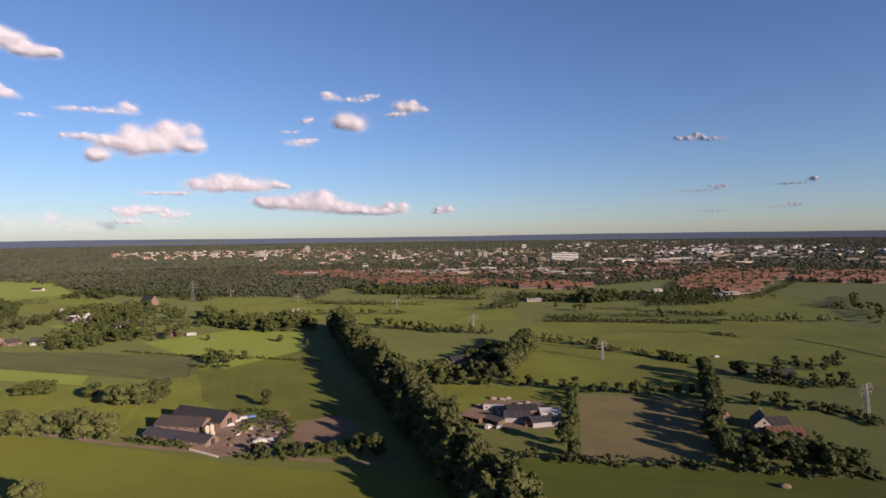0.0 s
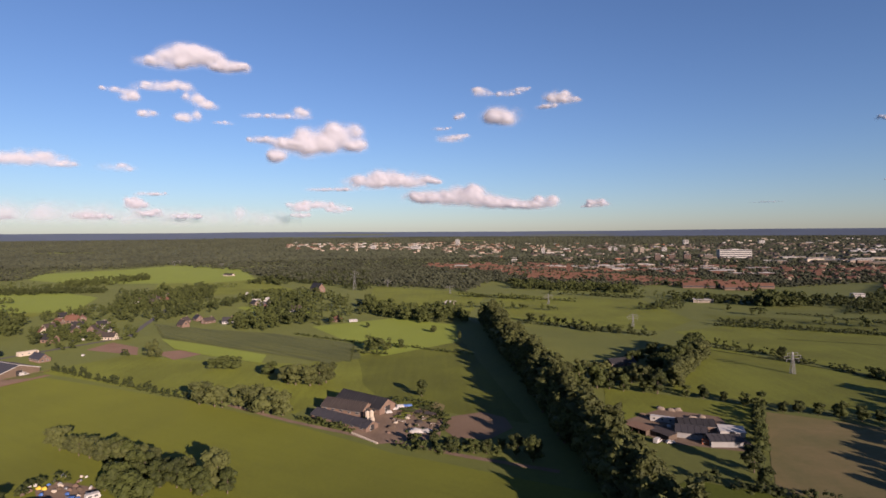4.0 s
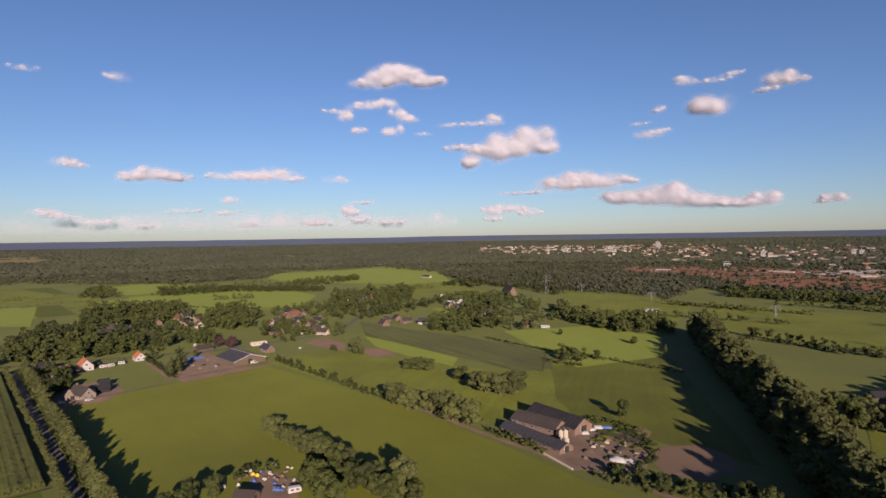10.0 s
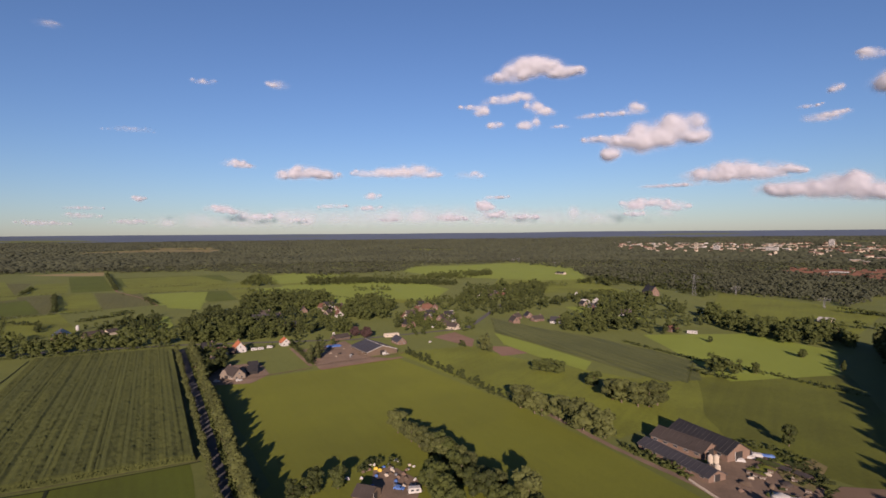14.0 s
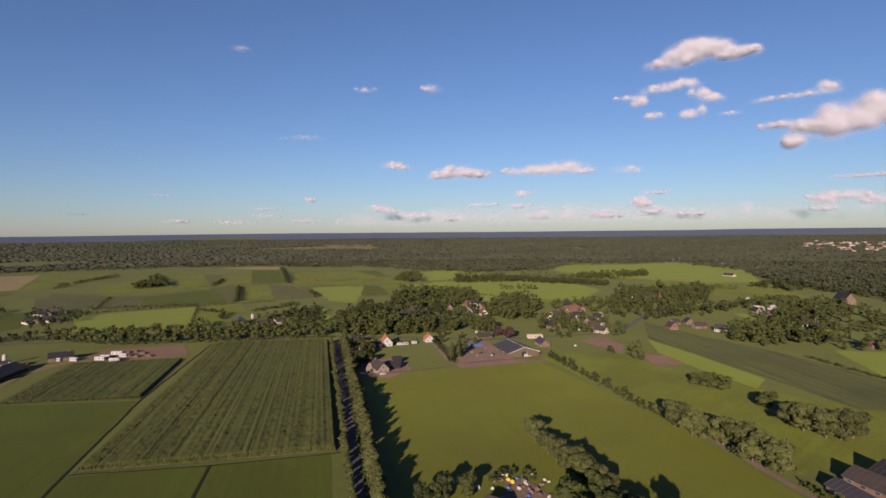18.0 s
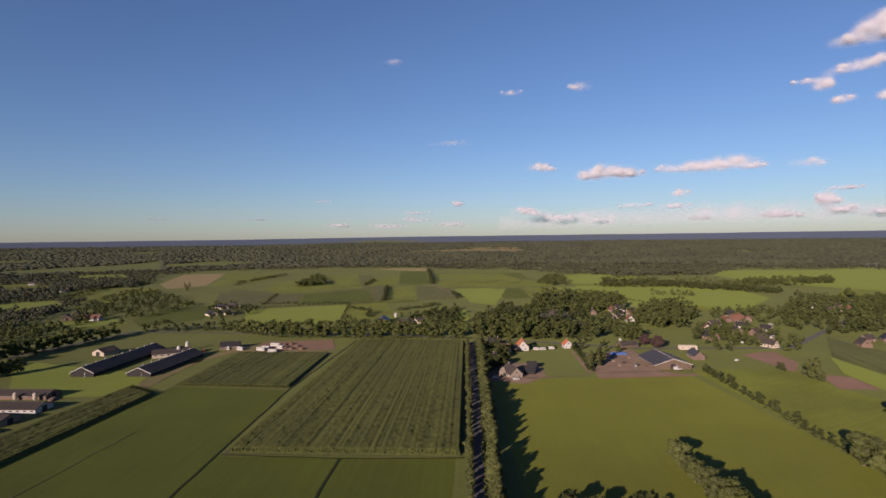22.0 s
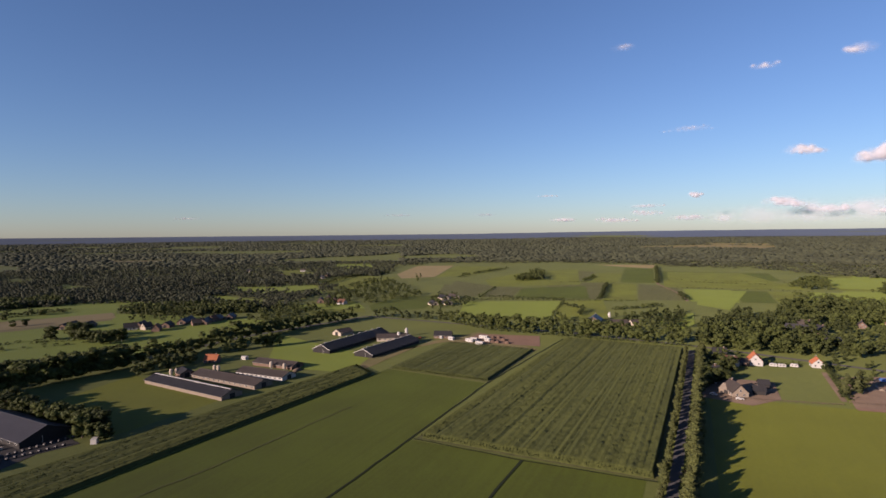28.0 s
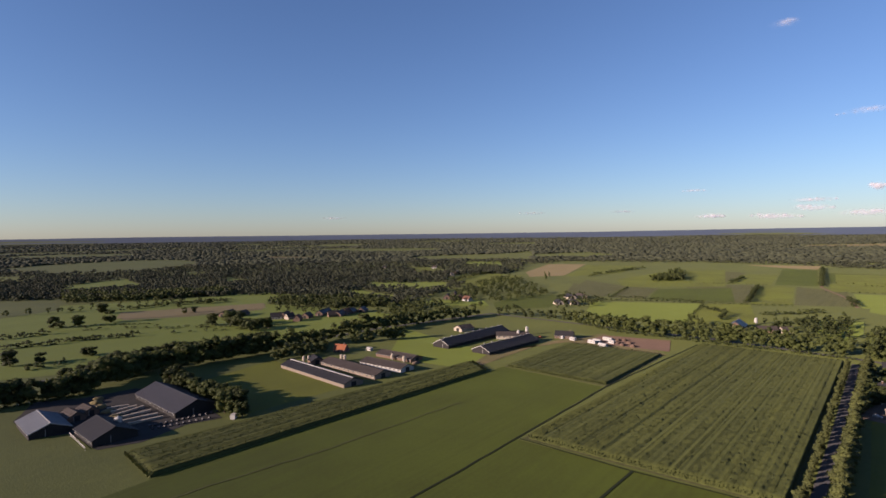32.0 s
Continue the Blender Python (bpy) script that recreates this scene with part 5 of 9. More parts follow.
wood("wood", [(-400, 618), (-427, 764), (-315, 565), (-323, 530)], 14, 11, "mixed trees by the camp site")
tree(-469, 343, 11, "round", label="dark copper beech over the barn", material=M_LEAF_PURPLE, wide=1.2)
tree(-484, 340, 10, "round", label="dark copper beech over the barn", material=M_LEAF_PURPLE, wide=1.1)
tree_row([(-414, 254), (-426, 271)], 13, 7, "tall pale green poplar beside the barn yard", "tall", M_LEAF_OLIVE, 0.4, "", 1.6)
tree_row([(-357, 380), (-341, 379)], 12, 5, "pale round tree beside the soil plot", material=M_LEAF_OLIVE)
tree_row([(-379, 380), (-368, 381)], 5, 7, "small tree beside the soil plot")
tree_row([(-482, 191), (-438, 181), (-412, 175)], 9, 9, "dark garden tree in the flat farmland")
tree_row([(-500, 203), (-505, 216)], 8, 7, "dark garden tree by the road")
wood("wood", [(-417, 176), (-501, 197), (-509, 224), (-460, 209), (-411, 181)], 9, 8, "dark garden trees by the road houses")
wood("wood", [(-454, 259), (-509, 283), (-514, 318), (-485, 328), (-439, 286), (-409, 254)], 16, 6, "garden trees between the houses")
wood("wood", [(-555, 433), (-581, 481), (-546, 498), (-426, 399), (-440, 382), (-480, 394)], 15, 8, "garden trees among the village houses")
wood("wood", [(-617, 497), (-689, 577), (-622, 613), (-512, 532), (-549, 522), (-593, 507)], 15, 9, "garden trees behind the village houses")
wood("wood", [(-527, 262), (-602, 292), (-603, 320), (-524, 292)], 11, 10, "trees behind the road houses")
hedge([(-502, 280), (-404, 252)], 3, 4, 4, "garden hedge beside the drive")
hedge([(-496, 233), (-493, 263)], 3, 5, 5, "garden hedge behind the lawns")
hedge([(-825, 94), (-783, 120)], 5, 6, 5, "shrubs beside the western farm")
tree_row([(-721, 150), (-720, 187), (-689, 213)], 8, 9, "garden tree of the western farm")
hedge([(-782, 153), (-825, 225)], 3, 5, 6, "clipped garden hedge in the flat farmland")
tree_row([(-724, 111), (-772, 119)], 7, 6, "trees beside the farm")
tree_row([(-1265, -229), (-1282, -218)], 13, 10, "tall dark tree in the fields", "tall")
wood("wood", [(-556, 202), (-646, 234), (-627, 302), (-528, 262), (-536, 221)], 10, 12, "trees beyond the road")
# nursery yard front
tree(-91.3, 262.3, 3.2, "round", M_LEAF_OLIVE, "low bushy young tree in front of the nursery yard", "nursery front trees in the flat farmland", wide=1.3)
tree(-79.8, 263.6, 3.2, "round", M_LEAF_OLIVE, "low bushy young tree in front of the nursery yard", "nursery front trees in the flat farmland", wide=1.3)
tree(-73.3, 262.3, 3.2, "round", M_LEAF_OLIVE, "low bushy young tree in front of the nursery yard", "nursery front trees in the flat farmland", wide=1.3)
tree(-63.6, 260.7, 3.2, "round", M_LEAF_OLIVE, "low bushy young tree in front of the nursery yard", "nursery front trees in the flat farmland", wide=1.3)
tree(-55.1, 262.8, 3.2, "round", M_LEAF_OLIVE, "low bushy young tree in front of the nursery yard", "nursery front trees in the flat farmland", wide=1.3)
parcel("garden_bed", [(-110.9, 291.4), (-104.5, 319.2), (-99.9, 317.1), (-102.7, 289.3)], M_MEADOW_B, "green planted bed in the nursery yard", 0.26, 0.5)
parcel("garden_bed", [(-101.3, 298.3), (-95.5, 323.3), (-88.4, 317.7), (-85.4, 287.8), (-95.6, 290.0)], M_TAN, "brown planted bed in the nursery yard", 0.28, 0.5)
hedge([(-109.1, 292.4), (-102.4, 317.7)], 1.4, 2, 1.6, "low clipped row of nursery plants")
hedge([(-99.5, 295.9), (-94.2, 318.3)], 1.4, 2, 1.6, "low clipped row of nursery plants")
hedge([(-95.5, 293.2), (-89.6, 313.4)], 1.4, 2, 1.6, "low clipped row of nursery plants")
hedge([(-90.4, 289.7), (-86.3, 304.8)], 1.4, 2, 1.6, "low clipped row of nursery plants")

# ---------------------------------------------------------------- building kinds


def slab(name, p, q, r, s, thick, material, parent, label=""):
    """A flat slab from its four top corners, with its thickness underneath."""
    a = [Vector(k) for k in (p, q, r, s)]
    nrm = (a[1] - a[0]).cross(a[3] - a[0]).normalized()
    if nrm.z < 0:
        nrm = -nrm
    low = [k - nrm * thick for k in a]
    return piece(name, [*a, *low], [(0, 1, 2, 3), (7, 6, 5, 4), (0, 4, 5, 1), (1, 5, 6, 2), (2, 6, 7, 3), (3, 7, 4, 0)], material, parent, label)


def window(parent, x, y, z, w, h, axis, sign, frame_mat=None):
    """A window with a proud frame, a glass pane and a sill, on a wall facing along axis."""
    fm = frame_mat or M_WHITE
    d0, d1 = sorted((sign * 0.0, sign * 0.07))
    e0, e1 = sorted((sign * 0.07, sign * 0.09))
    if axis == "y":
        f = box("window", x - w / 2, x + w / 2, y + d0, y + d1, z, z + h, fm, parent)
        box("pane", x - w / 2 + 0.1, x + w / 2 - 0.1, y + e0, y + e1, z + 0.1, z + h - 0.1, M_GLASS, f)
    else:
        f = box("window", x + d0, x + d1, y - w / 2, y + w / 2, z, z + h, fm, parent)
        box("pane", x + e0, x + e1, y - w / 2 + 0.1, y + w / 2 - 0.1, z + 0.1, z + h - 0.1, M_GLASS, f)
    return f


def gable_shell(ob, L, W, eave, ridge, wall, roof, over=0.5, trim=None, sheets=None):
    """Four walls and two roof slopes; the ridge runs along x."""
    hl, hw, t = L / 2, W / 2, 0.25
    box("long_wall", -hl, hl, -hw, -hw + t, -0.2, eave, wall, ob)
    box("long_wall", -hl, hl, hw - t, hw, -0.2, eave, wall, ob)
    for s in (-1, 1):
        x0, x1 = sorted((s * hl, s * (hl - t)))
        prof = [(-hw + t, -0.2), (hw - t, -0.2), (hw - t, eave), (0, ridge - 0.12), (-hw + t, eave)]
        v = [(x0, a, b) for a, b in prof] + [(x1, a, b) for a, b in prof]
        f = [(0, 1, 2, 3, 4), (9, 8, 7, 6, 5)] + [(i, 5 + i, 5 + (i + 1) % 5, (i + 1) % 5) for i in range(5)]
        piece("gable_wall", v, f, wall, ob)
    k = (ridge - eave) / hw
    for s in (-1, 1):
        ye, ze = s * (hw + over), eave - over * k + 0.12
        r = slab("roof_slope", (-hl - over, 0, ridge + 0.12), (hl + over, 0, ridge + 0.12), (hl + over, ye, ze), (-hl - over, ye, ze), 0.16, roof, ob)
        n = sheets if sheets is not None else max(3, int(L / 2.4))
        V, F = [], []
        for i in range(n + 1 if n else 0):
            x = -hl - over + (L + 2 * over) * i / n
            base = len(V)
            V += [(x - 0.07, s * 0.1, ridge + 0.13 - 0.1 * k), (x + 0.07, s * 0.1, ridge + 0.13 - 0.1 * k), (x + 0.07, ye, ze + 0.01), (x - 0.07, ye, ze + 0.01)]
            V += [(x, s * 0.1, ridge + 0.25 - 0.1 * k), (x, ye, ze + 0.13)]
            F += [tuple(base + q for q in c) for c in ((0, 4, 5, 3), (4, 1, 2, 5), (0, 1, 4), (3, 5, 2))]
        if V:
            piece("roof_ribs", V, F, roof, r)
        if trim or L > 15:
            box("gutter", -hl - over, hl + over, ye - 0.08, ye + 0.08, ze - 0.3, ze - 0.16, M_STEEL, ob)
        if trim:
            for sx in (-1, 1):
                x0, x1 = sorted((sx * (hl + over + 0.02), sx * (hl + over + 0.14)))
                v = [(x, y, z) for x in (x0, x1) for y, z in ((0, ridge + 0.2), (ye, ze + 0.06), (ye, ze - 0.4), (0, ridge - 0.28))]
                piece("bargeboard", v, [(0, 1, 2, 3), (7, 6, 5, 4), (0, 4, 5, 1), (1, 5, 6, 2), (2, 6, 7, 3), (3, 7, 4, 0)], trim, ob)
    box("ridge_cap", -hl - over, hl + over, -0.22, 0.22, ridge + 0.1, ridge + 0.26, trim or roof, ob)


def barn(x, y, angle, L, W, eave, ridge, wall, roof, label, trim=None, doors=2, windows=0, vents=0, strip_light=False, group=""):
    ob = thing("barn", x, y, 0, radians(angle), label, "barn", group)
    gable_shell(ob, L, W, eave, ridge, wall, roof, 0.5, trim)
    hl, hw = L / 2, W / 2
    for s in (-1, 1):
        if doors:
            w = min(4.2, W * 0.34)
            x0, x1 = sorted((s * hl, s * (hl + 0.1)))
            d = box("door", x0, x1, -w / 2, w / 2, 0, min(eave + 0.4, 3.8), M_BLACK, ob, "dark sliding barn door")
            x0, x1 = sorted((s * (hl + 0.1), s * (hl + 0.16)))
            box("door_frame", x0, x1, -w / 2 - 0.1, -w / 2 + 0.1, 0, min(eave + 0.5, 3.9), M_WHITE, d)
        for i in range(windows):
            xw = -hl + L * (i + 0.5) / windows
            window(ob, xw, s * hw, eave * 0.45, min(2.2, L / windows * 0.5), eave * 0.32, "y", s)
    for i in range(vents):
        xv = -hl + L * (i + 0.5) / vents
        v = box("vent", xv - 0.4, xv + 0.4, -0.4, 0.4, ridge + 0.1, ridge + 1.0, M_STEEL, ob)
        box("cowl", xv - 0.5, xv + 0.5, -0.5, 0.5, ridge + 1.0, ridge + 1.15, M_STEEL, v)
    if strip_light:
        box("ridge_light", -hl + 1, hl - 1, -0.55, 0.55, ridge + 0.16, ridge + 0.42, M_WHITE, ob, "pale translucent ridge strip")
    return ob


def house(x, y, angle, L, W, eave, ridge, wall, roof, label, chimney=1, dormers=0, group="", s=1.0, z=0.0, detail=True, name="house"):
    ob = thing(name, x, y, z, radians(angle), label, "house", group, s)
    gable_shell(ob, L, W, eave, ridge, wall, roof, 0.4, None, sheets=0)
    hl, hw = L / 2, W / 2
    for i in range(chimney):
        cx = (-1) ** i * hl * 0.62
        c = box("chimney", cx - 0.4, cx + 0.4, -0.35, 0.35, ridge - 0.6, ridge + 1.1, M_BRICK, ob)
        box("chimney_cap", cx - 0.5, cx + 0.5, -0.45, 0.45, ridge + 1.1, ridge + 1.2, M_GREY, c)
    n = max(2, int(L / 3))
    if not detail:
        for sg in (-1, 1):
            for xw in (-hl * 0.5, hl * 0.5):
                box("window", xw - 0.8, xw + 0.8, *sorted((sg * hw, sg * (hw + 0.06))), 0.9, 2.2, M_GLASS, ob)
            box("window", *sorted((sg * hl, sg * (hl + 0.06))), -0.7, 0.7, eave + 0.3, eave + 1.5, M_GLASS, ob)
        box("door", -0.5, 0.5, -hw - 0.08, -hw, 0, 2.1, M_BLACK, ob, "dark front door")
        return ob
    for sg in (-1, 1):
        for i in range(n):
            xw = -hl + L * (i + 0.5) / n
            if sg == -1 and i == n // 2:
                d = box("door", xw - 0.5, xw + 0.5, -hw - 0.08, -hw, 0, 2.1, M_BLACK, ob, "dark front door")
            else:
                window(ob, xw, sg * hw, 0.9, 1.3, min(1.3, eave - 1.2), "y", sg)
        for yy in (-W * 0.22, W * 0.22):
            window(ob, sg * hl, yy, 0.9, 1.2, 1.3, "x", sg)
        window(ob, sg * hl, 0, eave + 0.4, 1.3, min(1.4, (ridge - eave) * 0.45), "x", sg)
    for i in range(dormers):
        xd = -hl + L * (i + 0.5) / dormers
        zb = eave + 0.4
        d = box("dormer", xd - 0.9, xd + 0.9, -hw + 0.3, -hw * 0.35, zb, zb + 1.4, M_WHITE, ob)
        box("dormer_roof", xd - 1.1, xd + 1.1, -hw + 0.1, -hw * 0.3, zb + 1.4, zb + 1.55, roof, d)
        box("pane", xd - 0.7, xd + 0.7, -hw + 0.26, -hw + 0.3, zb + 0.3, zb + 1.2, M_GLASS, d)
    return ob


def shed(x, y, angle, L, W, low, high, wall, roof, label, open_front=False):
    """A lean-to with one sloping roof; the low side faces -y."""
    ob = thing("shed", x, y, 0, radians(angle), label, "shed")
    hl, hw = L / 2, W / 2
    box("back_wall", -hl, hl, hw - 0.15, hw, -0.1, high, wall, ob)
    for s in (-1, 1):
        x0, x1 = sorted((s * hl, s * (hl - 0.15)))
        v = [(xx, a, b) for xx in (x0, x1) for a, b in ((-hw, -0.1), (hw - 0.15, -0.1), (hw - 0.15, high), (-hw, low))]
        piece("side_wall", v, [(0, 1, 2, 3), (7, 6, 5, 4), (0, 4, 5, 1), (1, 5, 6, 2), (2, 6, 7, 3), (3, 7, 4, 0)], wall, ob)
    if open_front:
        for i in range(4):
            xp = -hl + 0.3 + (L - 0.6) * i / 3
            box("post", xp - 0.1, xp + 0.1, -hw, -hw + 0.2, -0.1, low, M_WOOD, ob)
    else:
        box("front_wall", -hl, hl, -hw, -hw + 0.15, -0.1, low, wall, ob)
        d = box("door", -1.2, 1.2, -hw - 0.06, -hw, 0, min(2.3, low - 0.1), M_BLACK, ob)
    r = slab("roof_sheet", (-hl - 0.3, hw + 0.3, high + 0.1), (hl + 0.3, hw + 0.3, high + 0.1), (hl + 0.3, -hw - 0.4, low + 0.05), (-hl - 0.3, -hw - 0.4, low + 0.05), 0.1, roof, ob)
    return ob


def ring_vf(profile, sides=14):
    """A turned shape from (radius, height) pairs."""
    v, f = [], []
    for r, z in profile:
        v += [(r * math.cos(2 * math.pi * i / sides), r * math.sin(2 * math.pi * i / sides), z) for i in range(sides)]
    for k in range(len(profile) - 1):
        for i in range(sides):
            j = (i + 1) % sides
            f.append((k * sides + i, k * sides + j, (k + 1) * sides + j, (k + 1) * sides + i))
    f.append(tuple(range(sides - 1, -1, -1)))
    f.append(tuple(range((len(profile) - 1) * sides, len(profile) * sides)))
    return v, f


def silo(x, y, r, h, material, label, group=""):
    """A feed silo: drum, cone top, hopper and four legs."""
    ob = thing("silo", x, y, 0, 0, label, "silo", group)
    piece("drum", *ring_vf([(r, h * 0.3), (r, h * 0.86), (r * 1.02, h * 0.87), (r * 0.25, h * 0.99), (r * 0.2, h)]), material, ob)
    piece("hopper", *ring_vf([(r * 0.2, h * 0.1), (r * 0.98, h * 0.3)]), material, ob)
    for k in range(4):
        a = math.pi / 4 + k * math.pi / 2
        px, py = r * 0.9 * math.cos(a), r * 0.9 * math.sin(a)
        box("leg", px - 0.08, px + 0.08, py - 0.08, py + 0.08, -0.1, h * 0.4, M_STEEL, ob)
    return ob


def car(x, y, angle, material, label, van=False):
    """A car or van with body, cabin glass and four wheels."""
    ob = thing("van" if van else "car", x, y, 0, radians(angle), label, "van" if van else "car")
    l, w, h = (2.7, 1.0, 2.2) if van else (2.15, 0.88, 1.45)
    low = [(-l, 0.35), (l, 0.35), (l, 0.8), (l * 0.92, 0.95)]
    top = [(l * 0.55, 1.05), (l * 0.32, h), (-l * 0.9, h), (-l, 1.0)] if van else [(l * 0.4, 1.0), (l * 0.12, h), (-l * 0.6, h), (-l * 0.92, 0.98)]
    prof = low + top
    k = len(prof)
    v = [(px, -w, pz) for px, pz in prof] + [(px, w, pz) for px, pz in prof]
    f = [tuple(range(k)), tuple(range(2 * k - 1, k - 1, -1))] + [(i, k + i, k + (i + 1) % k, (i + 1) % k) for i in range(k)]
    body = piece("body", v, f, material, ob)
    a, b = top[0], top[1]
    piece("windscreen", [(a[0] + 0.04, -w * 0.85, a[1] + 0.08), (a[0] + 0.04, w * 0.85, a[1] + 0.08), (b[0] + 0.06, w * 0.8, b[1] - 0.08), (b[0] + 0.06, -w * 0.8, b[1] - 0.08)], [(0, 1, 2, 3)], M_GLASS, ob)
    for s in (-1, 1):
        x1 = top[2][0] * (0.1 if van else 0.9)
        piece("side_window", [(x1, s * (w + 0.01), 1.1), (a[0] - 0.2, s * (w + 0.01), 1.1), (b[0] - 0.1, s * (w + 0.01), h - 0.12), (x1, s * (w + 0.01), h - 0.12)], [(0, 1, 2, 3)], M_GLASS, ob)
        for xx in (-l * 0.62, l * 0.62):
            wv, wf = ring_vf([(0.26, -0.1), (0.33, -0.07), (0.33, 0.07), (0.26, 0.1)], 12)
            wh = piece("wheel", [(xx + p[0], s * (w - 0.05) + p[2], 0.33 + p[1]) for p in wv], wf, M_RUBBER, ob)
    return ob


def container(x, y, angle, L, W, h, material, label, name="container", category="container"):
    ob = thing(name, x, y, 0, radians(angle), label, category)
    box("body", -L / 2, L / 2, -W / 2, W / 2, 0.1, h, material, ob)
    box("roof_panel", -L / 2 - 0.06, L / 2 + 0.06, -W / 2 - 0.06, W / 2 + 0.06, h, h + 0.12, material, ob)
    for s in (-1, 1):
        for i in range(3):
            window(ob, -L / 2 + L * (i + 0.5) / 3, s * W / 2, h * 0.4, min(1.2, L * 0.2), h * 0.35, "y", s)
    return ob


def caravan(x, y, angle, label="white caravan parked on grass"):
    ob = thing("caravan", x, y, 0, radians(angle), label, "caravan")
    prof = [(-2.4, 0.5), (2.4, 0.5), (2.6, 1.2), (2.2, 2.4), (-2.2, 2.5), (-2.5, 1.2)]
    k = len(prof)
    v = [(a, -1.1, b) for a, b in prof] + [(a, 1.1, b) for a, b in prof]
    piece("body", v, [tuple(range(k)), tuple(range(2 * k - 1, k - 1, -1))] + [(i, k + i, k + (i + 1) % k, (i + 1) % k) for i in range(k)], M_WHITE, ob)
    for s in (-1, 1):
        window(ob, -1.0, s * 1.1, 1.3, 1.2, 0.7, "y", s, M_STEEL)
        window(ob, 1.0, s * 1.1, 1.3, 1.2, 0.7, "y", s, M_STEEL)
        wv, wf = ring_vf([(0.24, -0.08), (0.3, -0.05), (0.3, 0.05), (0.24, 0.08)], 12)
        piece("wheel", [(p[0], s * 1.0 + p[2], 0.3 + p[1]) for p in wv], wf, M_RUBBER, ob)
    box("drawbar", 2.5, 3.6, -0.06, 0.06, 0.45, 0.55, M_STEEL, ob)
    return ob


def heap(x, y, L, W, h, material, label, angle=0.0, name="mound", category="mound"):
    """A loose uneven pile."""
    rng = np.random.default_rng(int(abs(x * 13 + y * 7)))
    v, f = lump(rng, (0, 0, 0), 1.0, ICO2, 0.35, 1.0)
    v = v * np.array([L / 2, W / 2, h])
    v[:, 2] = np.maximum(v[:, 2], -0.05)
    ob = new(name, tri_mesh(name, v, f, material))
    ob.matrix_basis = pose(x, y, 0, 0, 0, angle)
    return tagged(ob, label, category)


def tarp(x, y, angle, L, W, h, material, label):
    """A sheeted stack: a sagging cover with weighted edges."""
    v, f, n = [], [], 8
    for i in range(n + 1):
        for j in range(n + 1):
            u, w = i / n - 0.5, j / n - 0.5
            e = max(abs(u), abs(w)) * 2
            z = 0.03 if e > 0.98 else h * (1 - 0.35 * e * e) * (0.85 + 0.3 * noise.noise((i * 0.6 + x, j * 0.6 + y, 1)))
            v.append((u * L, w * W, z))
    for i in range(n):
        for j in range(n):
            q = i * (n + 1) + j
            f.append((q, q + n + 1, q + n + 2, q + 1))
    ob = piece("tarpaulin", v, f, material)
    ob.matrix_basis = pose(x, y, 0, 0, 0, angle)
    return tagged(ob, label, "tarpaulin")


def bale(x, y, material, label, group, r=0.65, angle=0.0):
    ob = piece("bale", *ring_vf([(r * 0.9, -0.6), (r, -0.5), (r, 0.5), (r * 0.9, 0.6)], 12), material)
    ob.matrix_basis = pose(x, y, r, 90, 0, angle)
    return tagged(ob, label, "bale", group)


def fence(pts, h, label, material=None, gap=4.0, rails=2):
    """Posts with rails between them."""
    material = material or M_WOOD
    ob = thing("fence", pts[0][0], pts[0][1], 0, 0, label, "fence")
    ox, oy = pts[0]
    for a, b in zip(pts, pts[1:]):
        L = math.hypot(b[0] - a[0], b[1] - a[1])
        n = max(1, int(L / gap))
        ux, uy = (b[0] - a[0]) / L, (b[1] - a[1]) / L
        for i in range(n + 1):
            px, py = a[0] - ox + ux * L * i / n, a[1] - oy + uy * L * i / n
            box("post", px - 0.08, px + 0.08, py - 0.08, py + 0.08, -0.2, h, material, ob)
        for k in range(rails):
            z = h * (0.5 + 0.45 * k / max(1, rails - 1))
            q = [(a[0] - ox - uy * 0.1, a[1] - oy + ux * 0.1), (b[0] - ox - uy * 0.1, b[1] - oy + ux * 0.1), (b[0] - ox - uy * 0.16, b[1] - oy + ux * 0.16), (a[0] - ox - uy * 0.16, a[1] - oy + ux * 0.16)]
            piece("rail", *prism_vf(q, z - 0.07, z + 0.07), material, ob)
    return ob


def bar_vf(a, b, r):
    """A square bar between two points."""
    a, b = Vector(a), Vector(b)
    d = (b - a).normalized()
    u = d.cross(Vector((0.31, 0.92, 0.2))).normalized() * r
    w = d.cross(u).normalized() * r
    v = [a + u + w, a - u + w, a - u - w, a + u - w, b + u + w, b - u + w, b - u - w, b + u - w]
    return v, [(0, 1, 2, 3), (7, 6, 5, 4), (0, 4, 5, 1), (1, 5, 6, 2), (2, 6, 7, 3), (3, 7, 4, 0)]


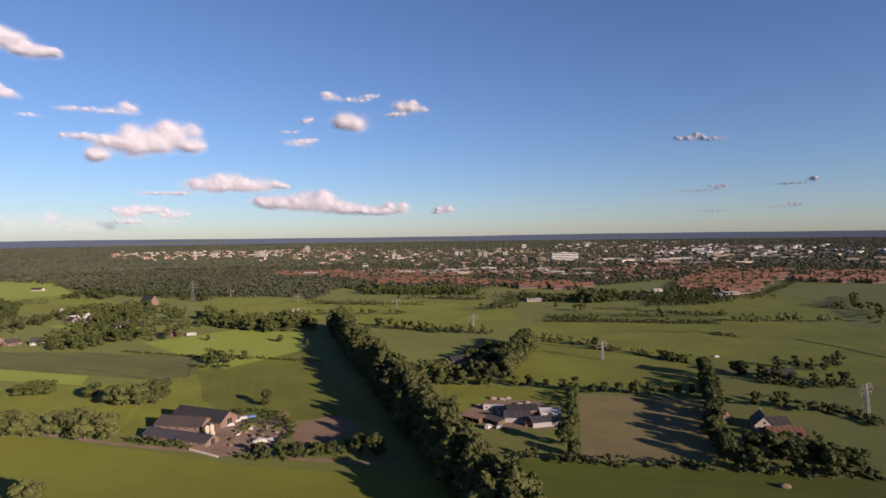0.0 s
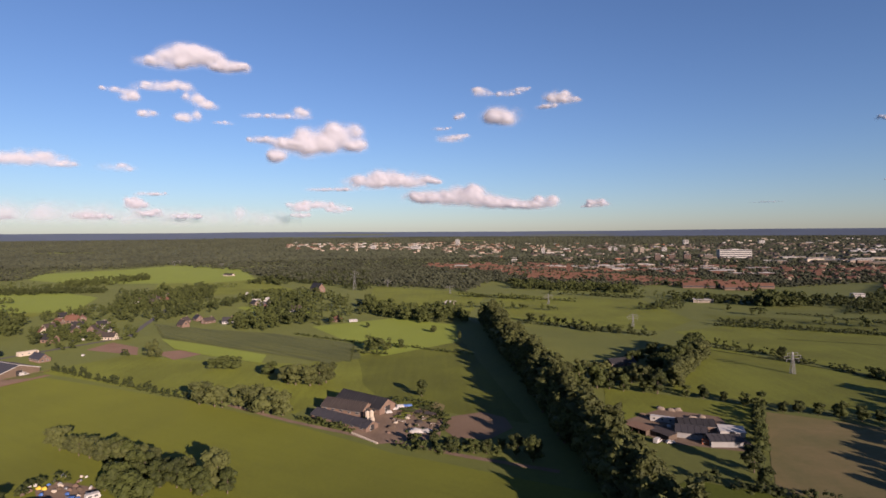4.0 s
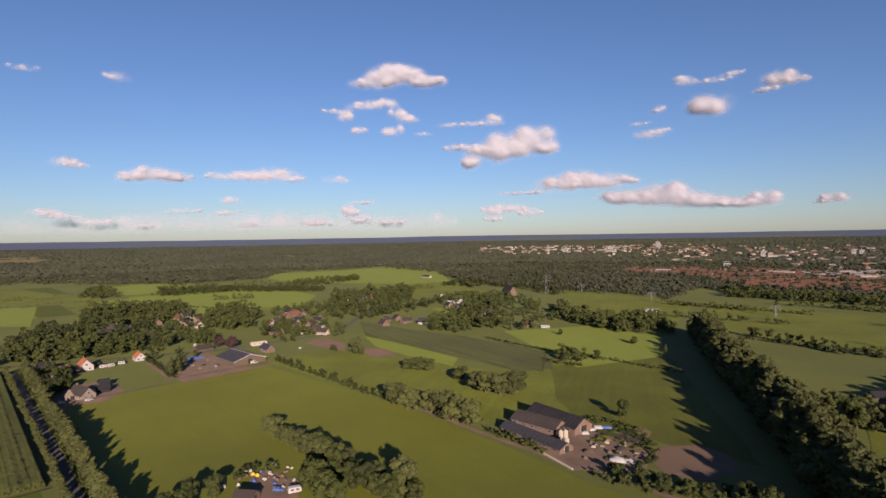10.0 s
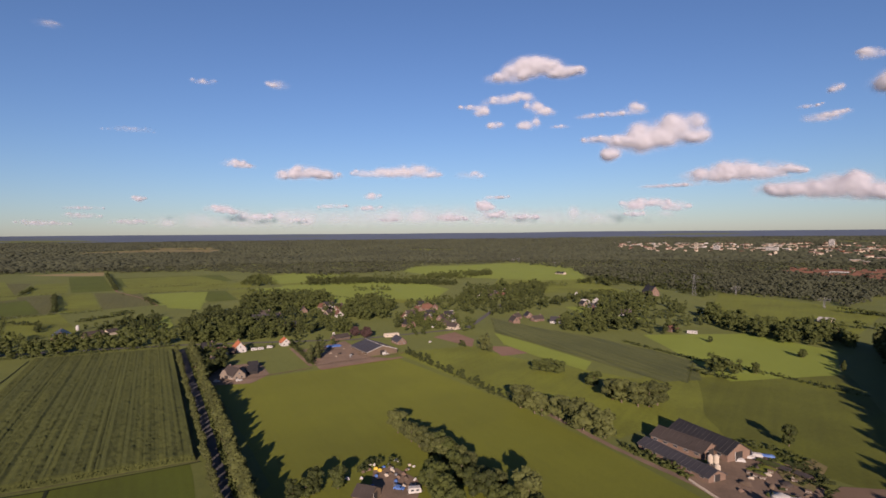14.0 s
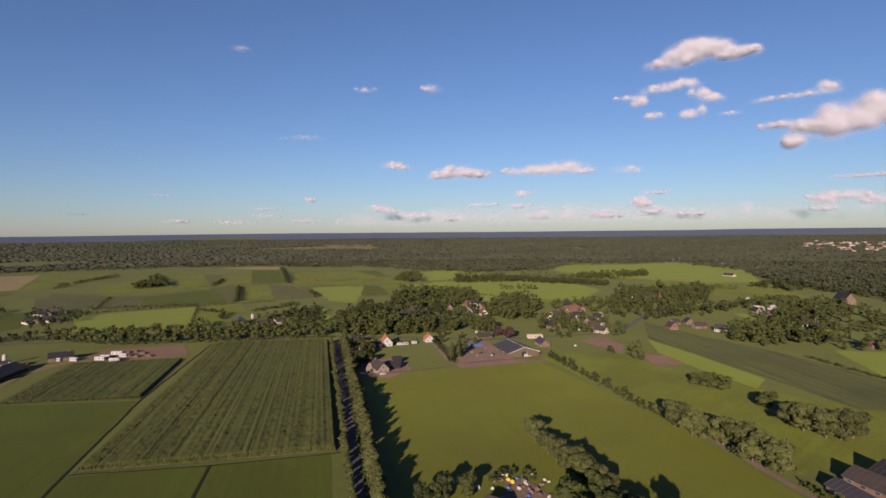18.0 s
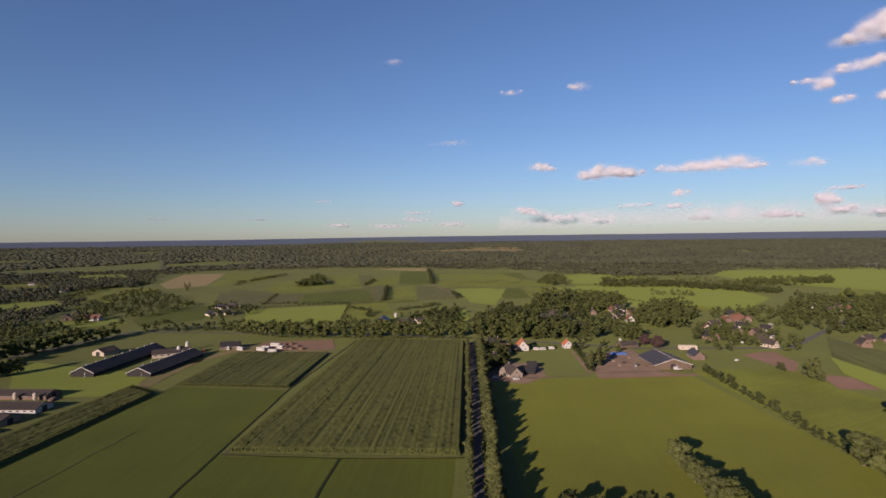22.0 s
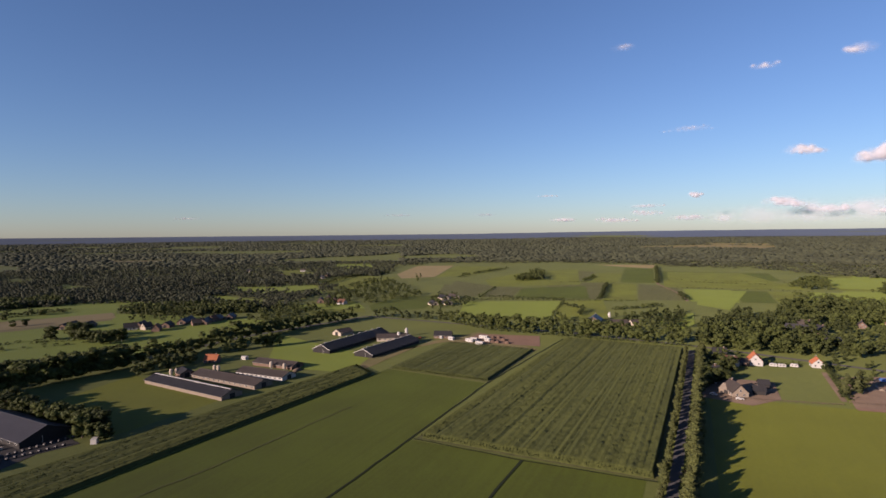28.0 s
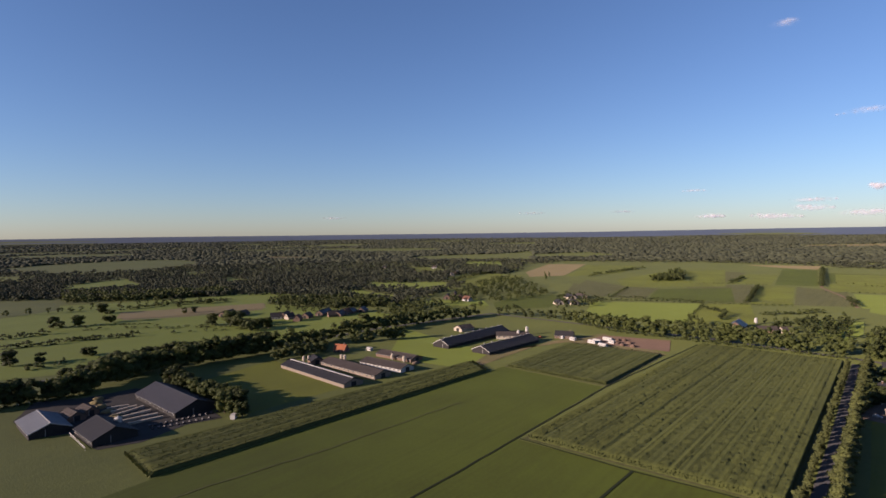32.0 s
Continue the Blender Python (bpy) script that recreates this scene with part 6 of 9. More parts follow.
def pylon(x, y, h, angle, label, group="power line"):
    """A steel lattice tower: four legs, braces and cross-arms with insulators."""
    k = far_scale(x, y)
    X, Y, Z = far(x, y)
    ob = thing("pylon", X, Y, Z, angle, label, "pylon", group, k)
    b = h * 0.085
    def corner(i, t):
        r = b * (1 - 0.86 * t)
        return ((1 if i in (0, 3) else -1) * r, (1 if i < 2 else -1) * r, h * t)
    for i in range(4):
        piece("leg", *bar_vf(corner(i, 0), corner(i, 1), 0.09), M_STEEL, ob)
    V, F = [], []
    for lev in range(9):
        t0, t1 = lev / 9, (lev + 1) / 9
        for i in range(4):
            for p, q in ((corner(i, t0), corner((i + 1) % 4, t1)), (corner((i + 1) % 4, t0), corner(i, t1)), (corner(i, t1), corner((i + 1) % 4, t1))):
                v, f = bar_vf(p, q, 0.05)
                F += [tuple(z + len(V) for z in ff) for ff in f]
                V += v
    piece("bracing", V, F, M_STEEL, ob)
    for t, reach in ((0.68, 5.5), (0.82, 7.0), (0.95, 4.5)):
        arm = piece("cross_arm", *bar_vf((-reach, 0, h * t), (reach, 0, h * t), 0.14), M_STEEL, ob)
        for s in (-1, 1):
            piece("insulator", *bar_vf((s * reach * 0.95, 0, h * t), (s * reach * 0.95, 0, h * t - 2), 0.09), M_GREY, arm)
    return ob

# ---------------------------------------------------------------- farms and houses

# farm with three barns
barn(-132.6, 277.5, -20.0, 39.6, 9, 2.5, 4.6, M_BRICK, M_ROOF_BLUE, "long low grey-roofed barn beside shrubs", windows=6)
barn(-139.0, 295.6, -10.6, 26.6, 12, 3.2, 6.4, M_BRICK, M_ROOF_BROWN, "brown-roofed brick barn between two others", windows=5)
barn(-132.4, 305.0, -20.8, 34.1, 13, 3.6, 7.6, M_BRICK, M_ROOF_DARK, "dark-roofed brick barn with an open gable", windows=4)
silo(-122.1, 283.7, 1.1, 5.2, M_CREAM, "cream feed silo beside the barns", "feed silos")
silo(-120.3, 285.3, 1.1, 5.2, M_CREAM, "cream feed silo beside the barns", "feed silos")
silo(-115.8, 275.6, 1.1, 5.2, M_CREAM, "cream feed silo beside the barns", "feed silos")
tarp(-115.5, 298.5, 30, 4, 2.6, 1.4, M_WHITE, "white sheeted stack in the farmyard")
tarp(-113.9, 305.3, 30, 4, 2.6, 1.4, M_WHITE, "white sheeted stack in the farmyard")
tarp(-113.0, 309.8, 30, 5, 3.5, 1.6, M_WHITE, "white sheeted stack in the farmyard")
tarp(-110.9, 311.9, 25, 9, 2.5, 1.0, M_BLUE, "blue tarpaulin along the nursery beds")
container(-113.2, 258.8, -28.6, 19.7, 0.6, 0.7, M_CREAM, "low pale concrete kerb wall beside the yard", "kerb_wall", "wall")
heap(-92.2, 274.0, 9, 6, 1.8, M_WHITE, "pale heap of prunings and plastic by the yard")
heap(-87.3, 275.2, 7, 5, 1.6, M_GREY, "grey rubble heap by the yard")
heap(-105.8, 276.3, 6, 3, 1.3, M_WOOD, "brown timber pile in the farmyard")
heap(-94.6, 287.5, 5, 4, 1.2, M_ROOF_BROWN, "brown compost heap beside the beds")
container(-105.2, 286.4, 20, 2.2, 1.2, 1.1, M_WOOD, "pale pallet crate in the nursery yard", "crate", "crate")
container(-102.7, 286.2, 20, 2.2, 1.2, 1.1, M_WOOD, "pale pallet crate in the nursery yard", "crate", "crate")
container(-108.1, 287.8, 20, 2.2, 1.2, 1.1, M_WOOD, "pale pallet crate in the nursery yard", "crate", "crate")
container(-102.7, 295.0, 20, 2.2, 1.2, 1.1, M_WOOD, "pale pallet crate in the nursery yard", "crate", "crate")
container(-93.3, 292.4, 20, 2.2, 1.2, 1.1, M_WOOD, "pale pallet crate in the nursery yard", "crate", "crate")
container(-93.9, 282.3, 20, 2.2, 1.2, 1.1, M_WOOD, "pale pallet crate in the nursery yard", "crate", "crate")
container(-86.8, 285.9, 20, 2.2, 1.2, 1.1, M_WOOD, "pale pallet crate in the nursery yard", "crate", "crate")
shed(-106.2, 302.6, -18, 9, 2.4, 0.9, 1.3, M_WOOD, M_LEAF, "low planted nursery bed with timber sides")
shed(-101.1, 302.0, -18, 8, 2.4, 0.9, 1.3, M_WOOD, M_ROOF_BROWN, "low planted nursery bed with timber sides")
shed(-98.0, 308.3, -18, 7, 2.4, 0.9, 1.3, M_WOOD, M_LEAF, "low planted nursery bed with timber sides")
shed(-92.7, 300.1, -18, 6, 2.4, 0.9, 1.3, M_WOOD, M_ROOF_BROWN, "low planted nursery bed with timber sides")
shed(-90.1, 304.5, -18, 5, 2.4, 0.9, 1.3, M_WOOD, M_LEAF, "low planted nursery bed with timber sides")
heap(-86.1, 282.8, 3.2, 1.6, 0.6, M_WOOD, "brown timber pile in the nursery yard", 69)
heap(-104.8, 304.5, 1.9, 2.5, 1.1, M_LEAF, "green potted shrub stock in the nursery yard", 42)
heap(-93.7, 272.9, 4.2, 2.3, 0.9, M_BRICK, "reddish stone pile in the nursery yard", 89)
heap(-97.2, 307.6, 3.3, 1.6, 1.3, M_LEAF_OLIVE, "olive potted shrub stock in the nursery yard", 12)
heap(-88.7, 279.2, 2.4, 2.4, 1.3, M_ROOF_BROWN, "brown bark pile in the nursery yard", 3)
heap(-97.0, 310.4, 3.2, 1.8, 0.8, M_CREAM, "pale sheeted pallet in the nursery yard", 58)
heap(-90.8, 299.7, 2.2, 2.1, 1.0, M_WOOD, "brown timber pile in the nursery yard", 144)
heap(-106.1, 291.9, 4.0, 1.9, 1.0, M_LEAF, "green potted shrub stock in the nursery yard", 43)
heap(-104.5, 268.9, 2.0, 2.3, 0.9, M_BRICK, "reddish stone pile in the nursery yard", 171)
heap(-95.0, 273.6, 3.3, 1.5, 1.2, M_LEAF_OLIVE, "olive potted shrub stock in the nursery yard", 121)
heap(-92.6, 292.8, 2.4, 2.0, 0.7, M_ROOF_BROWN, "brown bark pile in the nursery yard", 125)
heap(-94.8, 295.2, 4.0, 1.5, 0.9, M_CREAM, "pale sheeted pallet in the nursery yard", 144)
heap(-97.8, 280.4, 3.5, 2.4, 1.4, M_WOOD, "brown timber pile in the nursery yard", 130)
heap(-92.5, 305.9, 3.7, 2.3, 0.9, M_LEAF, "green potted shrub stock in the nursery yard", 100)
heap(-92.8, 273.9, 2.7, 1.7, 0.6, M_BRICK, "reddish stone pile in the nursery yard", 76)
heap(-89.3, 276.5, 4.3, 1.6, 1.4, M_LEAF_OLIVE, "olive potted shrub stock in the nursery yard", 34)
heap(-92.1, 305.9, 2.9, 1.3, 1.3, M_ROOF_BROWN, "brown bark pile in the nursery yard", 149)
heap(-106.1, 283.4, 2.5, 1.8, 1.0, M_CREAM, "pale sheeted pallet in the nursery yard", 19)
heap(-89.7, 301.9, 3.0, 1.3, 0.6, M_WOOD, "brown timber pile in the nursery yard", 35)
heap(-96.5, 273.1, 4.2, 1.8, 1.0, M_LEAF, "green potted shrub stock in the nursery yard", 120)
heap(-89.2, 299.7, 3.9, 1.7, 1.1, M_BRICK, "reddish stone pile in the nursery yard", 133)
heap(-94.9, 282.7, 3.7, 1.2, 0.6, M_LEAF_OLIVE, "olive potted shrub stock in the nursery yard", 27)
heap(-108.1, 295.8, 1.9, 1.5, 1.1, M_ROOF_BROWN, "brown bark pile in the nursery yard", 159)
heap(-102.5, 291.8, 2.9, 2.1, 1.2, M_CREAM, "pale sheeted pallet in the nursery yard", 169)
heap(-98.0, 280.6, 2.7, 2.3, 0.8, M_WOOD, "brown timber pile in the nursery yard", 157)
heap(-94.5, 281.6, 3.2, 1.6, 1.0, M_LEAF, "green potted shrub stock in the nursery yard", 9)
heap(-429.9, 272.6, 2.8, 2.3, 0.6, M_WOOD, "scrap and stored material in the barn yard", 100)
heap(-423.9, 286.6, 3.4, 1.9, 1.1, M_BLACK, "scrap and stored material in the barn yard", 89)
heap(-439.1, 300.0, 3.0, 2.1, 0.8, M_BRICK_PALE, "scrap and stored material in the barn yard", 178)
heap(-407.1, 286.8, 2.4, 1.8, 0.8, M_STEEL, "scrap and stored material in the barn yard", 8)
heap(-443.4, 278.4, 3.7, 1.4, 1.2, M_WOOD, "scrap and stored material in the barn yard", 45)
heap(-445.7, 281.5, 3.3, 1.9, 1.0, M_BLACK, "scrap and stored material in the barn yard", 82)
heap(-430.2, 281.7, 3.8, 1.5, 1.2, M_BRICK_PALE, "scrap and stored material in the barn yard", 45)
heap(-438.4, 282.8, 2.0, 2.4, 0.9, M_STEEL, "scrap and stored material in the barn yard", 32)
heap(-452.7, 282.4, 2.3, 1.7, 1.1, M_WOOD, "scrap and stored material in the barn yard", 177)
heap(-437.4, 310.1, 3.1, 2.4, 0.7, M_BLACK, "scrap and stored material in the barn yard", 154)
heap(-416.6, 279.0, 2.5, 2.0, 1.0, M_BRICK_PALE, "scrap and stored material in the barn yard", 19)
heap(-412.4, 290.4, 2.9, 1.7, 1.4, M_STEEL, "scrap and stored material in the barn yard", 67)
heap(-429.3, 304.8, 2.6, 1.7, 0.6, M_WOOD, "scrap and stored material in the barn yard", 50)
heap(-450.9, 290.9, 3.0, 1.8, 0.6, M_BLACK, "scrap and stored material in the barn yard", 28)
# yard east of the tall belt
shed(15.7, 302.5, -37.7, 12.1, 8, 2.6, 2.6, M_WOOD, M_SOIL, "low shed with a sandy brown roof", open_front=True)
shed(25.7, 297.4, -44.4, 11.6, 6, 2.4, 2.8, M_WOOD, M_ROOF_BROWN, "low brown lean-to in the yard")
car(22.6, 288.6, 60, M_WHITE, "white van parked in the yard", True)
car(28.3, 288.9, 20, M_WHITE, "white car parked in the yard")
container(28.2, 319.7, -12, 12, 2.6, 2.7, M_WHITE, "long white site cabin in the yard", "cabin", "cabin")
heap(30.1, 310.9, 3, 3, 1.6, M_WHITE, "white sheeted heap in the yard")
barn(39.1, 301.6, -6.9, 13.4, 10, 3, 5, M_GREY, M_ROOF_BLUE, "grey-roofed shed in the yard")
barn(42.8, 313.1, 4.9, 16.6, 9, 3, 5, M_BRICK, M_ROOF_DARK, "dark-roofed shed in the yard")
barn(51.6, 293.8, 13.0, 14.4, 9, 3, 4.6, M_GREY, M_ROOF_BLUE, "blue-grey metal shed in the yard")
shed(58.4, 308.6, -1.4, 11.1, 7, 2.4, 3.2, M_WHITE, M_WHITE, "white-roofed lean-to in the yard")
container(44.3, 291.3, -12, 4, 2.4, 2.4, M_ROOF_ORANGE, "orange tool container in the yard")
heap(34.7, 340.0, 5, 4, 1.4, M_BRICK_PALE, "rubble heap at the back of the yard")
heap(38.3, 341.3, 5, 4, 1.4, M_BRICK_PALE, "rubble heap at the back of the yard")
heap(29.7, 341.2, 5, 4, 1.4, M_BRICK_PALE, "rubble heap at the back of the yard")
heap(43.8, 329.1, 5, 4, 1.4, M_BRICK_PALE, "rubble heap at the back of the yard")
heap(48.9, 330.9, 5, 4, 1.4, M_BRICK_PALE, "rubble heap at the back of the yard")
heap(18.9, 328.3, 4, 3, 1.2, M_WOOD, "timber pile in the yard")
heap(23.0, 327.0, 4, 3, 1.2, M_WOOD, "timber pile in the yard")
heap(40.8, 303.0, 4, 3, 1.2, M_WOOD, "timber pile in the yard")
heap(29.1, 310.6, 4, 3, 1.2, M_WOOD, "timber pile in the yard")
house(12.9, 443.8, 33.9, 20.9, 8, 2.8, 5.4, M_BRICK, M_ROOF_DARK, "dark-roofed house half hidden behind trees")
# red-roofed farm
barn(165.5, 270.5, -3.7, 16.9, 9, 2.6, 5.4, M_BRICK, M_ROOF_RED, "long red-tiled brick stable")
house(163.1, 285.2, 71.5, 12, 9, 3, 7.5, M_CREAM, M_ROOF_DARK, "farmhouse with a cream gable and dark roof")
barn(170.3, 284.8, 5.0, 9.0, 8, 2.8, 5.5, M_BRICK, M_ROOF_DARK, "dark-roofed wing of the farmhouse")
house(146.8, 298.9, 102.8, 14, 8, 2.6, 6.5, M_BRICK, M_ROOF_ORANGE, "orange-tiled cottage among trees")
house(230.9, 382.0, -2.8, 17.6, 9, 3.2, 6.5, M_BRICK, M_ROOF_DARK, "dark-roofed house inside a dense hedge")
heap(132.6, 217.0, 5, 3, 1.6, M_WOOD, "brown hay rack on the meadow")
tarp(220.6, 450.5, 0, 4, 3, 1.5, M_WHITE, "white covered bale stack on the pasture")
# wide barn in the middle and its yard
barn(-414.4, 314.2, 169.9, 34, 26.8, 3.4, 7.6, M_WOOD, M_ROOF_BLUE, "wide blue-grey roofed barn with a white gable trim", M_WHITE, windows=5)
tarp(-456.1, 300.1, 75, 14, 9, 1.2, M_BLUE, "blue sheeted clamp in the yard")
heap(-415.3, 293.1, 4, 2, 1.3, M_BLACK, "dark scrap pile in the yard")
heap(-411.7, 296.8, 4, 2, 1.3, M_WOOD, "brown scrap pile in the yard")
silo(-494.6, 322.7, 1.3, 5, M_WHITE, "small white feed silo in the yard")
house(-426.7, 350.0, 165.3, 16, 8.2, 3, 6.5, M_BRICK, M_ROOF_BLUE, "pink brick house beside the wide barn")
container(-457.9, 364.8, 70, 14, 6, 3, M_CREAM, "low cream annex behind the barn", "annex", "annex")
car(-395.7, 313.1, 80, M_WHITE, "white van parked before the wide barn", True)
fence([(-398.7, 249.6), (-395.4, 275.3), (-391.9, 299.4), (-388.0, 325.3)], 1.3, "brown rail fence along the meadow")
strip("path_yard", [(-387.8, 248.2), (-385.2, 269.5), (-381.8, 293.0), (-378.3, 317.0)], 5, M_SOIL, "bare soil ride along the fence", 0.2, "path")
strip("path_garden", [(-473.7, 267.6), (-401.5, 248.3)], 3, M_YARD, "pale garden drive in the flat farmland", 0.2, "path")
fence([(-401.3, 181.1), (-396.9, 204.6), (-394.8, 229.0), (-394.4, 244.8)], 1.1, "low garden fence at the meadow edge")
# houses by the avenue
house(-409.0, 192.7, -174.9, 16, 9, 3, 7.4, M_BRICK_PALE, M_ROOF_BROWN, "pale brick house with a brown tiled roof")
shed(-411.4, 189.4, 53.1, 8.2, 7, 2.6, 4.6, M_BRICK_PALE, M_BRICK_PALE, "brick annex of the house")
car(-396.8, 191.7, 85, M_WHITE, "white car parked before the brick house")
barn(-411.9, 206.8, 79.3, 6.5, 7, 2.6, 5, M_BLACK, M_ROOF_DARK, "dark timber garage beside the house")
barn(-427.7, 214.4, 79.1, 6.1, 6, 2.6, 4.8, M_BLACK, M_ROOF_DARK, "dark timber shed beside the house")
house(-493.5, 230.0, 168.6, 12, 9.5, 3.6, 8.6, M_WHITE, M_ROOF_ORANGE, "white house with a steep orange tiled roof")
shed(-488.8, 222.1, 57.8, 6.4, 7, 2.4, 4.5, M_BRICK, M_ROOF_BROWN, "small brown-roofed garage by the road")
house(-491.6, 270.8, 168.5, 9, 8, 3, 6.6, M_WHITE, M_ROOF_ORANGE, "small white house with an orange roof")
house(-517.7, 212.2, 78.4, 9.9, 9, 3, 6.8, M_BRICK, M_ROOF_DARK, "dark-roofed house by the road")
barn(-497.6, 217.6, 57.5, 6.5, 7, 2.6, 5, M_CREAM, M_ROOF_BROWN, "brown-roofed outbuilding by the road")
caravan(-486.9, 240.3, 70)
caravan(-485.8, 245.6, 85)
caravan(-487.2, 254.4, 60)
car(-432.9, 186.3, 50, M_WHITE, "light car parked on a drive")
car(-428.4, 194.9, 50, M_STEEL, "light car parked on a drive")
car(-404.2, 179.3, 50, M_WHITE, "light car parked on a drive")
car(-495.9, 215.3, 50, M_WHITE, "light car parked on a drive")
barn(-642.7, 320.4, 54.8, 29.8, 14, 3.5, 7, M_BRICK, M_ROOF_BLUE, "blue-grey roofed hall among trees")
barn(-583.6, 322.7, 20.1, 24.9, 10, 3, 6, M_BRICK, M_ROOF_BLUE, "blue-grey roofed barn among trees")
barn(-479.9, 321.2, 93.7, 15.9, 9, 2.6, 5, M_WOOD, M_ROOF_BROWN, "brown-roofed open barn behind the yard")
# village houses
house(-579.7, 496.8, 0, 10, 8, 3, 6.2, M_BRICK, M_ROOF_RED, "red-roofed brick village house", group="village houses")
house(-537.2, 481.4, 53, 11, 8, 3, 6.6, M_WHITE, M_ROOF_DARK, "white village house with a dark roof", group="village houses")
house(-500.0, 467.9, 106, 12, 8, 3, 7.0, M_BRICK, M_ROOF_BROWN, "brown-roofed brick village house", group="village houses")
house(-517.9, 460.2, 159, 13, 8, 3, 6.2, M_BRICK, M_ROOF_BROWN, "brown-roofed brick village house", group="village houses")
house(-516.3, 492.6, 32, 10, 8, 3, 6.6, M_CREAM, M_ROOF_DARK, "cream village house with a dark roof", group="village houses")
house(-553.1, 462.3, 85, 11, 8, 3, 7.0, M_CREAM, M_ROOF_BROWN, "cream village house with a brown roof", group="village houses")
house(-577.1, 523.3, 138, 12, 8, 3, 6.2, M_BRICK, M_ROOF_RED, "red-roofed brick village house", group="village houses")
house(-448.8, 437.0, 11, 13, 8, 3, 6.6, M_CREAM, M_ROOF_BROWN, "low cream bungalow with brown roof", group="village houses")
house(-471.3, 447.7, 64, 10, 8, 3, 7.0, M_BRICK, M_ROOF_BROWN, "brown-roofed brick village house", group="village houses")
house(-639.0, 671.9, 117, 11, 8, 3, 6.2, M_WHITE, M_ROOF_DARK, "white house with a dark roof", group="village houses")
house(-633.3, 701.9, 170, 12, 8, 3, 6.6, M_CREAM, M_ROOF_BROWN, "ochre house with a brown roof", group="village houses")
house(-652.6, 706.0, 43, 13, 8, 3, 7.0, M_CREAM, M_ROOF_DARK, "cream house by the lane", group="village houses")
house(-447.6, 536.4, 96, 10, 8, 3, 6.2, M_BRICK, M_ROOF_BROWN, "brown-roofed house by the lane", group="village houses")
house(-444.2, 553.7, 149, 11, 8, 3, 6.6, M_BRICK, M_ROOF_DARK, "dark-roofed house by the lane", group="village houses")
house(-396.8, 543.8, 22, 12, 8, 3, 7.0, M_WHITE, M_ROOF_BLUE, "white house with a blue-grey roof", group="village houses")
house(-420.7, 541.0, 75, 13, 8, 3, 6.2, M_BRICK, M_ROOF_BROWN, "brown-roofed house by the lane", group="village houses")
house(-534.3, 779.2, 128, 10, 8, 3, 6.6, M_WHITE, M_WHITE, "white holiday chalet among trees", group="village houses")
house(-465.5, 700.5, 1, 11, 8, 3, 7.0, M_WHITE, M_WHITE, "white holiday chalet among trees", group="village houses")
house(-438.4, 677.9, 54, 12, 8, 3, 6.2, M_WHITE, M_ROOF_BLUE, "white holiday chalet among trees", group="village houses")
house(-463.7, 724.2, 107, 13, 8, 3, 6.6, M_WHITE, M_WHITE, "white holiday chalet among trees", group="village houses")
house(-674.9, 385.6, 160, 10, 8, 3, 7.0, M_BRICK, M_ROOF_BROWN, "brown-roofed house in the trees", group="village houses")
house(-661.4, 411.7, 33, 11, 8, 3, 6.2, M_BRICK_PALE, M_ROOF_BROWN, "pale house in the trees", group="village houses")
house(-653.7, 426.8, 86, 12, 8, 3, 6.6, M_BRICK_PALE, M_ROOF_RED, "pale house with a red roof", group="village houses")
car(-530.5, 434.9, 45, M_WHITE, "light car parked by the houses")
car(-499.3, 416.1, 55, M_WHITE, "light car parked by the houses")
car(-472.7, 420.7, 110, M_WHITE, "light car parked by the houses")
car(-469.4, 427.3, 130, M_WHITE, "light car parked by the houses")
car(-576.2, 469.1, 45, M_WHITE, "light car parked by the houses")
car(-485.0, 445.2, 140, M_WHITE, "light car parked by the houses")
car(-547.4, 526.0, 20, M_WHITE, "light car parked by the houses")
car(-409.5, 373.1, 120, M_WHITE, "light car parked by the houses")
car(-609.4, 337.8, 90, M_WHITE, "light car parked by the houses")
# more cottages of the village and the far farms
house(-576.0, 509.4, 37, 13, 8, 3.2, 7.5, M_BRICK, M_ROOF_RED, "brick cottage with a red tiled roof among garden trees", detail=False, group="village cottages")
house(-611.2, 526.8, 74, 10, 8, 3.2, 7.5, M_BRICK_PALE, M_ROOF_DARK, "pale brick cottage with a dark slate roof among garden trees", detail=False, group="village cottages")
house(-487.9, 472.8, 111, 13, 8, 3.2, 7.5, M_WHITE, M_ROOF_BROWN, "white-painted cottage with a brown tiled roof among garden trees", detail=False, group="village cottages")
house(-532.6, 438.8, 148, 10, 8, 3.2, 7.5, M_CREAM, M_ROOF_RED, "cream-rendered cottage with a red tiled roof among garden trees", detail=False, group="village cottages")
house(-491.4, 412.2, 5, 13, 8, 3.2, 7.5, M_BRICK, M_ROOF_DARK, "brick cottage with a dark slate roof among garden trees", detail=False, group="village cottages")
house(-605.6, 662.6, 42, 10, 8, 3.2, 7.5, M_BRICK_PALE, M_ROOF_BROWN, "pale brick cottage with a brown tiled roof among garden trees", detail=False, group="village cottages")
house(-607.9, 684.6, 79, 13, 8, 3.2, 7.5, M_WHITE, M_ROOF_RED, "white-painted cottage with a red tiled roof among garden trees", detail=False, group="village cottages")
house(-641.6, 730.0, 116, 10, 8, 3.2, 7.5, M_CREAM, M_ROOF_DARK, "cream-rendered cottage with a dark slate roof among garden trees", detail=False, group="village cottages")
house(-430.0, 512.8, 153, 13, 8, 3.2, 7.5, M_BRICK, M_ROOF_BROWN, "brick cottage with a brown tiled roof among garden trees", detail=False, group="village cottages")
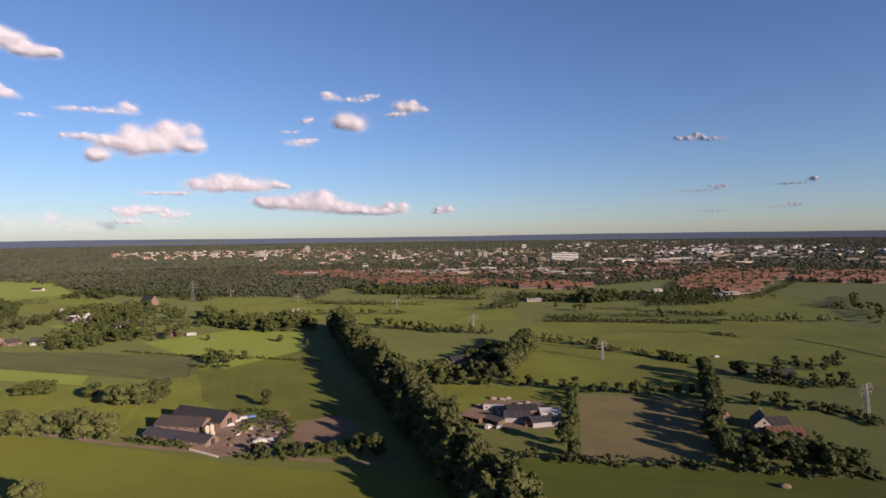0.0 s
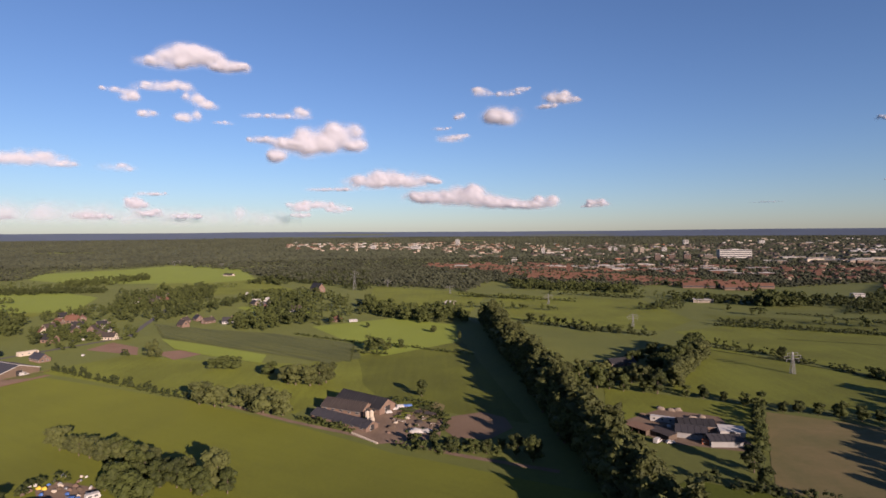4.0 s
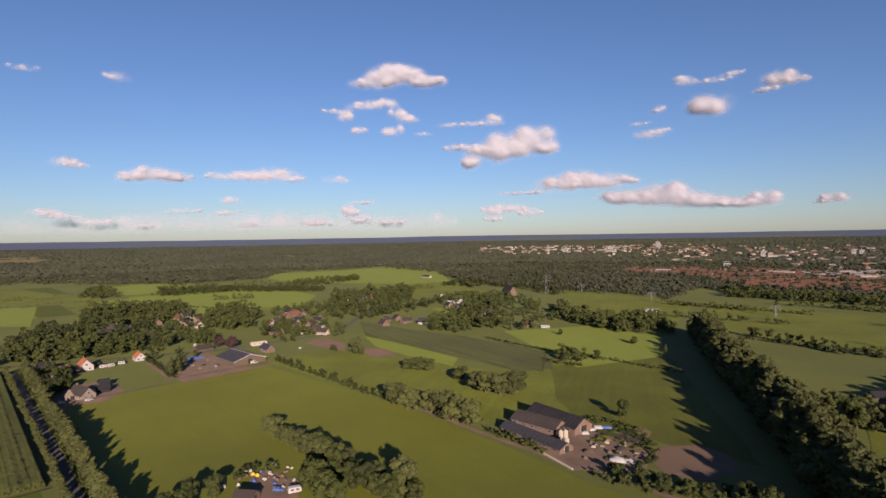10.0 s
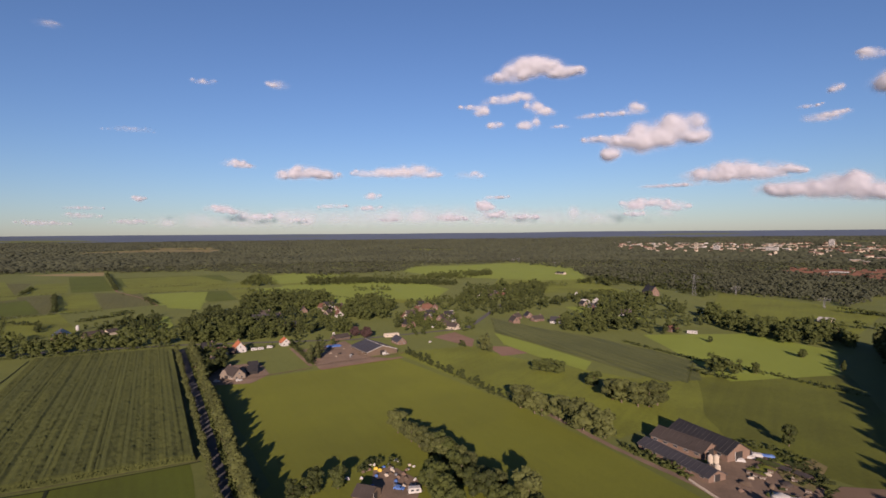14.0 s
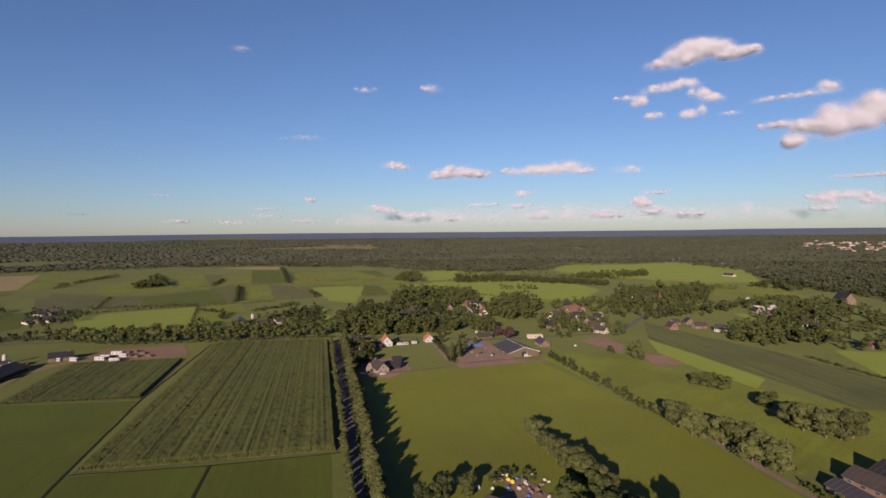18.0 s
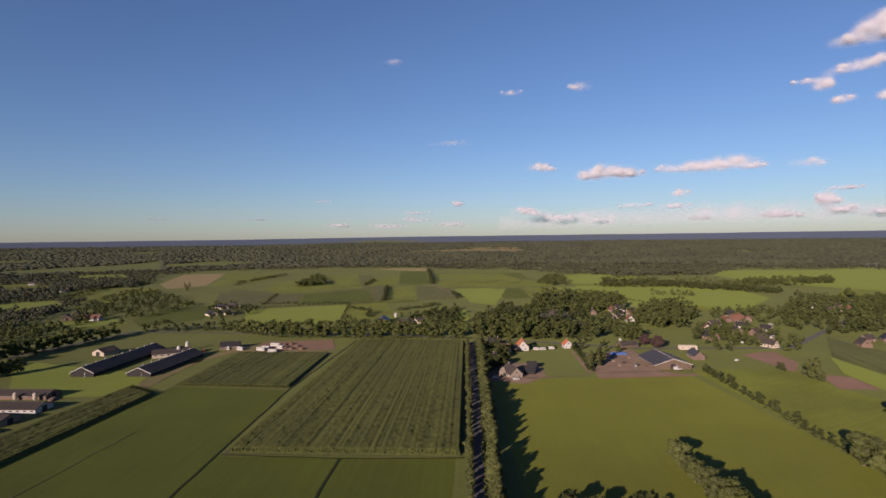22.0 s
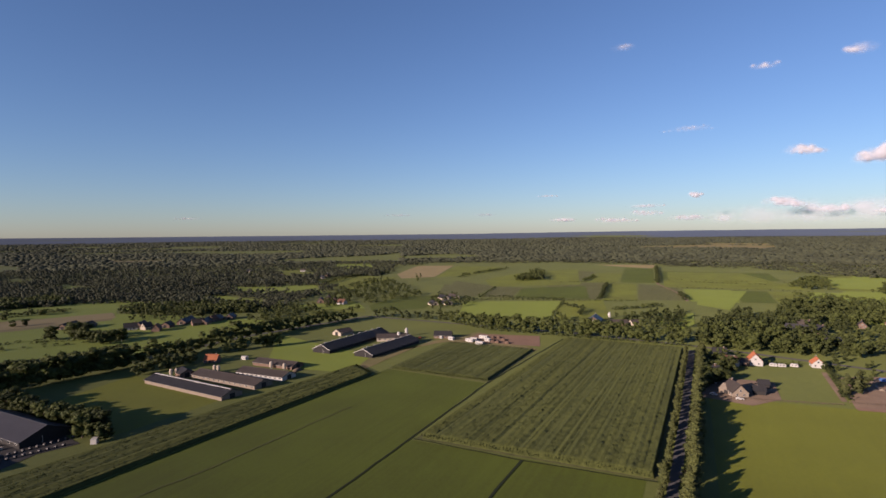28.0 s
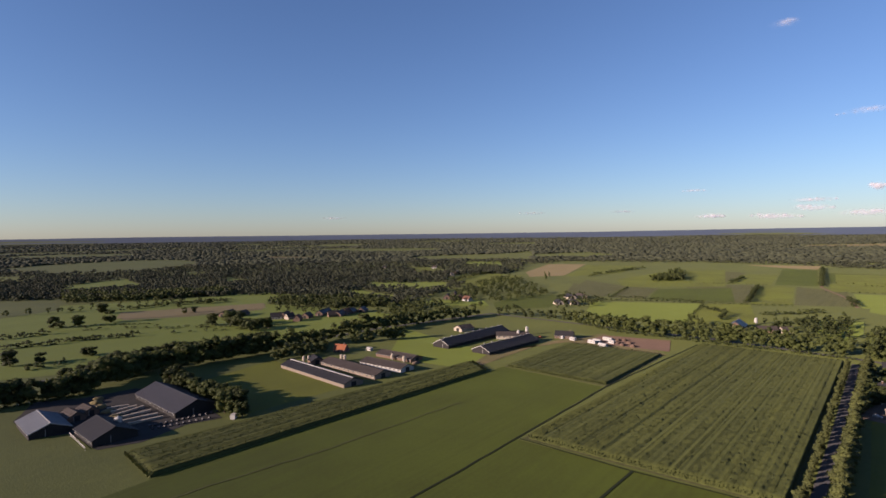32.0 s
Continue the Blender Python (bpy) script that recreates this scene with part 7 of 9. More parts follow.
house(-685.7, 418.4, 10, 10, 8, 3.2, 7.5, M_BRICK_PALE, M_ROOF_RED, "pale brick cottage with a red tiled roof among garden trees", detail=False, group="village cottages")
house(-694.4, 433.1, 47, 13, 8, 3.2, 7.5, M_WHITE, M_ROOF_DARK, "white-painted cottage with a dark slate roof among garden trees", detail=False, group="village cottages")
house(-669.2, 434.0, 84, 10, 8, 3.2, 7.5, M_CREAM, M_ROOF_BROWN, "cream-rendered cottage with a brown tiled roof among garden trees", detail=False, group="village cottages")
house(-418.7, 648.1, 121, 13, 8, 3.2, 7.5, M_BRICK, M_ROOF_RED, "brick cottage with a red tiled roof among garden trees", detail=False, group="village cottages")
house(-457.2, 684.1, 158, 10, 8, 3.2, 7.5, M_BRICK_PALE, M_ROOF_DARK, "pale brick cottage with a dark slate roof among garden trees", detail=False, group="village cottages")
house(-371.1, 643.6, 15, 13, 8, 3.2, 7.5, M_WHITE, M_ROOF_BROWN, "white-painted cottage with a brown tiled roof among garden trees", detail=False, group="village cottages")
house(-483.5, 210.4, 52, 10, 8, 3.2, 7.5, M_CREAM, M_ROOF_RED, "cream-rendered cottage with a red tiled roof among garden trees", detail=False, group="village cottages")
house(-451.6, 188.0, 89, 13, 8, 3.2, 7.5, M_BRICK, M_ROOF_DARK, "brick cottage with a dark slate roof among garden trees", detail=False, group="village cottages")
house(-623.0, 390.0, 126, 10, 8, 3.2, 7.5, M_BRICK_PALE, M_ROOF_BROWN, "pale brick cottage with a brown tiled roof among garden trees", detail=False, group="village cottages")
house(-608.9, 397.4, 163, 13, 8, 3.2, 7.5, M_WHITE, M_ROOF_RED, "white-painted cottage with a red tiled roof among garden trees", detail=False, group="village cottages")
house(-640.8, 334.4, 20, 10, 8, 3.2, 7.5, M_CREAM, M_ROOF_DARK, "cream-rendered cottage with a dark slate roof among garden trees", detail=False, group="village cottages")
house(-673.5, 333.6, 57, 13, 8, 3.2, 7.5, M_BRICK, M_ROOF_BROWN, "brick cottage with a brown tiled roof among garden trees", detail=False, group="village cottages")
house(-585.8, 515.6, 94, 10, 8, 3.2, 7.5, M_BRICK_PALE, M_ROOF_RED, "pale brick cottage with a red tiled roof among garden trees", detail=False, group="village cottages")
house(-561.5, -363.5, 131, 13, 8, 3.2, 7.5, M_WHITE, M_ROOF_DARK, "white-painted cottage with a dark slate roof among garden trees", detail=False, group="village cottages")
house(-566.4, -347.3, 168, 10, 8, 3.2, 7.5, M_CREAM, M_ROOF_BROWN, "cream-rendered cottage with a brown tiled roof among garden trees", detail=False, group="village cottages")
house(-558.9, -329.0, 25, 13, 8, 3.2, 7.5, M_BRICK, M_ROOF_RED, "brick cottage with a red tiled roof among garden trees", detail=False, group="village cottages")
house(-1270.4, -558.4, 62, 10, 8, 3.2, 7.5, M_BRICK_PALE, M_ROOF_DARK, "pale brick cottage with a dark slate roof among garden trees", detail=False, group="village cottages")
house(-1485.2, -609.6, 99, 13, 8, 3.2, 7.5, M_WHITE, M_ROOF_BROWN, "white-painted cottage with a brown tiled roof among garden trees", detail=False, group="village cottages")
house(-1251.5, -465.0, 136, 10, 8, 3.2, 7.5, M_CREAM, M_ROOF_RED, "cream-rendered cottage with a red tiled roof among garden trees", detail=False, group="village cottages")
house(-1291.2, -453.2, 173, 13, 8, 3.2, 7.5, M_BRICK, M_ROOF_DARK, "brick cottage with a dark slate roof among garden trees", detail=False, group="village cottages")
house(-805.9, -243.3, 30, 10, 8, 3.2, 7.5, M_BRICK_PALE, M_ROOF_BROWN, "pale brick cottage with a brown tiled roof among garden trees", detail=False, group="village cottages")
house(-798.4, -217.4, 67, 13, 8, 3.2, 7.5, M_WHITE, M_ROOF_RED, "white-painted cottage with a red tiled roof among garden trees", detail=False, group="village cottages")
house(-1459.6, -761.8, 104, 10, 8, 3.2, 7.5, M_CREAM, M_ROOF_DARK, "cream-rendered cottage with a dark slate roof among garden trees", detail=False, group="village cottages")
house(-600.1, -309.3, 141, 13, 8, 3.2, 7.5, M_BRICK, M_ROOF_BROWN, "brick cottage with a brown tiled roof among garden trees", detail=False, group="village cottages")
house(-624.9, -306.7, 178, 10, 8, 3.2, 7.5, M_BRICK_PALE, M_ROOF_RED, "pale brick cottage with a red tiled roof among garden trees", detail=False, group="village cottages")
# northern farmsteads and church
house(-458.9, 868.7, 148.3, 26, 14, 6, 15, M_BRICK, M_ROOF_DARK, "brick church with a steep dark roof", chimney=0)
barn(-197.1, 755.9, -5.3, 12.7, 12, 3, 5, M_CREAM, M_GREY, "grey-roofed pale barn by the wood")
house(-173.8, 680.4, -32.6, 13.2, 9, 3, 6, M_BRICK, M_ROOF_BROWN, "brown farmhouse under trees")
house(-285.6, 584.1, 66.5, 9.5, 9, 3, 6.5, M_BRICK, M_ROOF_RED, "brick house at the edge of the pasture")
container(-265.9, 585.7, 20, 9, 3, 2.6, M_WHITE, "white mobile home on the grass", "mobile_home", "mobile home")
container(-479.3, 721.8, 30, 10, 4, 2.8, M_WHITE, "white mobile home among trees", "mobile_home", "mobile home")
container(-448.4, 687.1, 30, 10, 4, 2.8, M_WHITE, "white mobile home among trees", "mobile_home", "mobile home")
container(-472.6, 738.5, 30, 10, 4, 2.8, M_WHITE, "white mobile home among trees", "mobile_home", "mobile home")
container(-410.8, 565.3, 30, 10, 4, 2.8, M_WHITE, "white mobile home among trees", "mobile_home", "mobile home")
container(-449.7, 696.5, 30, 10, 4, 2.8, M_WHITE, "white mobile home among trees", "mobile_home", "mobile home")
house(-835.2, 1146.3, -7.5, 26.1, 10, 3, 6, M_CREAM, M_ROOF_DARK, "farmhouse beside a lone tree")
# long poultry barns
barn(-364.4, -146.7, 69.9, 81.4, 15, 2.6, 5.2, M_BRICK_PALE, M_ROOF_DARK, "long dark-roofed poultry barn with a pale ridge strip", windows=0, strip_light=True, group="poultry barns")
barn(-386.0, -131.9, 71.2, 64.0, 15, 2.8, 5.2, M_BRICK_PALE, M_ROOF_BROWN, "long brown-roofed poultry barn with pale brick walls", windows=12, group="poultry barns")
barn(-403.0, -115.3, 76.1, 42.0, 14, 2.8, 5.2, M_WHITE, M_ROOF_BROWN, "long brown-roofed poultry barn with white walls", windows=10, group="poultry barns")
barn(-433.1, -122.1, 75.6, 38.6, 13, 2.6, 4.8, M_BRICK, M_ROOF_BROWN, "brown-roofed barn behind the poultry barns")
barn(-394.2, -173.7, -126.8, 12, 10, 3, 5.6, M_BRICK, M_ROOF_DARK, "dark end building of the poultry barn")
silo(-391.4, -182.7, 1.2, 5.4, M_CREAM, "pale feed silo by the poultry barns", "feed silos")
silo(-393.6, -179.9, 1.2, 5.4, M_CREAM, "pale feed silo by the poultry barns", "feed silos")
silo(-407.1, -158.7, 1.2, 5.4, M_CREAM, "pale feed silo by the poultry barns", "feed silos")
silo(-406.9, -155.4, 1.2, 5.4, M_CREAM, "pale feed silo by the poultry barns", "feed silos")
silo(-424.1, -122.9, 1.2, 5.4, M_CREAM, "pale feed silo by the poultry barns", "feed silos")
silo(-420.3, -110.2, 1.2, 5.4, M_CREAM, "pale feed silo by the poultry barns", "feed silos")
house(-436.3, -180.2, 92.3, 10.8, 7, 2.6, 6.2, M_BRICK, M_ROOF_ORANGE, "farmhouse with a steep orange-red roof")
container(-448.7, -159.4, 70, 5, 3, 2.6, M_WHITE, "white utility cabin behind the barns", "cabin", "cabin")
heap(-421.5, -100.7, 9, 5, 1.8, M_WOOD, "brown manure heap beside the barn")
# twin long barns
barn(-525.7, -96.3, 165.0, 92, 17.5, 3.2, 7.4, M_BLACK, M_ROOF_DARK, "very long dark-roofed barn with a white gable", M_WHITE, vents=9, group="twin barns")
barn(-505.0, -56.7, 161.9, 70, 18.5, 2.8, 6.8, M_BLACK, M_ROOF_DARK, "long dark-roofed barn with a white gable", M_WHITE, vents=7, group="twin barns")
barn(-567.9, -123.6, 152.5, 16, 12.6, 3, 6, M_CREAM, M_ROOF_BROWN, "cream shed with a brown roof")
barn(-546.3, -65.0, 107.4, 29.7, 12, 3.4, 6, M_CREAM, M_ROOF_BROWN, "brown-roofed barn behind the twin barns", windows=6)
silo(-567.9, -57.6, 1.5, 8, M_WHITE, "tall white silo by the barns", "feed silos")
silo(-546.7, -59.4, 1.5, 8, M_WHITE, "tall white silo by the barns", "feed silos")
heap(-557.3, -41.6, 5, 4, 2.2, M_ROOF_ORANGE, "orange covered machine beside the barn")
house(-565.0, -20.5, 94.2, 16.7, 10, 3, 6.4, M_BRICK, M_ROOF_DARK, "dark-roofed farmhouse under roadside trees")
container(-548.6, 7.8, 60, 8, 2.6, 2.7, M_WHITE, "white site cabin on the building plot", "cabin", "cabin")
container(-554.3, 11.0, 70, 7, 2.6, 2.7, M_WHITE, "white site cabin on the building plot", "cabin", "cabin")
container(-536.9, 18.8, 60, 8, 2.6, 2.7, M_WHITE, "white site cabin on the building plot", "cabin", "cabin")
container(-566.2, 18.4, 65, 9, 2.6, 2.7, M_WHITE, "white site cabin on the building plot", "cabin", "cabin")
container(-553.6, 23.7, 60, 6, 2.6, 2.7, M_WHITE, "white site cabin on the building plot", "cabin", "cabin")
container(-555.1, -10.6, 60, 6, 2.6, 2.7, M_WHITE, "white site cabin on the building plot", "cabin", "cabin")
container(-560.5, -21.6, 60, 4, 2.6, 2.7, M_WHITE, "white site cabin on the building plot", "cabin", "cabin")
heap(-555.1, 28.4, 8, 5, 1.8, M_SOIL, "brown soil heap on the building plot")
heap(-547.7, 33.5, 8, 5, 1.8, M_SOIL, "brown soil heap on the building plot")
heap(-570.5, 32.3, 8, 5, 1.8, M_SOIL, "brown soil heap on the building plot")
heap(-558.1, 37.9, 8, 5, 1.8, M_SOIL, "brown soil heap on the building plot")
heap(-568.7, 26.6, 8, 5, 1.8, M_SOIL, "brown soil heap on the building plot")
heap(-544.5, 42.7, 8, 5, 1.8, M_SOIL, "brown soil heap on the building plot")
# cattle farm
# dark walls of the two cattle barns: gable shade put into the colour
barn(-226.3, -171.2, 73.9, 26.9, 20, 3.2, 7.5, M_BLACK, M_ROOF_DARK, "dark-grey roofed cattle barn with a pale base wall", windows=7)
barn(-277.7, -184.9, 73.0, 58.3, 24, 3.2, 8, M_BLACK, M_ROOF_BLUE, "large dark-grey roofed cattle barn with openings", windows=9)
barn(-219.5, -211.1, 71.8, 30.0, 18.0, 3, 6.5, M_BLACK, M_ROOF_PALE, "pale grey sheet-roofed barn with white gable boards", M_WHITE)
barn(-235.3, -213.2, 78.0, 13.0, 9, 2.6, 5, M_BRICK, M_ROOF_BROWN, "small brown-roofed shed in the cattle yard")
barn(-244.8, -215.2, 76.5, 12.0, 8, 2.6, 4.6, M_BRICK, M_ROOF_BROWN, "small brown-roofed shed in the cattle yard")
silo(-233.4, -172.1, 1.8, 7.5, M_WHITE, "white tower silo in the cattle yard")
container(-258.1, -208.3, 149.1, 10.8, 1.1, 1.2, M_CREAM, "long low feed bunk with a pale cover", "feed_bunk", "feed bunk")
container(-257.1, -201.5, 168.7, 13.8, 1.1, 1.2, M_CREAM, "long low feed bunk with a pale cover", "feed_bunk", "feed bunk")
container(-255.9, -195.4, 179.6, 17.6, 1.1, 1.2, M_CREAM, "long low feed bunk with a pale cover", "feed_bunk", "feed bunk")
container(-252.9, -187.0, 165.9, 17.1, 1.1, 1.2, M_CREAM, "long low feed bunk with a pale cover", "feed_bunk", "feed bunk")
container(-250.5, -179.1, 156.6, 17.7, 1.1, 1.2, M_CREAM, "long low feed bunk with a pale cover", "feed_bunk", "feed bunk")
container(-248.0, -172.0, 157.6, 18.1, 1.1, 1.2, M_CREAM, "long low feed bunk with a pale cover", "feed_bunk", "feed bunk")
heap(-258.8, -229.1, 7, 5, 2.0, M_STUBBLE, "tan straw heap in the cattle yard")
heap(-254.1, -217.4, 7, 5, 2.0, M_STUBBLE, "tan straw heap in the cattle yard")
heap(-250.7, -206.2, 7, 5, 2.0, M_STUBBLE, "tan straw heap in the cattle yard")
heap(-246.1, -194.3, 7, 5, 2.0, M_STUBBLE, "tan straw heap in the cattle yard")
heap(-244.7, -189.5, 7, 5, 2.0, M_STUBBLE, "tan straw heap in the cattle yard")
heap(-263.9, -235.4, 7, 5, 2.0, M_STUBBLE, "tan straw heap in the cattle yard")
bale(-243.5, -161.7, M_ROOF_BLUE, "dark grey wrapped bale in a row", "bales")
bale(-245.9, -160.7, M_ROOF_BLUE, "dark grey wrapped bale in a row", "bales")
bale(-248.4, -159.6, M_ROOF_BLUE, "dark grey wrapped bale in a row", "bales")
bale(-250.9, -158.6, M_ROOF_BLUE, "dark grey wrapped bale in a row", "bales")
bale(-253.5, -157.5, M_ROOF_BLUE, "dark grey wrapped bale in a row", "bales")
bale(-256.1, -156.4, M_ROOF_BLUE, "dark grey wrapped bale in a row", "bales")
bale(-258.7, -155.3, M_ROOF_BLUE, "dark grey wrapped bale in a row", "bales")
bale(-261.4, -154.2, M_ROOF_BLUE, "dark grey wrapped bale in a row", "bales")
bale(-264.1, -153.0, M_ROOF_BLUE, "dark grey wrapped bale in a row", "bales")
bale(-266.8, -151.9, M_ROOF_BLUE, "dark grey wrapped bale in a row", "bales")
bale(-269.6, -150.7, M_ROOF_BLUE, "dark grey wrapped bale in a row", "bales")
bale(-272.5, -149.5, M_ROOF_BLUE, "dark grey wrapped bale in a row", "bales")
bale(-275.3, -148.3, M_ROOF_BLUE, "dark grey wrapped bale in a row", "bales")
bale(-241.3, -157.0, M_ROOF_BLUE, "dark grey wrapped bale in a row", "bales")
bale(-243.9, -155.5, M_ROOF_BLUE, "dark grey wrapped bale in a row", "bales")
bale(-246.4, -154.1, M_ROOF_BLUE, "dark grey wrapped bale in a row", "bales")
bale(-249.0, -152.7, M_ROOF_BLUE, "dark grey wrapped bale in a row", "bales")
bale(-251.7, -151.2, M_ROOF_BLUE, "dark grey wrapped bale in a row", "bales")
bale(-254.3, -149.7, M_ROOF_BLUE, "dark grey wrapped bale in a row", "bales")
bale(-257.0, -148.2, M_ROOF_BLUE, "dark grey wrapped bale in a row", "bales")
bale(-259.8, -146.6, M_ROOF_BLUE, "dark grey wrapped bale in a row", "bales")
bale(-262.6, -145.1, M_ROOF_BLUE, "dark grey wrapped bale in a row", "bales")
bale(-265.4, -143.5, M_ROOF_BLUE, "dark grey wrapped bale in a row", "bales")
container(-271.0, -131.5, 25, 4, 2.6, 2.4, M_WHITE, "small white shed at the end of the tree row", "hut", "hut")
fence([(-219.3, -189.3), (-209.9, -161.6)], 1.4, "white board fence beside the cattle barn", M_WHITE, 3.0, 3)
# farms west of the road
house(-675.4, 126.5, 170.5, 26, 15, 3.2, 8.2, M_BRICK, M_ROOF_BLUE, "blue-grey roofed farmhouse with a white gable trim")
barn(-664.1, 151.1, 101.1, 16.8, 9, 3, 5.6, M_BRICK, M_ROOF_BROWN, "low brown-roofed barn beside the farmhouse")
barn(-666.4, 167.3, 117.6, 10.7, 8, 3, 5.6, M_CREAM, M_ROOF_BROWN, "small cream barn beside the farmhouse")
silo(-709.9, 145.2, 1.6, 7, M_WHITE, "tall white silo behind the farmhouse")
barn(-876.1, -84.5, 35, 20, 11, 3, 6.5, M_CREAM, M_ROOF_DARK, "farm building among dark trees")
barn(-889.3, -71.3, 35, 22, 11, 3, 6.5, M_CREAM, M_ROOF_BROWN, "farm building among dark trees")
barn(-805.1, -84.2, 35, 14, 11, 3, 6.5, M_CREAM, M_ROOF_DARK, "farm building among dark trees")
barn(-812.3, -65.7, 35, 16, 11, 3, 6.5, M_CREAM, M_ROOF_DARK, "farm building among dark trees")
barn(-562.3, -442.7, 15, 26, 10, 3, 6.4, M_BRICK, M_ROOF_BROWN, "farm building beyond the road")
barn(-567.7, -424.3, 15, 20, 10, 3, 6.4, M_BRICK, M_ROOF_BROWN, "farm building beyond the road")
barn(-578.8, -365.0, 15, 16, 10, 3, 6.4, M_BRICK, M_ROOF_BROWN, "farm building beyond the road")
barn(-613.7, -334.0, 15, 30, 10, 3, 6.4, M_BRICK, M_ROOF_BLUE, "farm building beyond the road")
barn(-611.6, -307.5, 15, 22, 10, 3, 6.4, M_BRICK, M_ROOF_BLUE, "farm building beyond the road")
barn(-635.0, -307.2, 15, 14, 10, 3, 6.4, M_BRICK, M_ROOF_BLUE, "farm building beyond the road")
barn(-647.8, -299.0, 15, 16, 10, 3, 6.4, M_BRICK, M_ROOF_BLUE, "farm building beyond the road")
barn(-581.8, -334.1, 15, 14, 10, 3, 6.4, M_BRICK, M_ROOF_BROWN, "farm building beyond the road")
house(-1275.3, -479.3, 40, 14, 9, 4, 8, M_CREAM, M_ROOF_DARK, "cream farmhouse in far fields")
house(-1317.8, -462.7, 40, 14, 9, 4, 8, M_CREAM, M_ROOF_DARK, "cream farmhouse in far fields")
house(-1245.0, -445.3, 40, 14, 9, 4, 8, M_CREAM, M_ROOF_DARK, "cream farmhouse in far fields")
barn(-816.9, -258.0, 20, 20, 10, 3, 7, M_BRICK, M_ROOF_BROWN, "brown-roofed farm in the fields")
barn(-822.1, -238.3, 20, 20, 10, 3, 7, M_BRICK, M_ROOF_BROWN, "brown-roofed farm in the fields")
barn(-848.4, -259.4, 20, 20, 10, 3, 7, M_BRICK, M_ROOF_BROWN, "brown-roofed farm in the fields")
# cluttered yard under the meadow trees
CLUTTER = [
    (-219.6, 179.9, M_WHITE, "white plastic drum lying in the cluttered yard"),
    (-215.1, 181.8, M_BLUE, "blue plastic tub lying in the cluttered yard"),
    (-216.4, 172.3, M_WOOD, "stacked brown pallet lying in the cluttered yard"),
    (-191.9, 180.3, M_STEEL, "rusty grey scrap lying in the cluttered yard"),
    (-206.2, 187.1, M_BRICK, "reddish crate lying in the cluttered yard"),
    (-209.6, 182.2, M_CREAM, "pale sheeted stack lying in the cluttered yard"),
    (-220.8, 178.7, M_WHITE, "white plastic drum lying in the cluttered yard"),
    (-202.8, 167.2, M_BLUE, "blue plastic tub lying in the cluttered yard"),
    (-193.4, 178.8, M_WOOD, "stacked brown pallet lying in the cluttered yard"),
    (-206.0, 188.2, M_STEEL, "rusty grey scrap lying in the cluttered yard"),
    (-206.9, 173.0, M_BRICK, "reddish crate lying in the cluttered yard"),
    (-194.4, 176.5, M_CREAM, "pale sheeted stack lying in the cluttered yard"),
    (-206.7, 191.4, M_WHITE, "white plastic drum lying in the cluttered yard"),
    (-200.3, 177.2, M_BLUE, "blue plastic tub lying in the cluttered yard"),
    (-212.4, 183.3, M_WOOD, "stacked brown pallet lying in the cluttered yard"),
    (-215.0, 184.3, M_STEEL, "rusty grey scrap lying in the cluttered yard"),
    (-190.4, 179.6, M_BRICK, "reddish crate lying in the cluttered yard"),
    (-208.9, 182.0, M_CREAM, "pale sheeted stack lying in the cluttered yard"),
    (-196.3, 183.7, M_WHITE, "white plastic drum lying in the cluttered yard"),
    (-191.7, 179.0, M_BLUE, "blue plastic tub lying in the cluttered yard"),
    (-207.3, 179.5, M_WOOD, "stacked brown pallet lying in the cluttered yard"),
    (-205.2, 180.8, M_STEEL, "rusty grey scrap lying in the cluttered yard"),
    (-216.6, 175.3, M_BRICK, "reddish crate lying in the cluttered yard"),
    (-209.0, 191.0, M_CREAM, "pale sheeted stack lying in the cluttered yard"),
    (-212.0, 168.6, M_WHITE, "white plastic drum lying in the cluttered yard"),
    (-209.3, 173.9, M_BLUE, "blue plastic tub lying in the cluttered yard"),
]
heap(-215.4, 178.0, 2.4, 1.8, 1.2, M_YELLOW, "yellow machine cover in the cluttered yard")
heap(-212.7, 178.2, 2.4, 1.8, 1.2, M_YELLOW, "yellow machine cover in the cluttered yard")
heap(-210.6, 182.9, 2.4, 1.8, 1.2, M_WHITE, "pale sheeted stack in the cluttered yard")
heap(-207.3, 177.5, 2.4, 1.8, 1.2, M_CREAM, "pale timber stack in the cluttered yard")
heap(-202.5, 180.0, 2.4, 1.8, 1.2, M_BRICK, "brown crate stack in the cluttered yard")
heap(-199.4, 181.6, 2.4, 1.8, 1.2, M_WOOD, "brown timber stack in the cluttered yard")
heap(-192.9, 179.2, 2.4, 1.8, 1.2, M_CREAM, "cream sheeted stack in the cluttered yard")
heap(-189.8, 178.0, 2.4, 1.8, 1.2, M_WHITE, "white sheeted stack in the cluttered yard")
heap(-196.8, 174.4, 2.4, 1.8, 1.2, M_STEEL, "grey metal sheets in the cluttered yard")
heap(-203.4, 183.5, 2.4, 1.8, 1.2, M_BRICK, "brown crate stack in the cluttered yard")
heap(-216.4, 189.5, 2.4, 1.8, 1.2, M_WHITE, "white feeding trough in the cluttered yard")
heap(-216.9, 162.3, 2.4, 1.8, 1.2, M_CREAM, "cream sheeted stack in the cluttered yard")
heap(-215.3, 164.0, 2.4, 1.8, 1.2, M_WHITE, "white sheeted stack in the cluttered yard")
barn(-196.3, 160.6, 27.2, 7.1, 9, 2.6, 5, M_WOOD, M_ROOF_BROWN, "brown-roofed shed in the cluttered yard")
car(-194.1, 174.0, 30, M_BLUE, "blue car in the cluttered yard")
caravan(-187.6, 176.5, 60, "cream caravan in the cluttered yard")
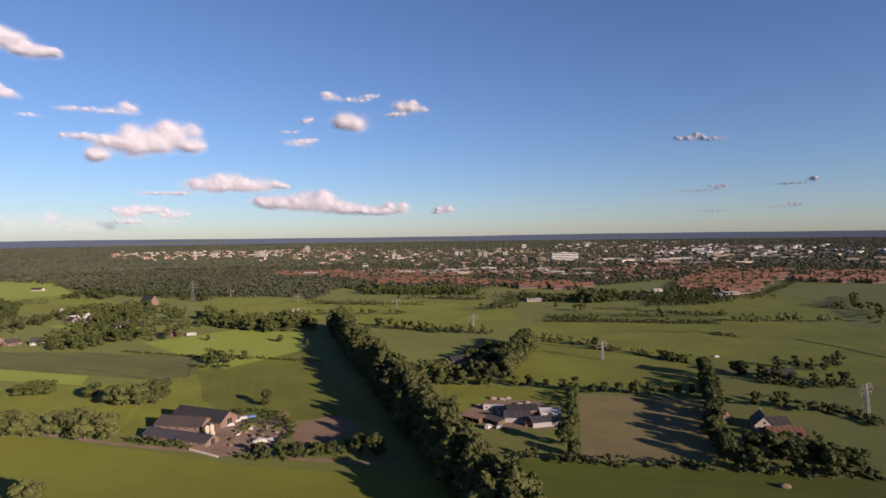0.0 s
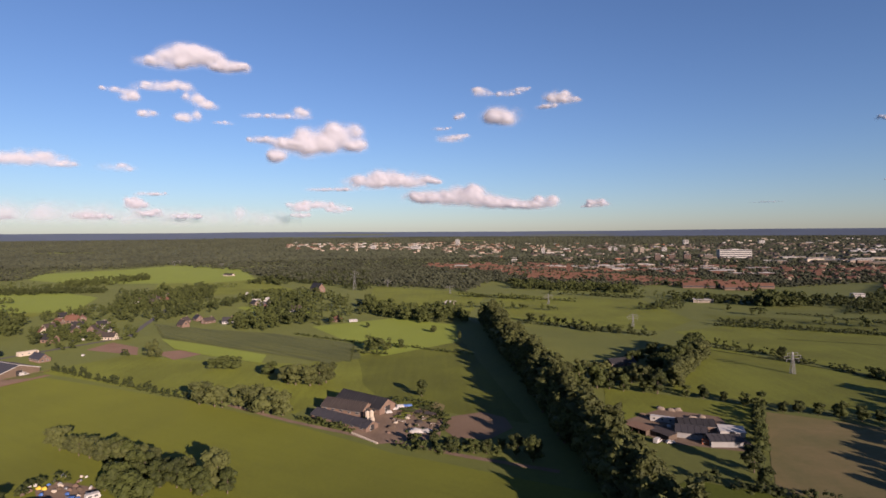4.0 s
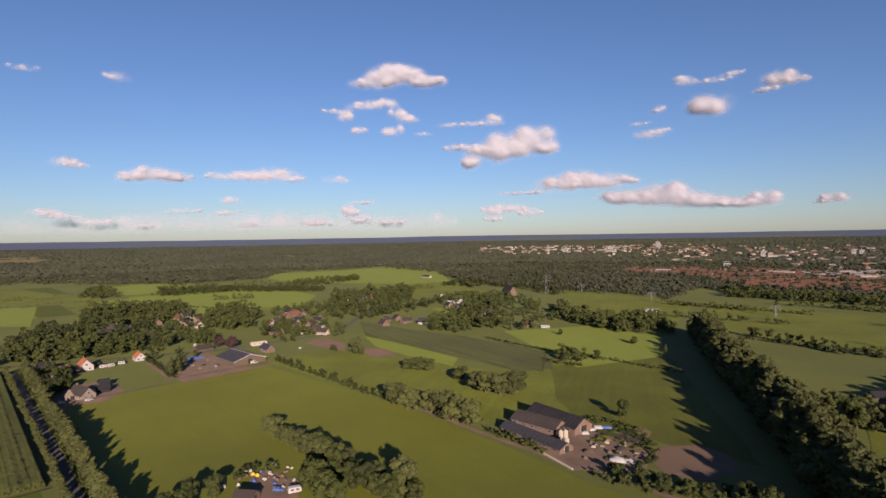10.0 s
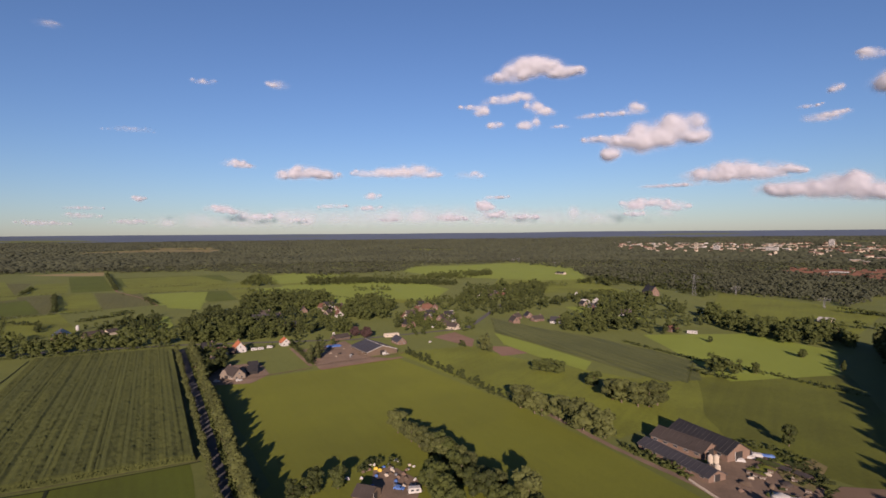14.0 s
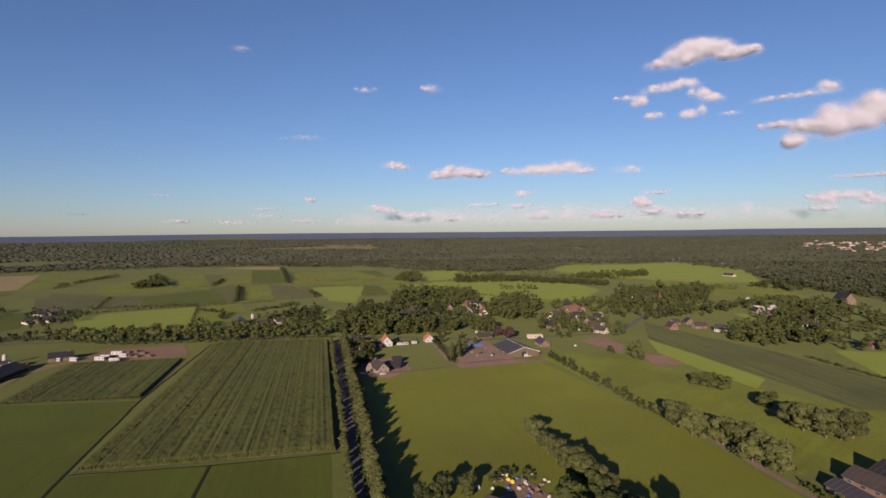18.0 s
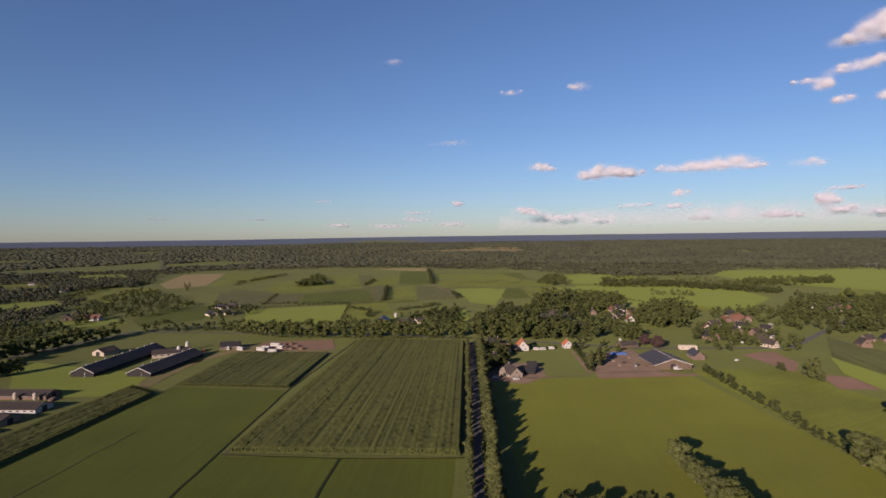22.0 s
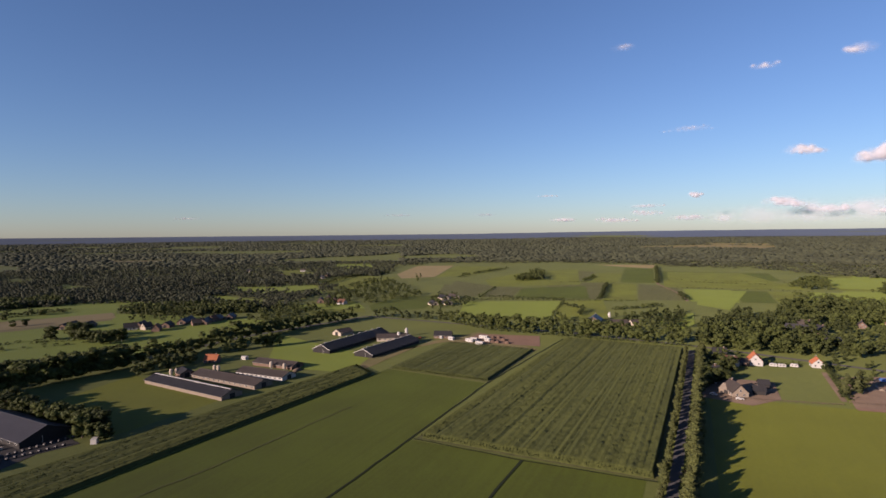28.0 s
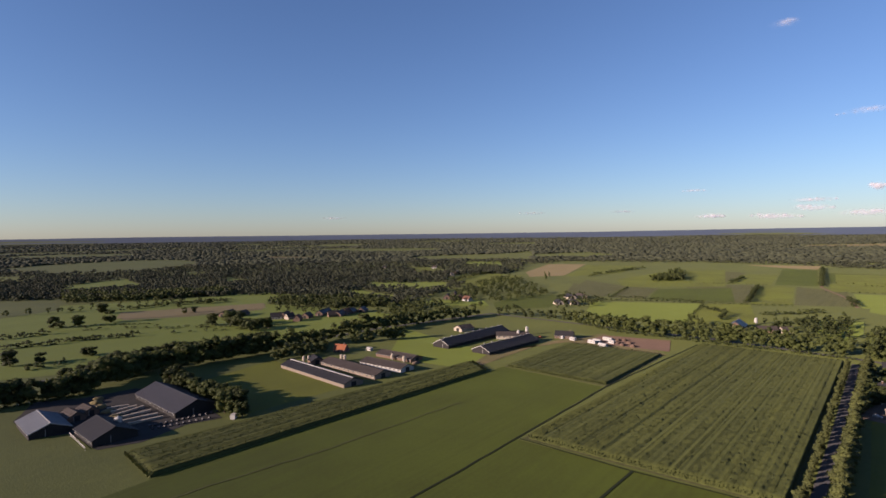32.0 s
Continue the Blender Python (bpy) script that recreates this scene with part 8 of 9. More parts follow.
for cx, cy, cm, ct in CLUTTER:
    heap(cx, cy, 1.6 + (cx * 7) % 1.0, 1.1 + (cy * 5) % 0.7, 0.6 + (cx * 3) % 0.7, cm, ct, (cx * 37) % 180)
parcel("yard_clutter", [(-217.6, 178.3), (-210.0, 185.2), (-192.2, 184.3), (-180.1, 170.9), (-196.5, 162.5)], M_YARD, "brown cluttered yard between trees", 0.2, 0.6)
# power line
pylon(126.3, 444.7, 15.4, 0.5, "grey steel lattice pylon in the fields")
pylon(232.5, 305.9, 16.9, 0.5, "grey steel lattice pylon in the fields")
pylon(32.7, 616.9, 13.9, 0.5, "grey steel lattice pylon in the fields")
pylon(-66.1, 785.0, 13.9, 0.5, "grey steel lattice pylon in the fields")
pylon(-230.1, 881.2, 13.9, 0.5, "grey steel lattice pylon in the fields")
pylon(-407.5, 905.8, 34, 0.5, "grey steel lattice pylon in the fields")
pylon(-370.7, 970.5, 13.1, 0.5, "grey steel lattice pylon in the fields")
pylon(-1049.8, 1408.1, 13.9, 0.5, "grey steel lattice pylon in the fields")
pylon(-1279.2, 1482.4, 13.9, 0.5, "grey steel lattice pylon in the fields")
pylon(-1298.0, 1530.3, 13.9, 0.5, "grey steel lattice pylon in the fields")

# ---------------------------------------------------------------- the town


def terrace(x, y, angle, L, W, h, ridge, wall, roof, label, group="terraced rows"):
    """A row of small houses under one roof, with chimneys and window bands."""
    k = far_scale(x, y)
    X, Y, Z = far(x, y)
    ob = thing("terrace", X, Y, Z, radians(angle), label, "terraced houses", group, k)
    hl, hw = L / 2, W / 2
    v = [(-hl, -hw, -0.5), (hl, -hw, -0.5), (hl, hw, -0.5), (-hl, hw, -0.5), (-hl, -hw, h), (hl, -hw, h), (hl, hw, h), (-hl, hw, h), (-hl, 0, ridge), (hl, 0, ridge)]
    piece("wall", v, [(0, 1, 5, 4), (2, 3, 7, 6), (1, 2, 6, 9, 5), (3, 0, 4, 8, 7), (3, 2, 1, 0)], wall, ob)
    for s in (-1, 1):
        slab("roof_slope", (-hl - 0.3, 0, ridge + 0.2), (hl + 0.3, 0, ridge + 0.2), (hl + 0.3, s * (hw + 0.4), h), (-hl - 0.3, s * (hw + 0.4), h), 0.25, roof, ob)
        box("window_band", -hl + 0.8, hl - 0.8, *sorted((s * hw, s * (hw + 0.06))), h * 0.55, h * 0.82, M_GLASS, ob)
    box("chimney", -0.6, 0.6, -0.4, 0.4, ridge - 0.4, ridge + 1.2, M_BRICK, ob)
    return ob


def block(x, y, L, W, h, wall, label, angle=20.0, storeys=0, group="town blocks"):
    """A flat-roofed town block with a band of windows for each storey."""
    k = far_scale(x, y)
    X, Y, Z = far(x, y)
    ob = thing("apartment_building", X, Y, Z, radians(angle), label, "building", group, k)
    box("wall", -L / 2, L / 2, -W / 2, W / 2, -0.5, h, wall, ob)
    box("roof", -L / 2 - 0.3, L / 2 + 0.3, -W / 2 - 0.3, W / 2 + 0.3, h, h + 0.6, M_GREY, ob)
    if storeys > 2:
        box("lift_house", -L * 0.1, L * 0.12, -W * 0.2, W * 0.2, h + 0.6, h + 3.0, wall, ob)
    for i in range(storeys):
        z = h * (i + 0.35) / storeys
        box("window_band", -L / 2 + 1, L / 2 - 1, -W / 2 - 0.08, -W / 2, z, z + h / storeys * 0.45, M_GLASS, ob)
    return ob


def quarter(poly, angle, row_gap, length, roof, label):
    """Parallel terraced rows that fill a town quarter."""
    xs, ys = [p[0] for p in poly], [p[1] for p in poly]
    cx, cy = sum(xs) / len(xs), sum(ys) / len(ys)
    c, s = math.cos(radians(angle)), math.sin(radians(angle))
    span = max(max(xs) - min(xs), max(ys) - min(ys))
    j = -span
    while j < span:
        i = -span
        while i < span:
            L = length * RNG.uniform(0.6, 1.2)
            x, y = cx + (i + L / 2) * c - j * s, cy + (i + L / 2) * s + j * c
            if inside(x, y, poly) and RNG.random() < 0.9:
                terrace(x, y, angle + RNG.normal() * 2, L, 9, 5.2, 9.4, M_BRICK, roof, label)
            i += L + 9
        j += row_gap


def scatter(poly, count, walls, label, size=(14, 40), height=(6, 14)):
    """Single buildings thrown over a stretch of the town."""
    xs, ys = [p[0] for p in poly], [p[1] for p in poly]
    done = 0
    for _ in range(count * 20):
        x, y = RNG.uniform(min(xs), max(xs)), RNG.uniform(min(ys), max(ys))
        if done < count and inside(x, y, poly):
            done += 1
            block(x, y, RNG.uniform(*size), RNG.uniform(10, 18), RNG.uniform(*height), walls[int(RNG.integers(len(walls)))], label, RNG.uniform(-40, 40), 0)


quarter([(390, 985), (701, 1448), (913, 1452), (505, 913)], 12, 27, 42, M_ROOF_RED, "row of brick houses with orange-red tiled roofs")
quarter([(705, 1121), (899, 1385), (1088, 1369), (842, 1060)], 12, 27, 42, M_ROOF_RED, "row of brick houses with orange-red tiled roofs")
quarter([(-186, 1187), (-198, 1347), (141, 1209), (278, 1118), (252, 1014), (84, 1107)], 8, 30, 45, M_ROOF_RED, "row of brick houses with orange-red tiled roofs")
quarter([(-447, 1446), (-496, 1663), (-128, 1495), (92, 1391), (87, 1317), (-184, 1344)], 8, 60, 60, M_ROOF_RED, "row of brick houses with red tiled roofs")
wood("town_trees", [(390, 985), (701, 1448), (913, 1452), (505, 913)], 13, 10.5, "green street trees between the terraced rows", "shrub", w=0.8)
wood("town_trees", [(705, 1121), (899, 1385), (1088, 1369), (842, 1060)], 13, 10.5, "green street trees between the terraced rows", "shrub", w=0.8)
wood("town_trees", [(-186, 1187), (-198, 1347), (141, 1209), (278, 1118), (252, 1014), (84, 1107)], 13, 10.5, "green street trees between the terraced rows", "shrub", w=0.8)
scatter([(-2583, 4087), (-2969, 5020), (-1263, 4392), (-903, 3136), (-1405, 3055)], 70, [M_WHITE, M_CREAM, M_WHITE], "pale town building among trees", (12, 42), (6, 12))
scatter([(-903, 3136), (-1215, 4543), (75, 4638), (946, 4325), (372, 1877), (-148, 1731), (-475, 2089)], 95, [M_CREAM, M_BRICK, M_ROOF_ORANGE, M_WHITE, M_BRICK_PALE], "town building among trees", (12, 36), (6, 10))
scatter([(665, 4500), (1684, 7695), (3111, 7384), (2473, 3964), (1625, 2604), (1246, 2959), (795, 2950)], 55, [M_WHITE, M_CREAM, M_BRICK_PALE], "pale town building on the far rise", (16, 50), (7, 14))
scatter([(479, 1850), (715, 2558), (1408, 2694), (1740, 2191), (1305, 1643), (879, 1683)], 45, [M_CREAM, M_BRICK, M_BRICK_PALE, M_GREY], "town building among trees", (20, 70), (7, 12))
scatter([(-222, 1512), (128, 1671), (403, 1558), (364, 1305), (106, 1389)], 50, [M_CREAM, M_BRICK, M_ROOF_RED, M_BRICK_PALE], "house among the trees of the town", (14, 40), (7, 10))
block(467, 2155, 105, 30, 33, M_WHITE, "broad white hospital block over the trees", 8, 5)
block(-1037, 4283, 30, 18, 43, M_WHITE, "white tower block on the skyline", 8, 6)
block(70, 2788, 14, 8, 25, M_WHITE, "white tower block above the town trees", 8, 8)
block(95, 2780, 14, 8, 25, M_WHITE, "white tower block above the town trees", 8, 8)
block(174, 2603, 16, 9, 29, M_CREAM, "cream tower block above the town trees", 8, 9)
block(199, 2594, 16, 9, 29, M_CREAM, "cream tower block above the town trees", 8, 9)
block(312, 2781, 20, 12, 23, M_WHITE, "white tower block above the town trees", 8, 6)
block(636, 4304, 35, 21, 35, M_WHITE, "white tower block above the town trees", 8, 6)
block(-218, 2469, 15, 9, 28, M_WHITE, "white tower block above the town trees", 8, 8)
block(-193, 2461, 15, 9, 22, M_CREAM, "cream tower block above the town trees", 8, 6)
block(196, 1961, 18, 11, 24, M_BRICK, "brick apartment block above the town trees", 8, 6)
block(243, 1989, 18, 11, 22, M_BRICK, "brick apartment block above the town trees", 8, 6)
block(288, 1977, 20, 12, 24, M_BRICK, "brick apartment block above the town trees", 8, 6)
block(379, 2131, 26, 16, 17, M_BRICK_PALE, "pale brick block above the town trees", 8, 4)
block(1208, 4622, 37, 22, 28, M_WHITE, "white tower block above the town trees", 8, 5)
block(1417, 3103, 69, 30, 19, M_WHITE, "long white factory hall in the far town", 8, 2)
block(1988, 3500, 64, 30, 18, M_WHITE, "long white factory hall in the far town", 8, 2)
block(813, 2054, 54, 30, 10, M_WHITE, "long white hall among the trees", 8, 2)
block(946, 2166, 66, 30, 9, M_WHITE, "long white hall among the trees", 8, 2)
block(459, 892, 24, 14, 6, M_CREAM, "pale sports hall at the town edge", 8, 2)
block(367, 958, 16, 9, 6, M_WHITE, "white hall at the town edge", 8, 2)
block(-360, 1515, 34, 20, 8, M_WHITE, "white hall among the trees", 8, 2)
block(-1351, 3037, 15, 9, 40, M_CREAM, "pale tower in the far town", 8, 6)
block(-1265, 3090, 31, 19, 25, M_WHITE, "white town block above the town trees", 8, 4)
block(-996, 3082, 50, 30, 22, M_WHITE, "white town block above the town trees", 8, 3)
block(428, 879, 18, 11, 5, M_GREY, "grey hall at the town edge", 8, 2)
block(139, 856, 26, 16, 4, M_CREAM, "low cream hall by the pasture", 8, 2)


def roofs(poly, count, wall, roof, label, size=(9, 22), height=(4, 8)):
    """A sea of small gabled houses between the trees, too many and too far to count: one mesh of walls, one of roofs."""
    xs, ys = [p[0] for p in poly], [p[1] for p in poly]
    WV, WF, RV, RF = [], [], [], []
    done = 0
    for _ in range(count * 12):
        x, y = RNG.uniform(min(xs), max(xs)), RNG.uniform(min(ys), max(ys))
        if done >= count or not inside(x, y, poly):
            continue
        done += 1
        k = far_scale(x, y)
        X, Y, Z = far(x, y)
        a = 0.2 + 1.57 * (RNG.random() < 0.4) + RNG.normal() * 0.15
        c, sn = math.cos(a), math.sin(a)
        L, W, h = RNG.uniform(*size) / 2, RNG.uniform(7, 11) / 2, RNG.uniform(*height)
        top = h + W * 0.8
        def put(p):
            return (X + k * (c * p[0] - sn * p[1]), Y + k * (sn * p[0] + c * p[1]), Z + k * p[2])
        n = len(WV)
        WV += [put(p) for p in ((-L, -W, 0), (L, -W, 0), (L, W, 0), (-L, W, 0), (-L, -W, h), (L, -W, h), (L, W, h), (-L, W, h), (-L, 0, top), (L, 0, top))]
        WF += [(n, n + 1, n + 5), (n, n + 5, n + 4), (n + 2, n + 3, n + 7), (n + 2, n + 7, n + 6), (n + 1, n + 2, n + 6), (n + 1, n + 6, n + 5), (n + 5, n + 6, n + 9), (n + 3, n, n + 4), (n + 3, n + 4, n + 7), (n + 4, n + 8, n + 7)]
        n = len(RV)
        RV += [put(p) for p in ((-L - 0.3, -W - 0.4, h - 0.1), (L + 0.3, -W - 0.4, h - 0.1), (L + 0.3, 0, top + 0.2), (-L - 0.3, 0, top + 0.2), (L + 0.3, W + 0.4, h - 0.1), (-L - 0.3, W + 0.4, h - 0.1))]
        RF += [(n, n + 1, n + 2), (n, n + 2, n + 3), (n + 3, n + 2, n + 4), (n + 3, n + 4, n + 5)]
    ob = new("town_houses", tri_mesh("town_houses", WV, WF, wall))
    tagged(ob, label, "houses", kind="stuff")
    new("roof", tri_mesh("roof", RV, RF, roof)).parent = ob


roofs([(-1500, 2600), (-2600, 4300), (-900, 5200), (100, 3000), (-300, 2300)], 220, M_CREAM, M_ROOF_RED, "pale houses of the far town among trees", (10, 34), (6, 12))
roofs([(-300, 2300), (100, 4200), (1700, 4600), (2600, 4100), (1500, 2300), (700, 1650), (0, 1600)], 420, M_BRICK_PALE, M_ROOF_BROWN, "brick and cream houses of the town among trees", (10, 34), (5, 10))
roofs([(-420, 1420), (-420, 1700), (500, 1650), (900, 1640), (400, 1180), (150, 1330)], 260, M_BRICK_PALE, M_ROOF_RED, "brick houses with red roofs under street trees", (9, 20), (4, 7))
roofs([(900, 2600), (1700, 4300), (3000, 4300), (2000, 2300)], 90, M_WHITE, M_GREY, "white sheds and flats of the far town", (14, 50), (6, 12))


# ---------------------------------------------------------------- clouds


def cloud_material(name, tint=(0.53, 0.53, 0.58)):
    m = bpy.data.materials.new(name)
    m.use_nodes = True
    n, l = m.node_tree.nodes, m.node_tree.links
    n.remove(n["Principled BSDF"])
    dif = n.new("ShaderNodeBsdfDiffuse")
    dif.inputs["Color"].default_value = (*tint, 1)
    tra = n.new("ShaderNodeBsdfTranslucent")
    tra.inputs["Color"].default_value = (*tint, 1)
    mx = n.new("ShaderNodeMixShader")
    mx.inputs[0].default_value = 0.5
    clear = n.new("ShaderNodeBsdfTransparent")
    thick = n.new("ShaderNodeAttribute")
    thick.attribute_name = "vapour"
    out = n.new("ShaderNodeMixShader")
    l.new(dif.outputs[0], mx.inputs[1])
    l.new(tra.outputs[0], mx.inputs[2])
    l.new(thick.outputs["Fac"], out.inputs[0])
    l.new(clear.outputs[0], out.inputs[1])
    l.new(mx.outputs[0], out.inputs[2])
    l.new(out.outputs[0], n["Material Output"].inputs["Surface"])
    return m


M_CLOUD = cloud_material("cloud_vapour")


def cloud(puffs, label="white fair-weather cumulus cloud", body=1.0):
    """A cloud grown from puffs, each given by its place left of north, its height over the horizon and its two half-widths, all in degrees; billowed front and back, flat base, vapour that thins towards the edge."""
    R = 4740
    left0 = sum(p[0] for p in puffs) / len(puffs)
    e0 = sum(p[1] for p in puffs) / len(puffs)
    a, e = radians(90 + left0), radians(e0)
    x, y, z = CX + R * math.cos(a) * math.cos(e), CY + R * math.sin(a) * math.cos(e), HC + R * math.sin(e)
    size = sum(min(p[2], p[3]) for p in puffs) / len(puffs)
    l0, l1 = min(p[0] - 2 * p[2] for p in puffs), max(p[0] + 2 * p[2] for p in puffs)
    u0, u1 = min(p[1] - 1.6 * p[3] for p in puffs), max(p[1] + 2 * p[3] for p in puffs)
    cell = min(0.13, max(0.05, size * 0.16))
    nx, nz = int((l1 - l0) / cell) + 1, int((u1 - u0) / cell) + 1
    gl, gu = np.meshgrid(np.linspace(l0, l1, nx + 1), np.linspace(u0, u1, nz + 1))
    s = np.zeros_like(gl)
    rng = np.random.default_rng(int(left0 * 31 + e0 * 17) % 9999)
    heads = [(p[0], p[1], p[2] * 0.9, p[3] * 0.85) for p in puffs]
    for pl, pu, rl, ru in puffs:
        heads += [(pl + rl * rng.uniform(-1, 1), pu + ru * rng.uniform(-0.2, 0.55), ru * rng.uniform(0.4, 0.65), ru * rng.uniform(0.3, 0.5)) for _ in range(3)]
    for pl, pu, rl, ru in heads:
        du = np.where(gu > pu, (gu - pu) / ru, (pu - gu) / (ru * 0.72))
        s += np.exp(-1.05 * (((gl - pl) / rl) ** 2 + du ** 2))
    off = (left0 * 7.3) % 50
    n1, n2 = np.zeros_like(gl), np.zeros_like(gl)
    for j in range(nz + 1):
        for i in range(nx + 1):
            q = (gl[j, i] / (size * 1.3) + off, gu[j, i] / (size * 1.1), off)
            n1[j, i] = noise.fractal(q, 0.8, 2.1, 4)
            n2[j, i] = noise.noise((q[0] * 0.9, q[1] * 0.9, off + 9)) + 0.5 * noise.noise((q[0] * 2.1, q[1] * 2.1, off + 19))
    soft = np.minimum(1.0, s * 1.6)
    px, pz = -R * math.cos(e) * np.radians(gl - left0), R * np.radians(gu - e0)
    deep = 0.75 * min(1.0, body * 2) * R * radians(min(size, 1.0)) * np.sqrt(s / (1 + 0.35 * s)) * (1 + 0.16 * n2)
    V, dens, F, k, count = [], [], [], nx + 1, gl.size
    for n, side in enumerate((-1.0, 0.4) if body > 0.85 else (-1.0,)):
        wisp = n1 + 0.35 * np.roll(n2, (5 * n, 9 * n), (0, 1))
        dense = np.maximum(0.0, s - 0.17 + 0.1 * n + 0.42 * wisp * soft)
        alpha = (1 - np.exp(-(1.25 if body > 0.85 else 2.0) * body * dense ** 1.6)).ravel()
        V.append(np.stack([px.ravel(), (side * deep).ravel(), pz.ravel()], 1))
        dens.append(alpha)
        for j in range(nz):
            for i in range(nx):
                q = j * k + i
                if max(alpha[q], alpha[q + 1], alpha[q + k], alpha[q + k + 1]) > 0.004:
                    b = q + n * count
                    F += [(b, b + k + 1, b + 1), (b, b + k, b + k + 1)]
    me = tri_mesh("cloud", np.concatenate(V), np.array(F), M_CLOUD)
    layer = me.attributes.new("vapour", "FLOAT", "POINT")
    layer.data.foreach_set("value", np.concatenate(dens).astype(np.float32))
    me.polygons.foreach_set("use_smooth", [True] * len(me.polygons))
    ob = new("cloud", me)
    ob.matrix_basis = pose(x, y, z, 0, 0, left0)
    return tagged(ob, label, "cloud", kind="structure")


cloud([(41.79, 15.34, 2.03, 0.77), (39.94, 16.16, 1.69, 1.12), (38.44, 16.18, 1.9, 1.06), (36.17, 15.46, 1.74, 0.72), (35.01, 15.62, 0.97, 0.5)], "white fair-weather cumulus cloud", 1.0)
cloud([(45.6, 12.6, 1.06, 0.35), (44.37, 12.15, 0.89, 0.71), (42.56, 13.15, 1.65, 0.54), (40.54, 13.45, 1.68, 0.65), (39.06, 12.43, 0.94, 0.66), (37.94, 11.92, 1.22, 0.55), (39.65, 10.67, 1.2, 0.67)], "white fair-weather cumulus cloud", 0.8)
cloud([(43.03, 10.77, 1.02, 0.51)], "small white cumulus shred", 0.8)
cloud([(36.43, 10.47, 1.16, 0.26)], "small white cumulus shred", 0.4)
cloud([(29.21, 8.46, 1.79, 1.24), (27.21, 8.85, 2.2, 1.55), (25.21, 9.61, 1.8, 1.38), (23.82, 8.7, 1.12, 0.85), (30.79, 8.73, 1.39, 0.54), (32.76, 9.09, 1.58, 0.46), (31.79, 7.48, 0.87, 0.85)], "white fair-weather cumulus cloud", 1.0)
cloud([(33.51, 11.29, 1.57, 0.38), (30.76, 11.33, 1.78, 0.38), (29.17, 11.73, 1.19, 0.76)], "small white cumulus shred", 0.5)
cloud([(22.85, 5.08, 2.39, 0.79), (20.45, 5.36, 2.77, 1.1), (18.08, 5.2, 2.35, 0.78), (26.45, 4.4, 2.4, 0.24), (15.92, 5.27, 0.78, 0.31)], "flat white cumulus with a grey base", 1.0)
cloud([(17.3, 3.61, 1.96, 0.87), (14.95, 3.45, 2.12, 0.98), (13.02, 3.72, 1.52, 1.24), (11.12, 3.21, 1.87, 0.97), (9.25, 2.94, 1.66, 0.84), (7.42, 2.74, 1.44, 0.61), (5.97, 2.7, 1.07, 0.53), (4.38, 2.92, 1.39, 0.75)], "long bright bank of cumulus", 1.2)
cloud([(-0.69, 2.77, 1.03, 0.54), (0.45, 2.55, 0.5, 0.22)], "small bright cumulus head", 1.2)
cloud([(11.1, 14.01, 1.05, 0.65), (8.87, 13.74, 1.82, 0.39), (6.86, 14.15, 1.07, 0.32)], "small white cumulus shred", 0.6)
cloud([(8.87, 11.57, 2.0, 1.16)], "white fair-weather cumulus cloud", 1.2)
cloud([(3.34, 13.19, 1.36, 0.83), (1.81, 12.97, 0.94, 0.41), (4.56, 12.43, 1.04, 0.28)], "white fair-weather cumulus cloud", 1.0)
cloud([(13.3, 11.64, 0.69, 0.52)], "small white cumulus shred", 0.6)
cloud([(15.12, 10.52, 0.97, 0.26), (14.16, 9.46, 1.72, 0.57), (12.81, 9.78, 0.68, 0.3)], "small grey cumulus shred", 0.6)
cloud([(29.27, 2.55, 1.4, 0.8), (27.47, 2.82, 1.8, 0.56), (25.67, 2.32, 1.2, 0.56), (29.28, 1.75, 1.2, 0.32)], "white fair-weather cumulus cloud", 0.8)
cloud([(64.48, 14.31, 1.14, 0.63)], "small white wisp of cloud", 0.4)
cloud([(68.92, 6.84, 1.08, 0.54), (67.75, 6.63, 1.02, 0.36)], "white fair-weather cumulus cloud", 0.8)
cloud([(63.76, 5.82, 1.26, 0.6), (61.95, 6.15, 1.66, 0.83), (60.11, 5.88, 1.5, 0.53)], "white fair-weather cumulus cloud", 1.0)
cloud([(55.76, 6.11, 2.13, 0.54), (53.43, 6.12, 2.35, 0.7), (51.07, 6.32, 2.37, 0.86), (49.5, 5.92, 0.99, 0.39)], "long grey-white cumulus", 0.7)
cloud([(45.52, 5.88, 1.79, 0.55)], "small white wisp of cloud", 0.3)
cloud([(70.17, 2.5, 1.49, 0.54), (68.85, 2.25, 0.94, 0.36)], "low bank of pale cumulus", 0.8)
cloud([(59.61, 2.82, 1.51, 0.35), (55.6, 3.78, 0.97, 0.47), (55.82, 2.61, 1.55, 0.39)], "low bank of pale cumulus", 0.7)
